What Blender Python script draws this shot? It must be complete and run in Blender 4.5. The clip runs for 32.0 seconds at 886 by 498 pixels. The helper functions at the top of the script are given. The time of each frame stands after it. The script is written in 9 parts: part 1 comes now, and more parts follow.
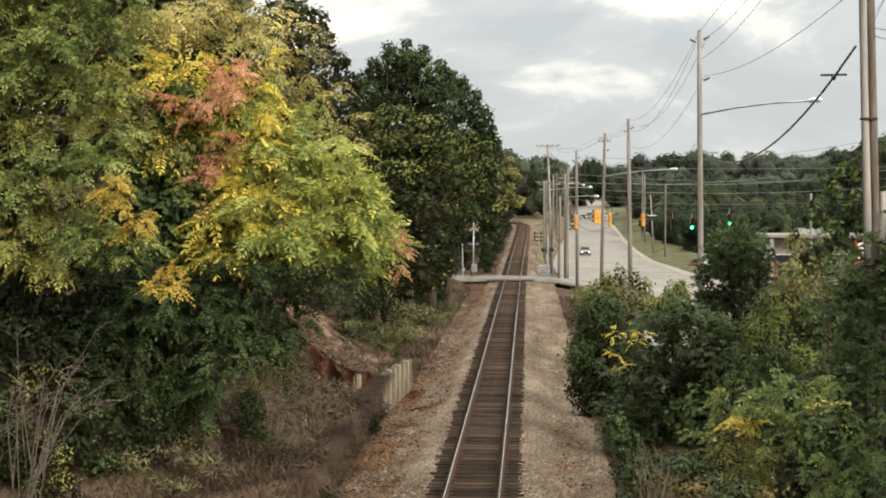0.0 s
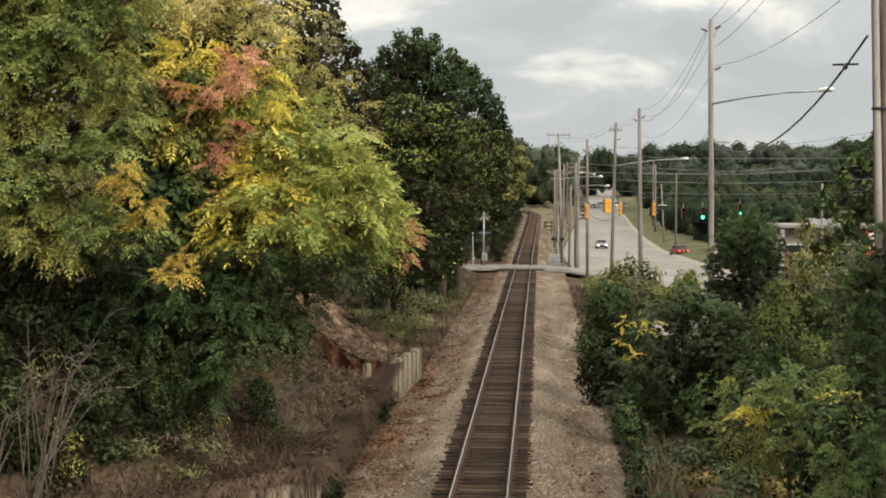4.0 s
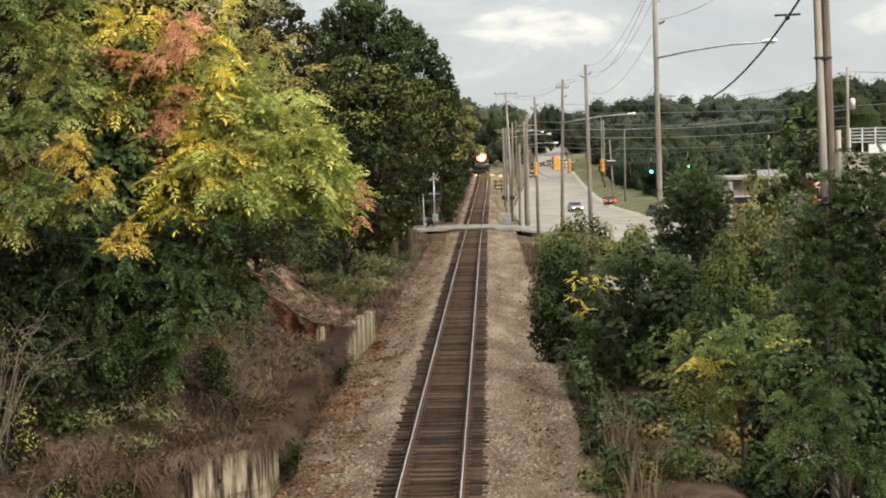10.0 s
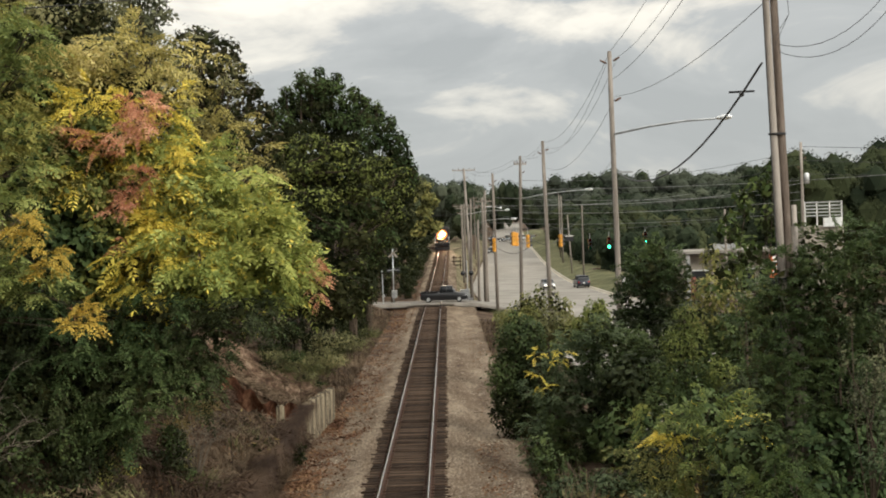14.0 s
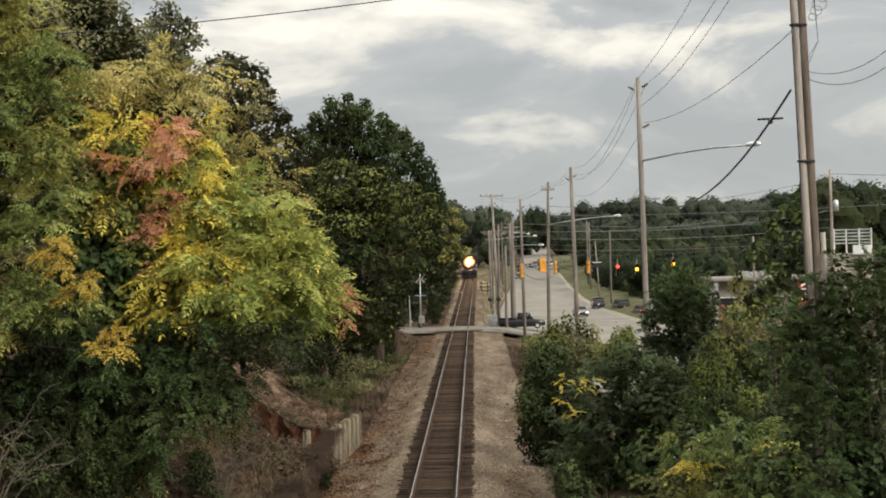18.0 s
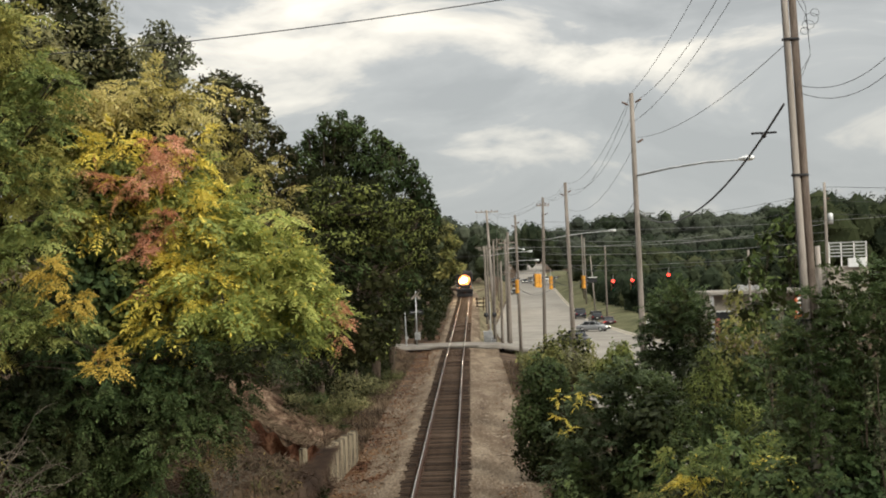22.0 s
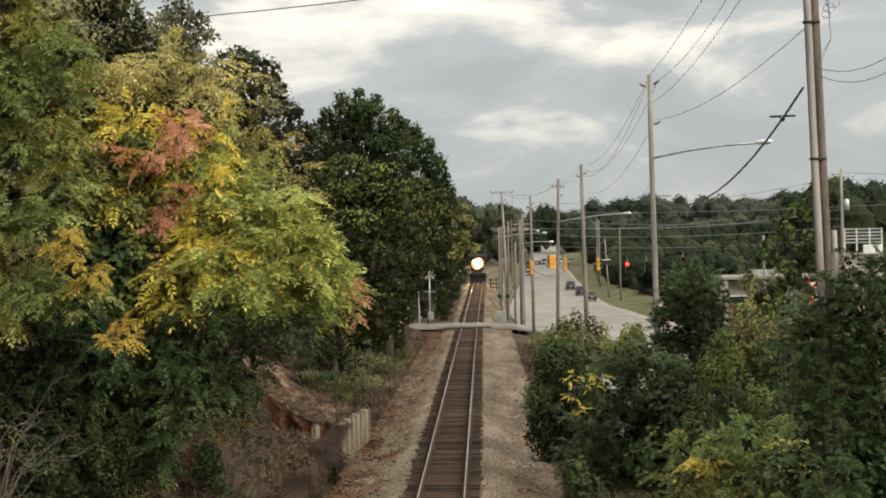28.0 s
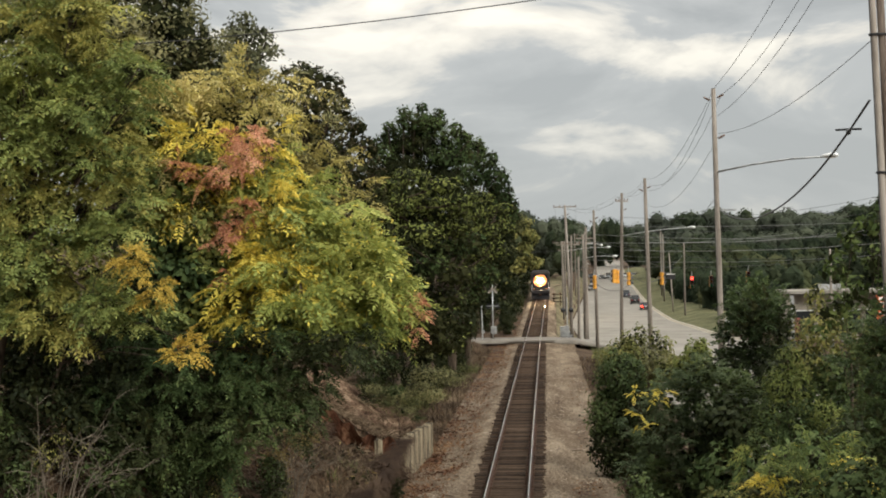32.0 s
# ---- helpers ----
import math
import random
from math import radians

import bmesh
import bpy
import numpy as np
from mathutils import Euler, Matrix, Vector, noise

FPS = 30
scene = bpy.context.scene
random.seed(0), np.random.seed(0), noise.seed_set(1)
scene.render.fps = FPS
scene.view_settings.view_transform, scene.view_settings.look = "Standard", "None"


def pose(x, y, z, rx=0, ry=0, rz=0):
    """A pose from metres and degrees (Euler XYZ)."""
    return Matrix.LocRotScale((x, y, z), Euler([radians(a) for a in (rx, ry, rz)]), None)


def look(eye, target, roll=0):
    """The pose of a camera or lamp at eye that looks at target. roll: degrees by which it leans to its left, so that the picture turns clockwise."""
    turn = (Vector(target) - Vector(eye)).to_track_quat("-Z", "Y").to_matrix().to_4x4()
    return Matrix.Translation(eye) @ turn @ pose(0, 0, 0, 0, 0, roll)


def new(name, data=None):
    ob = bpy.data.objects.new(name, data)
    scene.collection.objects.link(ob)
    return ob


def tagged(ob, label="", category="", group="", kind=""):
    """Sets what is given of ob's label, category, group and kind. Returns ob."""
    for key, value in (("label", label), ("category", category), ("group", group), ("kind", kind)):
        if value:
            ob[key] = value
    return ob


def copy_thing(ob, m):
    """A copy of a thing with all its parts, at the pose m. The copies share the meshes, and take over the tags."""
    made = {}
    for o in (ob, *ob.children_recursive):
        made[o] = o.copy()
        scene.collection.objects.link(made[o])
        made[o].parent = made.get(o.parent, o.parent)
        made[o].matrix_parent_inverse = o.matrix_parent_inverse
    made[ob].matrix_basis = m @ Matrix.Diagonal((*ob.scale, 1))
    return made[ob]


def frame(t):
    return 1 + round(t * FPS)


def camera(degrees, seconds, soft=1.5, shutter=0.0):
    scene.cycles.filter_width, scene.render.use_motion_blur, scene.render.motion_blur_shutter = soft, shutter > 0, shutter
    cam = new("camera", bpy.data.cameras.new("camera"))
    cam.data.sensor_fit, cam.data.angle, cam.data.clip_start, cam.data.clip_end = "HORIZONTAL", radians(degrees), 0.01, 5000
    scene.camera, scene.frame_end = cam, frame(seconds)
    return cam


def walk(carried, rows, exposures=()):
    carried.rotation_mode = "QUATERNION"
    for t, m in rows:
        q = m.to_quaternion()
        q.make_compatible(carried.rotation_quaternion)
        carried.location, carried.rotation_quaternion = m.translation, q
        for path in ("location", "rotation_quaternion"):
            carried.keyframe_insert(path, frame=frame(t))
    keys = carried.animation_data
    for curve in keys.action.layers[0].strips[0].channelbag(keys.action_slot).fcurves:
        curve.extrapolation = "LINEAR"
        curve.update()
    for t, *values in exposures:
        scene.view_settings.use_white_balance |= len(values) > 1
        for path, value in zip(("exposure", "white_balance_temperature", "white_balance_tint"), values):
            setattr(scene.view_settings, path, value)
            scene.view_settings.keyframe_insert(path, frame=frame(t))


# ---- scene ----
import itertools
cam = camera(33.57, 32.0, 1.9)
# seconds, eye x, eye z, yaw to the left, pitch, roll in degrees
PATH = [
    (0, 1.272, 7.910, 3.297, -1.959, -0.148),
    (0.5, 1.265, 7.918, 1.966, -2.304, 0.428),
    (1, 1.246, 7.921, 1.092, -2.045, 0.488),
    (1.5, 1.260, 7.926, 1.393, -1.772, 0.183),
    (2, 1.258, 7.914, 2.029, -2.691, 0.083),
    (2.5, 1.259, 7.909, 2.671, -3.129, 0.210),
    (3, 1.262, 7.904, 3.204, -3.059, 0.007),
    (3.5, 1.271, 7.904, 3.471, -2.779, 0.037),
    (5.5, 1.307, 7.884, 4.167, -1.358, -0.146),
    (6, 1.311, 7.884, 3.624, -1.173, -0.165),
    (6.5, 1.317, 7.883, 3.958, -0.592, -0.553),
    (7, 1.335, 7.886, 4.313, 0.190, -0.995),
    (7.5, 1.326, 7.895, 4.153, -0.374, -1.209),
    (8, 1.320, 7.891, 3.698, -2.170, -1.134),
    (8.5, 1.307, 7.909, 2.769, -2.972, -0.928),
    (9, 1.303, 7.892, 2.307, -3.340, -1.588),
    (9.5, 1.300, 7.900, 2.237, -4.046, -1.800),
    (10, 1.316, 7.878, 1.831, -3.914, -1.570),
    (10.5, 1.310, 7.873, 0.718, -3.590, -1.540),
    (11, 1.300, 7.896, -0.202, -3.221, -1.438),
    (11.5, 1.279, 7.915, -0.283, -2.513, -1.554),
    (12, 1.303, 7.917, -0.569, -2.024, -1.478),
    (12.5, 1.298, 7.902, -0.532, -1.833, -1.705),
    (13, 1.287, 7.888, -0.222, -1.648, -1.760),
    (13.5, 1.303, 7.892, -0.132, -1.327, -1.770),
    (14, 1.296, 7.902, 0.138, -1.000, -1.968),
    (14.5, 1.301, 7.903, 0.381, -0.863, -2.034),
    (16.5, 1.295, 7.901, 0.658, -0.749, -1.712),
    (17, 1.300, 7.905, 0.915, -0.665, -1.587),
    (17.5, 1.309, 7.898, 1.174, -0.522, -1.589),
    (18, 1.298, 7.908, 1.178, 0.031, -1.679),
    (18.5, 1.300, 7.919, 1.172, 0.387, -1.833),
    (19, 1.320, 7.915, 1.215, 0.455, -2.040),
    (19.5, 1.310, 7.914, 1.208, 0.617, -1.947),
    (20, 1.326, 7.909, 1.071, 1.047, -2.017),
    (20.5, 1.313, 7.921, 1.195, 1.296, -2.232),
    (21, 1.303, 7.935, 1.299, 1.157, -2.240),
    (21.5, 1.312, 7.925, 1.177, 0.873, -2.190),
    (22, 1.308, 7.921, 0.977, 0.654, -2.171),
    (22.5, 1.301, 7.931, 0.892, 0.545, -2.419),
    (23, 1.309, 7.936, 0.903, 0.262, -2.504),
    (23.5, 1.300, 7.918, 0.650, -0.385, -2.194),
    (24, 1.305, 7.913, 0.838, -1.076, -2.216),
    (24.5, 1.310, 7.898, 1.376, -1.306, -2.111),
    (25, 1.334, 7.899, 1.375, -1.168, -1.500),
    (25.5, 1.295, 7.903, 1.295, -1.412, -0.873),
    (27.5, 1.281, 7.867, 1.481, -0.550, -1.436),
    (28, 1.269, 7.872, 1.546, -0.093, -1.249),
    (28.5, 1.285, 7.904, 1.806, 0.447, -1.236),
    (29, 1.274, 7.919, 1.640, 0.798, -0.942),
    (29.5, 1.271, 7.897, 1.745, 0.807, -0.846),
    (30, 1.276, 7.890, 2.450, 0.456, -0.799),
    (30.5, 1.280, 7.886, 2.795, 0.310, -1.136),
    (31, 1.285, 7.904, 3.187, 0.510, -1.244),
    (31.5, 1.304, 7.907, 3.661, 1.014, -1.248),
    (32, 1.290, 7.884, 3.999, 0.516, -1.275),
]


def aim(x, z, yaw, pitch, roll):
    return pose(x, 0, z, 0, 0, yaw) @ pose(0, 0, 0, 90 + pitch, 0, 0) @ pose(0, 0, 0, 0, 0, roll)


walk(cam, [(t, aim(x, z, yaw, pitch, roll)) for t, x, z, yaw, pitch, roll in PATH],
     [(0, 0.3), (1.0, 0.2), (2.0, 0.0), (3.0, 0.1), (6.0, -0.02), (7.0, -0.14), (8.0, 0.0), (9.0, 0.2), (10.0, 0.3), (11.0, 0.14), (12.0, -0.03), (14.0, -0.1), (17.0, -0.16), (19.0, -0.13), (23.0, -0.1), (25.0, -0.06), (28.0, -0.08), (32.0, -0.12)])

# ---- world: an overcast sky with broken cloud ----
world = bpy.data.worlds.new("overcast_sky")
scene.world = world
world.use_nodes = True
wn, wl = world.node_tree.nodes, world.node_tree.links
wn.clear()


w_out, w_bg = wn.new("ShaderNodeOutputWorld"), wn.new("ShaderNodeBackground")
w_sky = wn.new("ShaderNodeTexSky")
w_sky.sky_type, w_sky.sun_disc = "NISHITA", False
w_sky.sun_elevation, w_sky.sun_rotation = radians(29), radians(131)
w_sky.air_density, w_sky.dust_density = 1.0, 2.0
w_tc = wn.new("ShaderNodeTexCoord")
w_sep = wn.new("ShaderNodeSeparateXYZ")
wl.new(w_tc.outputs["Generated"], w_sep.inputs[0])
# the cloud sheet lies on a plane overhead
w_up = wn.new("ShaderNodeMath")
w_up.operation = "MAXIMUM"
wl.new(w_sep.outputs["Z"], w_up.inputs[0])
w_up.inputs[1].default_value = 0.0
w_add = wn.new("ShaderNodeMath")
w_add.operation = "ADD"
wl.new(w_up.outputs[0], w_add.inputs[0])
w_add.inputs[1].default_value = 0.42
w_div = wn.new("ShaderNodeVectorMath")
w_div.operation = "DIVIDE"
w_comb = wn.new("ShaderNodeCombineXYZ")
for k in range(3):
    wl.new(w_add.outputs[0], w_comb.inputs[k])
wl.new(w_tc.outputs["Generated"], w_div.inputs[0])
wl.new(w_comb.outputs[0], w_div.inputs[1])
w_map = wn.new("ShaderNodeMapping")
w_map.inputs["Location"].default_value = (0.565, 0.6, 0)
w_map.inputs["Scale"].default_value = (0.65, 0.88, 0.0)
wl.new(w_div.outputs[0], w_map.inputs[0])
w_n1 = wn.new("ShaderNodeTexNoise")
w_n1.inputs["Scale"].default_value = 4.2
w_n1.inputs["Detail"].default_value = 8
w_n1.inputs["Roughness"].default_value = 0.56
w_n1.inputs["Distortion"].default_value = 0.6
wl.new(w_map.outputs[0], w_n1.inputs[0])
w_ramp = wn.new("ShaderNodeValToRGB")
w_ramp.color_ramp.elements[0].position, w_ramp.color_ramp.elements[0].color = 0.39, (0.55, 0.57, 0.57, 1)
w_ramp.color_ramp.elements[1].position, w_ramp.color_ramp.elements[1].color = 0.61, (1.5, 1.41, 1.22, 1)
e = w_ramp.color_ramp.elements.new(0.49)
e.color = (0.70, 0.715, 0.705, 1)
e = w_ramp.color_ramp.elements.new(0.54)
e.color = (1.1, 1.05, 0.94, 1)
wl.new(w_n1.outputs["Fac"], w_ramp.inputs[0])
# towards the skyline the sheet closes to an even pale grey
w_hz = wn.new("ShaderNodeMapRange")
w_hz.inputs["From Min"].default_value, w_hz.inputs["From Max"].default_value = 0.02, 0.19
w_hz.inputs["To Min"].default_value, w_hz.inputs["To Max"].default_value = 0.85, 0.0
wl.new(w_sep.outputs["Z"], w_hz.inputs[0])
w_mix = wn.new("ShaderNodeMixRGB")
w_mix.inputs["Color2"].default_value = (0.56, 0.59, 0.59, 1)
wl.new(w_hz.outputs[0], w_mix.inputs["Fac"])
wl.new(w_ramp.outputs[0], w_mix.inputs["Color1"])
# thin cloud lets a little of the sky above it through
w_s = wn.new("ShaderNodeVectorMath")
w_s.operation = "SCALE"
w_s.inputs["Scale"].default_value = 0.06
wl.new(w_sky.outputs[0], w_s.inputs[0])
w_fin = wn.new("ShaderNodeMixRGB")
w_fin.inputs["Fac"].default_value = 0.12
wl.new(w_mix.outputs[0], w_fin.inputs["Color1"])
wl.new(w_s.outputs[0], w_fin.inputs["Color2"])
# an overcast sky is about three times as bright overhead as at the skyline
w_law = wn.new("ShaderNodeMapRange")
w_law.inputs["From Min"].default_value, w_law.inputs["From Max"].default_value = 0.2, 0.95
w_law.inputs["To Min"].default_value, w_law.inputs["To Max"].default_value = 1.0, 3.0
wl.new(w_sep.outputs["Z"], w_law.inputs[0])
w_mul = wn.new("ShaderNodeVectorMath")
w_mul.operation = "SCALE"
wl.new(w_fin.outputs[0], w_mul.inputs[0])
wl.new(w_law.outputs[0], w_mul.inputs["Scale"])
wl.new(w_mul.outputs[0], w_bg.inputs["Color"])
w_bg.inputs["Strength"].default_value = 1.0
wl.new(w_bg.outputs[0], w_out.inputs["Surface"])

sun_data = bpy.data.lights.new("sun", "SUN")
sun_data.energy, sun_data.angle, sun_data.color = 3.3, radians(24), (1.0, 0.965, 0.87)
sun = new("sun", sun_data)
sun.matrix_world = look((125, -110, 92), (0, 0, 0))


# ---- materials ----
def mat(name, rough=0.8, metal=0.0):
    m = bpy.data.materials.new(name)
    m.use_nodes = True
    b = m.node_tree.nodes["Principled BSDF"]
    b.inputs["Roughness"].default_value = rough
    b.inputs["Metallic"].default_value = metal
    return m, m.node_tree.nodes, m.node_tree.links, b


def ramp(nodes, stops):
    r = nodes.new("ShaderNodeValToRGB")
    el = r.color_ramp.elements
    el[0].position, el[0].color = stops[0][0], (*stops[0][1], 1)
    el[1].position, el[1].color = stops[-1][0], (*stops[-1][1], 1)
    for p, c in stops[1:-1]:
        el.new(p).color = (*c, 1)
    return r


def noise_node(nodes, links, scale, detail=5, vec=None, rough=0.55):
    n = nodes.new("ShaderNodeTexNoise")
    n.inputs["Scale"].default_value, n.inputs["Detail"].default_value, n.inputs["Roughness"].default_value = scale, detail, rough
    if vec:
        links.new(vec, n.inputs["Vector"])
    return n


def surface(name, stops, scale=2.0, fine=30.0, rough=0.85, metal=0.0, bump=0.3, dist=0.01, obj=True, stretch=(1, 1, 1), random=0.0, blotch=1.25):
    """A surface with blotches at one scale and grain at another, and relief from the grain."""
    m, nodes, links, b = mat(name, rough, metal)
    tc = nodes.new("ShaderNodeTexCoord")
    mp = nodes.new("ShaderNodeMapping")
    mp.inputs["Scale"].default_value = stretch
    links.new(tc.outputs["Object"], mp.inputs[0])
    n1 = noise_node(nodes, links, scale, 6, mp.outputs[0])
    n2 = noise_node(nodes, links, fine, 4, mp.outputs[0], 0.7)
    mx = nodes.new("ShaderNodeMath")
    mx.operation = "MULTIPLY_ADD"
    links.new(n2.outputs["Fac"], mx.inputs[0])
    mx.inputs[1].default_value = 0.8
    ad = nodes.new("ShaderNodeMath")
    ad.operation = "MULTIPLY_ADD"
    links.new(n1.outputs["Fac"], ad.inputs[0])
    ad.inputs[1].default_value, ad.inputs[2].default_value = blotch, 0.1 - blotch / 2
    links.new(ad.outputs[0], mx.inputs[2])
    last = mx.outputs[0]
    if random:
        oi = nodes.new("ShaderNodeObjectInfo")
        mr = nodes.new("ShaderNodeMath")
        mr.operation = "MULTIPLY_ADD"
        links.new(oi.outputs["Random"], mr.inputs[0])
        mr.inputs[1].default_value = random
        links.new(last, mr.inputs[2])
        sb = nodes.new("ShaderNodeMath")
        sb.operation = "SUBTRACT"
        links.new(mr.outputs[0], sb.inputs[0])
        sb.inputs[1].default_value = random / 2
        last = sb.outputs[0]
    # dull natural surfaces have next to no sheen
    b.inputs["Specular IOR Level"].default_value = 0.08 if rough >= 0.85 else 0.4
    r = ramp(nodes, stops)
    links.new(last, r.inputs[0])
    links.new(r.outputs[0], b.inputs["Base Color"])
    if bump:
        bp = nodes.new("ShaderNodeBump")
        bp.inputs["Strength"].default_value, bp.inputs["Distance"].default_value = bump, dist
        links.new(n2.outputs["Fac"], bp.inputs["Height"])
        links.new(bp.outputs[0], b.inputs["Normal"])
    return m


def leaf_mat(name, stops, patch=0.6, trans=0.3, rough=0.6, island=0.45, spec=0.12):
    """Leaves: the hue changes from leaf to leaf and from bough to bough, and light comes through."""
    m, nodes, links, b = mat(name, rough)
    geo = nodes.new("ShaderNodeNewGeometry")
    tc = nodes.new("ShaderNodeTexCoord")
    n1 = noise_node(nodes, links, patch, 3, tc.outputs["Object"])
    a = nodes.new("ShaderNodeMath")
    a.operation = "MULTIPLY_ADD"
    links.new(geo.outputs["Random Per Island"], a.inputs[0])
    a.inputs[1].default_value = island
    c = nodes.new("ShaderNodeMath")
    c.operation = "MULTIPLY_ADD"
    links.new(n1.outputs["Fac"], c.inputs[0])
    c.inputs[1].default_value, c.inputs[2].default_value = 1.5, -0.255 - island / 2
    links.new(c.outputs[0], a.inputs[2])
    r = ramp(nodes, stops)
    links.new(a.outputs[0], r.inputs[0])
    links.new(r.outputs[0], b.inputs["Base Color"])
    b.inputs["Specular IOR Level"].default_value = spec
    tr = nodes.new("ShaderNodeBsdfTranslucent")
    links.new(r.outputs[0], tr.inputs["Color"])
    mixs = nodes.new("ShaderNodeMixShader")
    mixs.inputs[0].default_value = trans
    links.new(b.outputs[0], mixs.inputs[1])
    links.new(tr.outputs[0], mixs.inputs[2])
    links.new(mixs.outputs[0], nodes["Material Output"].inputs["Surface"])
    return m


def plain(name, color, rough=0.5, metal=0.0, vary=0.25):
    lo = tuple(c * (1 - vary) for c in color)
    hi = tuple(min(1, c * (1 + vary)) for c in color)
    return surface(name, [(0.3, lo), (0.7, hi)], 1.5, 25, rough, metal, 0.08, 0.004)


def glow(name, color, strength):
    m, nodes, links, b = mat(name, 0.3)
    b.inputs["Base Color"].default_value = (*color, 1)
    b.inputs["Emission Color"].default_value = (*color, 1)
    b.inputs["Emission Strength"].default_value = strength
    return m


M = {}
M["soil"] = surface("soil", [(0.2, (0.021, 0.014, 0.009)), (0.5, (0.059, 0.039, 0.026)), (0.8, (0.133, 0.095, 0.063))], 0.7, 9, 0.95, 0, 0.6, 0.05)
M["ballast"] = surface("ballast", [(0.3, (0.045, 0.028, 0.018)), (0.5, (0.122, 0.090, 0.061)), (0.7, (0.232, 0.184, 0.134))], 0.8, 11, 0.95, 0, 0.5, 0.03, blotch=0.8, stretch=(1, 0.22, 1))
M["crib"] = surface("dark_crib_ballast", [(0.2, (0.008, 0.005, 0.003)), (0.5, (0.025, 0.016, 0.010)), (0.8, (0.070, 0.048, 0.032))], 0.9, 16, 0.95, 0, 0.9, 0.04)
M["tan_earth"] = surface("tan_bank_earth", [(0.3, (0.034, 0.019, 0.012)), (0.48, (0.110, 0.066, 0.043)), (0.72, (0.27, 0.195, 0.135))], 1.5, 9, 0.95, 0, 0.9, 0.08, stretch=(1.3, 0.8, 1.3))
M["asphalt"] = surface("worn_asphalt", [(0.2, (0.158, 0.144, 0.124)), (0.8, (0.255, 0.238, 0.210))], 0.25, 8, 0.9, 0, 0.15, 0.01)
M["concrete"] = surface("weathered_concrete", [(0.36, (0.020, 0.016, 0.012)), (0.46, (0.090, 0.070, 0.049)), (0.54, (0.19, 0.154, 0.104)), (0.66, (0.30, 0.255, 0.178))], 3.2, 14, 0.9, 0, 0.5, 0.02, stretch=(1.6, 1.6, 0.12))
M["kerb"] = surface("kerb_concrete", [(0.2, (0.25, 0.225, 0.18)), (0.8, (0.42, 0.38, 0.31))], 0.8, 12, 0.9, 0, 0.2, 0.01)
M["slab"] = surface("crossing_concrete", [(0.2, (0.12, 0.108, 0.092)), (0.8, (0.235, 0.213, 0.186))], 0.5, 10, 0.85, 0, 0.2, 0.01)
M["verge"] = surface("mown_grass", [(0.2, (0.045, 0.050, 0.026)), (0.5, (0.095, 0.096, 0.048)), (0.8, (0.175, 0.152, 0.085))], 0.3, 9, 0.95, 0, 0.5, 0.05)
M["verge_dry"] = surface("dry_gravelly_grass", [(0.2, (0.05, 0.048, 0.026)), (0.5, (0.115, 0.10, 0.058)), (0.8, (0.21, 0.165, 0.11))], 0.25, 7, 0.95, 0, 0.6, 0.05)
M["rust"] = surface("rusty_steel", [(0.2, (0.035, 0.018, 0.012)), (0.8, (0.10, 0.05, 0.03))], 3, 40, 0.8, 0.4, 0.2, 0.004)
M["railtop"] = surface("polished_rail_steel", [(0.2, (0.75, 0.72, 0.69)), (0.8, (0.92, 0.89, 0.86))], 3, 30, 0.16, 1.0, 0.0, 0.001)
M["tie"] = surface("creosoted_tie", [(0.1, (0.010, 0.006, 0.004)), (0.5, (0.029, 0.018, 0.012)), (0.9, (0.092, 0.062, 0.042))], 1.3, 22, 0.9, 0, 0.6, 0.02, stretch=(0.4, 2, 2), random=0.6)
M["polewood"] = surface("weathered_pole_wood", [(0.2, (0.105, 0.088, 0.074)), (0.5, (0.205, 0.178, 0.153)), (0.8, (0.325, 0.292, 0.258))], 1.4, 14, 0.9, 0, 0.5, 0.02, stretch=(4, 4, 0.25), random=0.3)
M["bark"] = surface("bark", [(0.2, (0.03, 0.022, 0.016)), (0.8, (0.13, 0.10, 0.075))], 2, 18, 0.95, 0, 0.8, 0.03, stretch=(3, 3, 0.6))
M["twig"] = surface("grey_twigs", [(0.2, (0.07, 0.058, 0.044)), (0.8, (0.18, 0.152, 0.12))], 2, 18, 0.9, 0, 0.2, 0.01)
M["galv"] = plain("galvanised_steel", (0.42, 0.43, 0.43), 0.45, 0.8)
M["alu"] = plain("white_aluminium", (0.66, 0.67, 0.66), 0.4, 0.3, 0.12)
M["wire"] = plain("black_cable", (0.03, 0.03, 0.032), 0.6)
M["wire_grey"] = plain("weathered_grey_wire", (0.13, 0.13, 0.13), 0.6)
M["dark"] = plain("dark_cavity", (0.012, 0.012, 0.013), 0.7)
M["white"] = plain("white_paint", (0.72, 0.71, 0.68), 0.5, 0, 0.12)
M["yellow"] = plain("signal_yellow", (0.58, 0.27, 0.03), 0.6, 0, 0.15)
M["black"] = plain("black_paint", (0.015, 0.015, 0.017), 0.35)
M["ceramic"] = plain("brown_ceramic", (0.10, 0.055, 0.035), 0.25)
M["redbrown"] = plain("red_brown_panel", (0.24, 0.085, 0.06), 0.6)
M["beige"] = plain("beige_render", (0.27, 0.24, 0.20), 0.8)
M["leaf_dark"] = leaf_mat("dark_green_leaves", [(0.15, (0.017, 0.023, 0.011)), (0.5, (0.032, 0.041, 0.017)), (0.85, (0.058, 0.068, 0.027))], 0.25)
M["leaf_green"] = leaf_mat("green_leaves", [(0.15, (0.105, 0.138, 0.046)), (0.5, (0.204, 0.248, 0.075)), (0.85, (0.352, 0.369, 0.116))], 0.4)
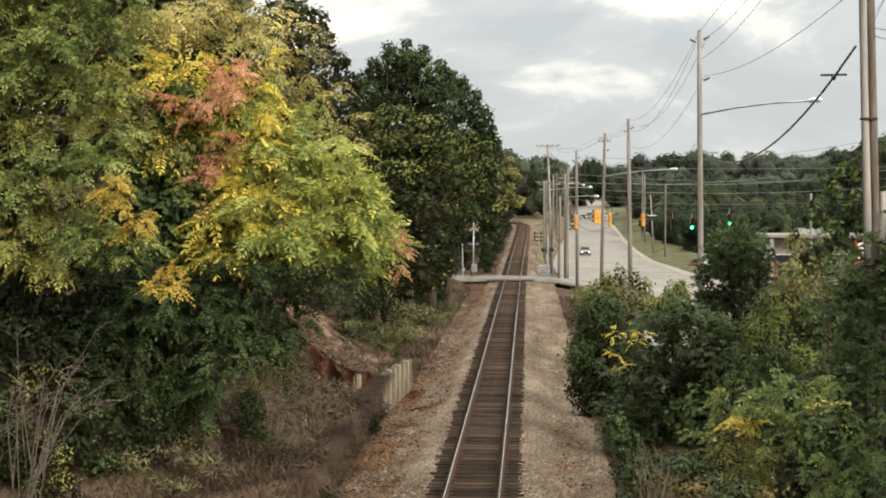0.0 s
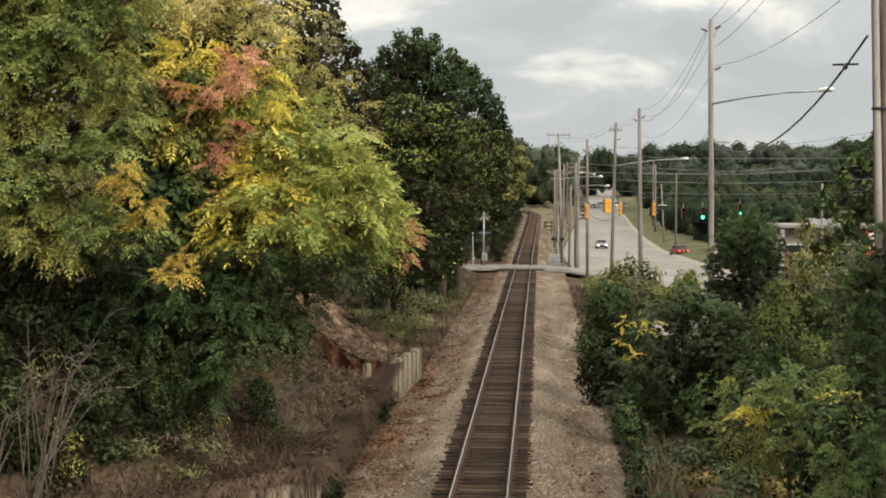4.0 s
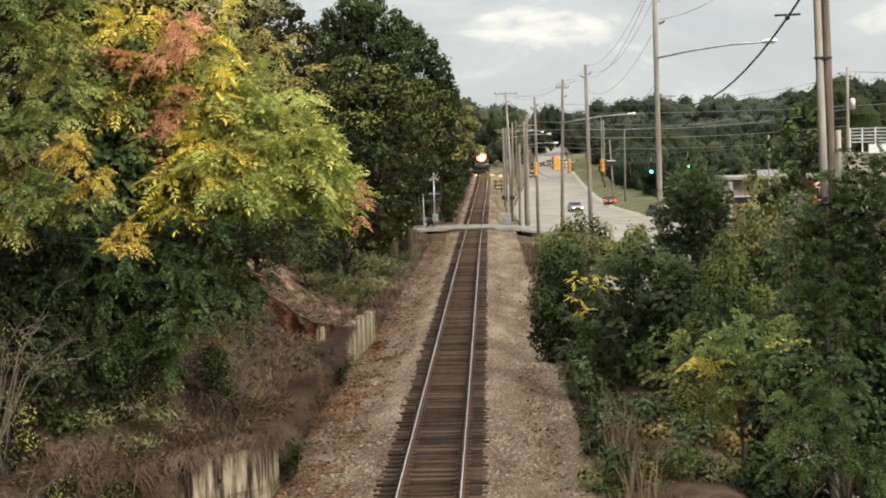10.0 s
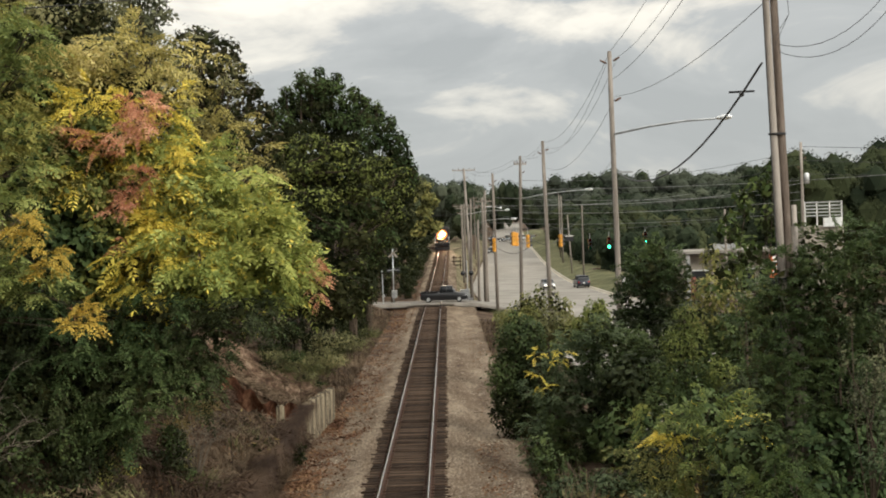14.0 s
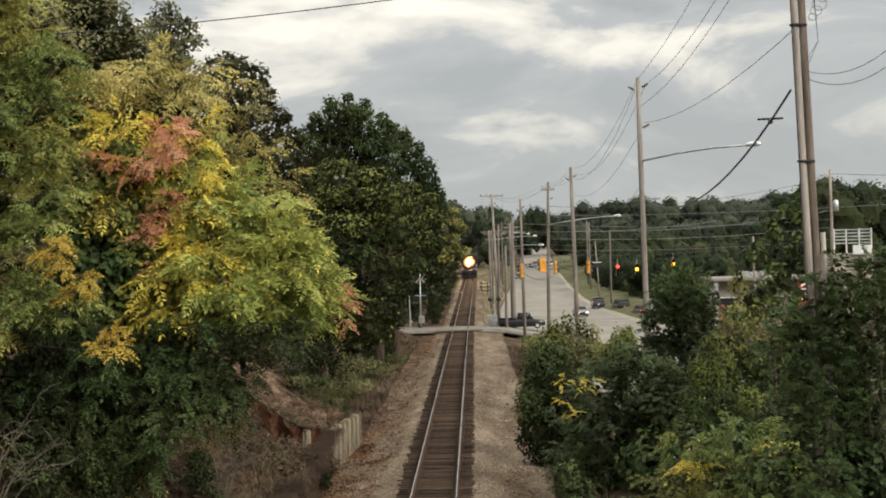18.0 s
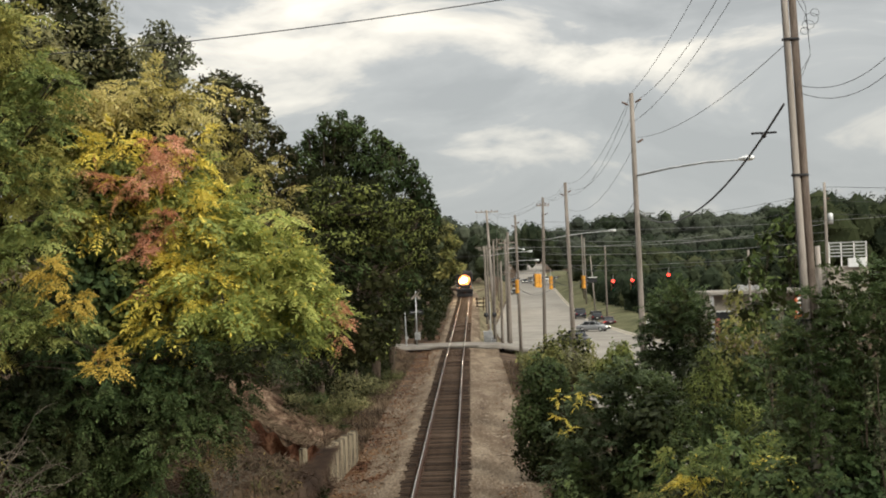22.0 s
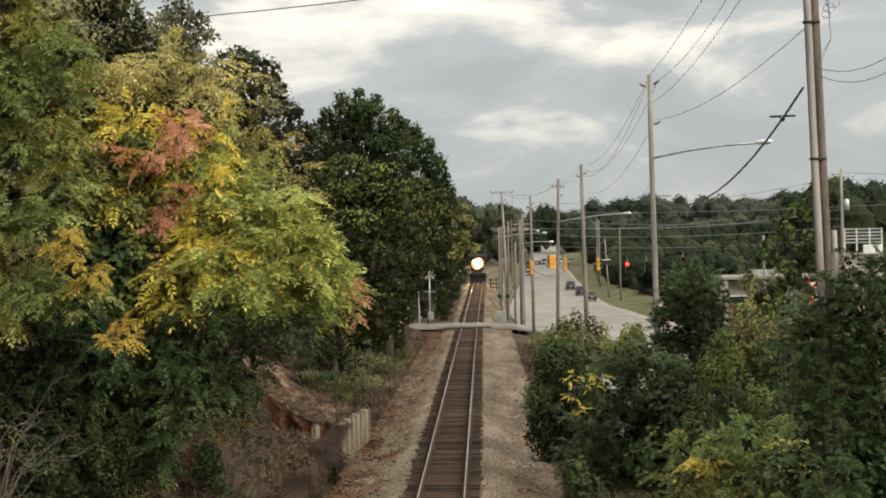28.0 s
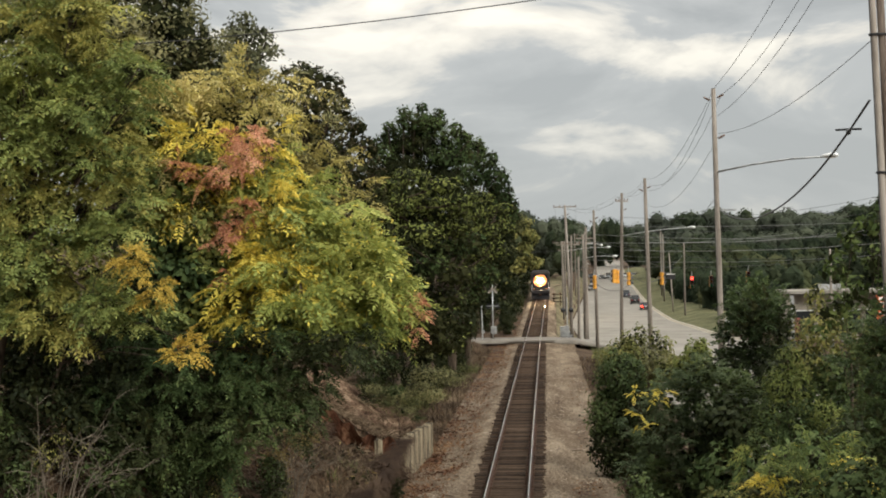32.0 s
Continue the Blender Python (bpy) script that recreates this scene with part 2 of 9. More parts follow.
M["leaf_lime"] = leaf_mat("lime_leaves", [(0.15, (0.140, 0.180, 0.047)), (0.5, (0.257, 0.293, 0.075)), (0.85, (0.405, 0.410, 0.115))], 0.5)
M["leaf_yellow"] = leaf_mat("yellow_leaves", [(0.15, (0.400, 0.345, 0.062)), (0.5, (0.660, 0.540, 0.095)), (0.85, (0.850, 0.660, 0.140))], 0.5)
M["leaf_gold"] = leaf_mat("pale_gold_leaves", [(0.15, (0.280, 0.250, 0.095)), (0.5, (0.460, 0.400, 0.155)), (0.85, (0.640, 0.540, 0.235))], 0.7)
M["leaf_orange"] = leaf_mat("orange_leaves", [(0.15, (0.27, 0.22, 0.045)), (0.5, (0.44, 0.31, 0.06)), (0.85, (0.56, 0.39, 0.08))], 0.6)
M["leaf_red"] = leaf_mat("red_leaves", [(0.15, (0.285, 0.099, 0.054)), (0.5, (0.475, 0.209, 0.117)), (0.85, (0.570, 0.319, 0.162))], 0.6)
M["leaf_olive"] = leaf_mat("olive_leaves", [(0.15, (0.150, 0.155, 0.045)), (0.5, (0.280, 0.270, 0.075)), (0.85, (0.440, 0.390, 0.110))], 0.35)
M["leaf_brown"] = leaf_mat("browning_leaves", [(0.15, (0.09, 0.075, 0.03)), (0.5, (0.21, 0.16, 0.06)), (0.85, (0.34, 0.25, 0.10))], 0.5)
M["leaf_olive2"] = leaf_mat("yellowish_green_leaves", [(0.15, (0.078, 0.091, 0.031)), (0.5, (0.163, 0.163, 0.052)), (0.85, (0.273, 0.240, 0.078))], 0.3)
M["leaf_moss"] = leaf_mat("moss_green_leaves", [(0.15, (0.036, 0.053, 0.020)), (0.5, (0.067, 0.093, 0.031)), (0.85, (0.120, 0.148, 0.052))], 0.35)
M["leaf_weed"] = leaf_mat("fresh_green_leaves", [(0.15, (0.031, 0.051, 0.016)), (0.5, (0.061, 0.089, 0.025)), (0.85, (0.115, 0.138, 0.041))], 0.5)
M["leaf_holly"] = leaf_mat("dark_glossy_leaves", [(0.15, (0.026, 0.044, 0.018)), (0.5, (0.053, 0.080, 0.030)), (0.85, (0.106, 0.136, 0.049))], 0.45, 0.3, 0.45)
# darkened so the colour holds the shade in and under crowns; ivy uses it too
M["leaf_shade"] = leaf_mat("deep_green_shade_leaves", [(0.15, (0.011, 0.014, 0.006)), (0.5, (0.022, 0.026, 0.010)), (0.85, (0.043, 0.044, 0.016))], 0.3, spec=0.05)
M["leaf_dull"] = leaf_mat("dull_brown_green_leaves", [(0.15, (0.09, 0.092, 0.045)), (0.5, (0.165, 0.16, 0.075)), (0.85, (0.26, 0.24, 0.11))], 0.3)
M["leaf_deep"] = leaf_mat("deep_green_broad_leaves", [(0.15, (0.033, 0.057, 0.023)), (0.5, (0.065, 0.099, 0.036)), (0.85, (0.117, 0.153, 0.056))], 0.4)
M["leaf_tan"] = leaf_mat("tan_olive_leaves", [(0.15, (0.210, 0.185, 0.062)), (0.5, (0.370, 0.320, 0.105)), (0.85, (0.540, 0.450, 0.155))], 0.5)
M["leaf_umber"] = leaf_mat("brownish_olive_leaves", [(0.15, (0.040, 0.045, 0.018)), (0.5, (0.078, 0.082, 0.032)), (0.85, (0.142, 0.138, 0.053))], 0.3)
M["leaf_greygreen"] = leaf_mat("grey_green_small_leaves", [(0.15, (0.051, 0.074, 0.037)), (0.5, (0.097, 0.127, 0.063)), (0.85, (0.162, 0.195, 0.100))], 0.4)
M["leaf_fresh"] = leaf_mat("bright_green_leaves", [(0.15, (0.061, 0.085, 0.023)), (0.5, (0.119, 0.142, 0.038)), (0.85, (0.198, 0.211, 0.059))], 0.5)
M["wood_green"] = leaf_mat("wood_green_leaves", [(0.15, (0.025, 0.044, 0.018)), (0.5, (0.055, 0.084, 0.032)), (0.85, (0.108, 0.146, 0.050))], 0.35, island=0.2, spec=0.03)
M["wood_olive"] = leaf_mat("wood_olive_leaves", [(0.15, (0.089, 0.109, 0.032)), (0.5, (0.176, 0.200, 0.056)), (0.85, (0.325, 0.341, 0.095))], 0.35, island=0.2, spec=0.03)
M["wood_brown"] = leaf_mat("wood_brown_leaves", [(0.15, (0.037, 0.034, 0.018)), (0.5, (0.077, 0.068, 0.035)), (0.85, (0.144, 0.122, 0.062))], 0.35, island=0.2, spec=0.03)
M["leaf_grey"] = leaf_mat("grey_green_leaves", [(0.15, (0.06, 0.065, 0.04)), (0.5, (0.11, 0.115, 0.065)), (0.85, (0.19, 0.19, 0.10))], 0.3)
M["leaf_rust"] = leaf_mat("rust_leaves", [(0.15, (0.330, 0.150, 0.085)), (0.5, (0.570, 0.270, 0.165)), (0.85, (0.700, 0.400, 0.250))], 0.6)
M["straw"] = leaf_mat("dry_grass", [(0.1, (0.037, 0.025, 0.017)), (0.45, (0.091, 0.065, 0.044)), (0.9, (0.196, 0.146, 0.096))], 0.3, 0.2, 0.9)
M["dead_mat"] = leaf_mat("dead_brown_mat", [(0.1, (0.026, 0.016, 0.011)), (0.45, (0.066, 0.043, 0.030)), (0.9, (0.145, 0.098, 0.065))], 0.3, 0.15, 0.9)
M["litter"] = leaf_mat("fallen_leaves", [(0.1, (0.048, 0.024, 0.014)), (0.5, (0.136, 0.068, 0.038)), (0.9, (0.258, 0.163, 0.089))], 0.4, 0.1, 0.9)
M["weed"] = leaf_mat("weed_leaves", [(0.15, (0.055, 0.064, 0.028)), (0.5, (0.10, 0.108, 0.042)), (0.85, (0.18, 0.165, 0.07))], 0.6)
M["far_leaf"] = leaf_mat("far_wood_leaves", [(0.25, (0.014, 0.020, 0.013)), (0.5, (0.027, 0.036, 0.021)), (0.75, (0.054, 0.064, 0.034))], 0.05, 0.12, 0.95, 0.10, 0.02)


# ---- mesh helpers ----
def link_mesh(name, mesh, material, parent=None, label=""):
    for m in material if isinstance(material, (list, tuple)) else [material]:
        if m:
            mesh.materials.append(m)
    ob = new(name, mesh)
    if parent:
        ob.parent = parent
    if label:
        ob["label"] = label
    return ob


def part(name, bm, material, parent=None, label="", smooth=False):
    mesh = bpy.data.meshes.new(name)
    bm.to_mesh(mesh)
    bm.free()
    if smooth:
        for p in mesh.polygons:
            p.use_smooth = True
    return link_mesh(name, mesh, material, parent, label)


def arrays(name, verts, faces, material, parent=None, label="", index=None, smooth=False):
    """A mesh of many alike polygons: verts (n, 3), faces (m, k)."""
    verts, faces = np.asarray(verts, np.float32), np.asarray(faces, np.int32)
    mesh = bpy.data.meshes.new(name)
    mesh.vertices.add(len(verts))
    mesh.vertices.foreach_set("co", verts.ravel())
    m, k = faces.shape
    mesh.loops.add(m * k)
    mesh.loops.foreach_set("vertex_index", faces.ravel())
    mesh.polygons.add(m)
    mesh.polygons.foreach_set("loop_start", np.arange(0, m * k, k, dtype=np.int32))
    mesh.polygons.foreach_set("loop_total", np.full(m, k, np.int32))
    if index is not None:
        mesh.polygons.foreach_set("material_index", np.asarray(index, np.int32))
    if smooth:
        mesh.polygons.foreach_set("use_smooth", np.ones(m, bool))
    mesh.update(calc_edges=True)
    return link_mesh(name, mesh, material, parent, label)


def empty(name, x=0, y=0, z=0, rz=0, **tags):
    ob = new(name)
    ob.matrix_basis = pose(x, y, z, 0, 0, rz)
    return tagged(ob, **tags)


def add_box(bm, cx, cy, cz, sx, sy, sz, m=None, bevel=0.0):
    r = bmesh.ops.create_cube(bm, size=1.0, matrix=(m or Matrix()) @ Matrix.Translation((cx, cy, cz)) @ Matrix.Diagonal((sx, sy, sz, 1)))
    if bevel:
        edges = list({e for v in r["verts"] for e in v.link_edges})
        bmesh.ops.bevel(bm, geom=edges, offset=bevel, segments=2, affect="EDGES")
    return bm


def box_bm(cx, cy, cz, sx, sy, sz, bevel=0.0):
    return add_box(bmesh.new(), cx, cy, cz, sx, sy, sz, None, bevel)


def add_tube(bm, pts, radii, n=8):
    """A tube along points, with a radius at each."""
    pts = [Vector(p) for p in pts]
    if not isinstance(radii, (list, tuple)):
        radii = [radii] * len(pts)
    rings, side = [], None
    for i, p in enumerate(pts):
        d = (pts[min(i + 1, len(pts) - 1)] - pts[max(i - 1, 0)]).normalized()
        if side is None:
            side = d.orthogonal().normalized()
        else:
            side = (side - d * side.dot(d)).normalized()
        up = d.cross(side)
        rings.append([bm.verts.new(p + radii[i] * (math.cos(a) * side + math.sin(a) * up)) for a in [2 * math.pi * k / n for k in range(n)]])
    for a, b in zip(rings, rings[1:]):
        for k in range(n):
            bm.faces.new((a[k], a[(k + 1) % n], b[(k + 1) % n], b[k]))
    bm.faces.new(rings[0][::-1])
    bm.faces.new(rings[-1])
    return bm


def tube_bm(pts, radii, n=8):
    return add_tube(bmesh.new(), pts, radii, n)


def revolve_bm(profile, n=16, m=None):
    """A turned shape from (radius, z) pairs, closed at both ends."""
    bm = bmesh.new()
    rings = [[bm.verts.new((m or Matrix()) @ Vector((r * math.cos(2 * math.pi * k / n), r * math.sin(2 * math.pi * k / n), z))) for k in range(n)] for r, z in profile]
    for a, b in zip(rings, rings[1:]):
        for k in range(n):
            bm.faces.new((a[k], a[(k + 1) % n], b[(k + 1) % n], b[k]))
    bm.faces.new(rings[0][::-1])
    bm.faces.new(rings[-1])
    return bm


def smooth01(a, b, v):
    v = np.clip((np.asarray(v, float) - a) / (b - a), 0, 1)
    return v * v * (3 - 2 * v)


# ---- the lie of the land ----
def rail_z(y):
    y = np.asarray(y, float)
    return np.where(y > 140, 0.0215 * (np.sqrt((y - 140) ** 2 + 400) - 20), 0.0)


def rail_x(y):
    y = np.asarray(y, float)
    return -0.23 + 0.73 * smooth01(120, 290, y) - 0.012 * np.clip(y - 288, 0, None) ** 2


def road_left(y):
    return np.interp(y, [20, 100, 135, 150, 160, 175, 200, 250, 300, 470, 900], [9.8, 8.6, 6.6, 6.0, 5.3, 4.7, 4.5, 6.5, 8.6, 16.0, 31])


def road_right(y):
    return np.interp(y, [20, 118, 140, 165, 205, 250, 300, 470, 900], [26, 25, 23.5, 20.2, 18.6, 19.2, 20.6, 26.5, 46])


def road_z(y):
    y = np.asarray(y, float)
    return -0.95 + 0.0118 * (np.sqrt(np.clip(y - 215, 0, None) ** 2 + 900) - 30)


def bumps(x, y, s, k):
    """Soft uneven ground."""
    return (np.sin(x * s + k) * np.cos(y * s * 0.83 + 2.1 * k) + 0.5 * np.sin(x * s * 2.3 - y * s * 1.7 + k) + 0.35 * np.sin(y * s * 3.1 + x * s * 2.9 + 3 * k)) / 1.85


def ground_z(x, y):
    x, y = np.asarray(x, float), np.asarray(y, float)
    xr = x - rail_x(y)
    base = rail_z(y) - 0.62
    # the bank, high near the bridge and low by the crossing
    high = 1 - smooth01(70, 108, y)
    foot = np.interp(y, [20, 30, 31.8, 33.6, 35.6, 56, 66, 80], [12.5, 9.6, 8.5, 6.1, 4.25, 4.2, 3.85, 4.6]) + 0.10 * np.sin(y * 1.3) * smooth01(37, 39, y) * (1 - smooth01(54, 56, y))
    step = (1.45 + 0.25 * np.sin(y * 0.7)) * (1 - smooth01(64.5, 70, y))
    rise = high * (step * smooth01(foot, foot + 0.3, -xr) + 3.2 * smooth01(foot + 0.3, foot + 6.5, -xr) ** 1.1) + (1 - high) * 1.1 * smooth01(4.0, 8.5, -xr)
    rise = rise + 4.0 * smooth01(9, 45, -xr)
    lumps = 0.16 * bumps(x, y, 1.1, 1.0) + 0.09 * bumps(x, y, 2.7, 5.0)
    left = base + rise + lumps * smooth01(foot + 0.3, foot + 1.5, -xr)
    left = left - 1.3 * smooth01(52.8, 55.0, y) * (1 - smooth01(56.7, 57.3, y)) * smooth01(3.6, 4.4, -xr) * (1 - smooth01(7.4, 8.6, -xr))
    # between the track and the road
    rr = 0.25 + 0.3 * smooth01(3.6, 6.0, xr) * (1 - smooth01(118, 128, y))
    mid = base - 0.0 + rr * smooth01(4.4, 6.0, xr) + 0.1 * bumps(x, y, 0.8, 2.0) * smooth01(4, 6, xr)
    rl, rt = road_left(y), road_right(y)
    rz = road_z(y)
    t = smooth01(rl - 3.5, rl - 0.6, x)
    right = mid * (1 - t) + (rz - 0.06) * t
    hill = 0.14 * np.clip(x - rt - 6, 0, None) ** 0.9 * smooth01(120, 330, y) * (0.85 + 0.35 * np.sin(x * 0.031 + 0.6) + 0.2 * np.sin(x * 0.083))
    right = np.where(x > rt, rz - 0.06 + 0.1 * smooth01(rt + 0.1, rt + 1.5, x) + np.minimum(hill, 16) + 0.15 * bumps(x, y, 0.2, 3.0) * smooth01(rt + 2, rt + 6, x), right)
    z = np.where(xr < 0, left, right)
    side = np.interp(x, [-60, -30, -9, -5], [0.6, 0.3, 0.1, 0.0]) - 0.06
    t = smooth01(124, 141, y) * (1 - smooth01(153, 159, y)) * smooth01(-4.4, -6.0, xr)
    z = z * (1 - t) + side * t
    far = smooth01(420, 800, y) * 9
    return z + far * smooth01(-40, -90, x) + far * smooth01(rt + 5, rt + 60, x)


# ---- ground, track bed, roads ----
def build_ground():
    xs = np.r_[np.linspace(-1500, -140, 10), np.arange(-120, -24, 8), np.arange(-22, -10.5, 0.7), np.arange(-10.2, -3, 0.15), np.arange(-3, 34, 0.8), np.arange(36, 130, 6), np.linspace(150, 1600, 12)]
    ys = np.r_[np.linspace(-300, -20, 6), np.arange(-10, 24, 4), np.arange(26, 70, 0.55), np.arange(70.5, 180, 1.0), np.arange(182, 340, 4), np.arange(350, 700, 16), np.linspace(740, 2600, 14)]
    gx, gy = np.meshgrid(xs, ys)
    v = np.c_[gx.ravel(), gy.ravel(), ground_z(gx, gy).ravel()]
    nx = len(xs)
    i = (np.arange(len(ys) - 1)[:, None] * nx + np.arange(nx - 1)).ravel()
    ob = arrays("ground", v, np.c_[i, i + 1, i + nx + 1, i + nx], M["soil"], smooth=True)
    tagged(ob, "brown earth bank with leaf litter and thin soil", "ground", kind="structure")


def strip(name, left, right, z, ys, material, n=6, **tags):
    """A sheet along the track or road between two edges."""
    ys = np.asarray(ys, float)
    u = np.linspace(0, 1, n)
    l, r = left(ys)[:, None], right(ys)[:, None]
    gx = l + (r - l) * u
    gy = ys[:, None] + 0 * gx
    v = np.c_[gx.ravel(), gy.ravel(), z(gx, gy).ravel()]
    i = (np.arange(len(ys) - 1)[:, None] * n + np.arange(n - 1)).ravel()
    return tagged(arrays(name, v, np.c_[i, i + 1, i + n + 1, i + n], material, smooth=True), **tags)


def ballast_z(x, y):
    d = np.abs(x - rail_x(y))
    return rail_z(y) - 0.235 - 0.30 * smooth01(1.45, 2.9, d) + 0.0025 * bumps(x, y, 3.1, 0.4) * smooth01(1.5, 2.2, d) * (1 - smooth01(50, 75, y)) - 0.06 * smooth01(3.3, 4.6, d) + 0.12 * smooth01(136, 142.2, y) * (1 - smooth01(152.6, 158, y)) * smooth01(1.4, 2.6, d)


def build_track():
    ys = np.r_[np.arange(24, 90, 0.4), np.arange(90, 180, 0.8), np.arange(181, 300, 3), np.arange(300, 336, 2)]
    wob = lambda y, k: 0.35 * np.sin(y * 0.21 + k) + 0.2 * np.sin(y * 0.67 + 2 * k)
    strip("track_bed", lambda y: rail_x(y) - 4.0 + 0.7 * smooth01(60, 78, y) + 0.8 * smooth01(80, 118, y) + 0.45 * smooth01(152, 162, y) + wob(y, 0) * 0.25, lambda y: rail_x(y) + 4.15 - 1.8 * smooth01(150, 160, y) + wob(y, 1.3) * 0.25, ballast_z, ys, M["ballast"], 44,
          label="tan crushed stone ballast along the railway track", category="track bed", kind="structure")
    strip("track_crib", lambda y: rail_x(y) - 1.22, lambda y: rail_x(y) + 1.22, lambda x, y: rail_z(y) - 0.216 + 0.014 * bumps(x, y, 4.0, 0.7) + 0.008 * bumps(x, y, 9.0, 2.7), ys, M["crib"], 12,
          label="dark oily ballast packed between the ties", category="track bed", kind="structure")
    track = empty("railway_track", label="single railway track of worn steel rails on dark wooden ties", category="railway track", kind="structure")
    prof = [(-0.036, 0.0), (0.036, 0.0), (0.038, -0.04), (0.010, -0.055), (0.010, -0.135), (0.075, -0.155), (0.075, -0.172), (-0.075, -0.172), (-0.075, -0.155), (-0.010, -0.135), (-0.010, -0.055), (-0.038, -0.04)]
    ry = np.r_[np.arange(20, 150, 10), np.arange(150, 290, 5), np.arange(290, 336, 1.5)]
    for side in (-1, 1):
        cx = rail_x(ry) + side * 0.738
        v = np.array([(cx[i] + px, ry[i], rail_z(ry)[i] + pz) for i in range(len(ry)) for px, pz in prof])
        f, idx, k = [], [], len(prof)
        for i in range(len(ry) - 1):
            for j in range(k):
                f.append((i * k + j, i * k + (j + 1) % k, (i + 1) * k + (j + 1) % k, (i + 1) * k + j))
                idx.append(0 if j == 0 else 1)
        arrays("rail", v, f, [M["railtop"], M["rust"]], track, "steel rail with a polished running surface", idx)
    rnd = random.Random(5)
    shapes = []
    for k in range(4):
        bm = box_bm(0, 0, -0.09, 2.6, 0.225, 0.18)
        for vtx in bm.verts:
            vtx.co += Vector((rnd.uniform(-0.09, 0.09), rnd.uniform(-0.02, 0.02), rnd.uniform(-0.014, 0.006)))
        bmesh.ops.bevel(bm, geom=bm.edges[:], offset=0.014, segments=1, affect="EDGES")
        me = bpy.data.meshes.new("tie")
        bm.to_mesh(me)
        bm.free()
        me.materials.append(M["tie"])
        shapes.append(me)
    plate = bpy.data.meshes.new("tie_plate")
    bm = box_bm(0, 0, 0, 0.34, 0.19, 0.02)
    for sx in (-0.12, 0.12):
        for sy in (-0.06, 0.06):
            add_box(bm, sx, sy, 0.02, 0.03, 0.03, 0.03)
    bm.to_mesh(plate)
    bm.free()
    plate.materials.append(M["rust"])
    y, count = 28.0, 0
    rest = []
    while y < 330:
        if not 142.5 < y < 152.5:
            at = (float(rail_x(y)) + rnd.uniform(-0.06, 0.06), y, float(rail_z(y)) - 0.19 + rnd.uniform(-0.012, 0.006), rnd.uniform(-1.2, 1.2))
            if count < 300:
                tie = new("tie", shapes[rnd.randrange(4)])
                tie.parent, tie.matrix_basis = track, pose(at[0], at[1], at[2], 0, 0, at[3])
                if count < 90:
                    for s in (-1, 1):
                        pl = new("tie_plate", plate)
                        pl.parent, pl.matrix_basis = tie, pose(s * 0.738 + float(rail_x(y)) - at[0], 0, 0.008)
            else:
                rest.append(at)
            count += 1
        y += 0.5 + rnd.uniform(-0.03, 0.03)
    cube = np.array(list(itertools.product((-1.3, 1.3), (-0.11, 0.11), (-0.18, 0.0))))
    quads = np.array([(0, 1, 3, 2), (4, 6, 7, 5), (0, 4, 5, 1), (2, 3, 7, 6), (1, 5, 7, 3)])
    v = np.concatenate([cube + np.array(a[:3]) for a in rest])
    f = np.concatenate([quads + 8 * k for k in range(len(rest))])
    far = arrays("distant_ties", v, f, M["tie"], track)
    tagged(far, kind="stuff")
    # loose stones on the shoulders
    r = np.random.RandomState(3)
    n = 24000
    sy = 29 + 90 * r.rand(n) ** 1.7
    sx = -0.23 + np.where(r.rand(n) < 0.5, -1, 1) * (1.25 + 2.6 * r.rand(n))
    size = 0.018 + 0.035 * r.rand(n) ** 2
    octa = np.array([(1, 0, 0), (0, 1, 0), (-1, 0, 0), (0, -1, 0), (0, 0, 0.8)], float)
    rotz = r.rand(n) * 6.28
    o = octa[None] * (0.7 + 0.6 * r.rand(n, 5, 1)) * size[:, None, None]
    c, s = np.cos(rotz)[:, None], np.sin(rotz)[:, None]
    v = np.stack([o[..., 0] * c - o[..., 1] * s, o[..., 0] * s + o[..., 1] * c, o[..., 2]], -1)
    v += np.stack([sx, sy, ballast_z(sx, sy) + 0.25 * size], -1)[:, None]
    tri = np.array([(0, 1, 4), (1, 2, 4), (2, 3, 4), (3, 0, 4)])
    f = (tri[None] + 5 * np.arange(n)[:, None, None]).reshape(-1, 3)
    st = arrays("ballast_stones", v.reshape(-1, 3), f, M["stone"])
    tagged(st, "loose tan and grey ballast stones beside the track", "gravel", kind="stuff")


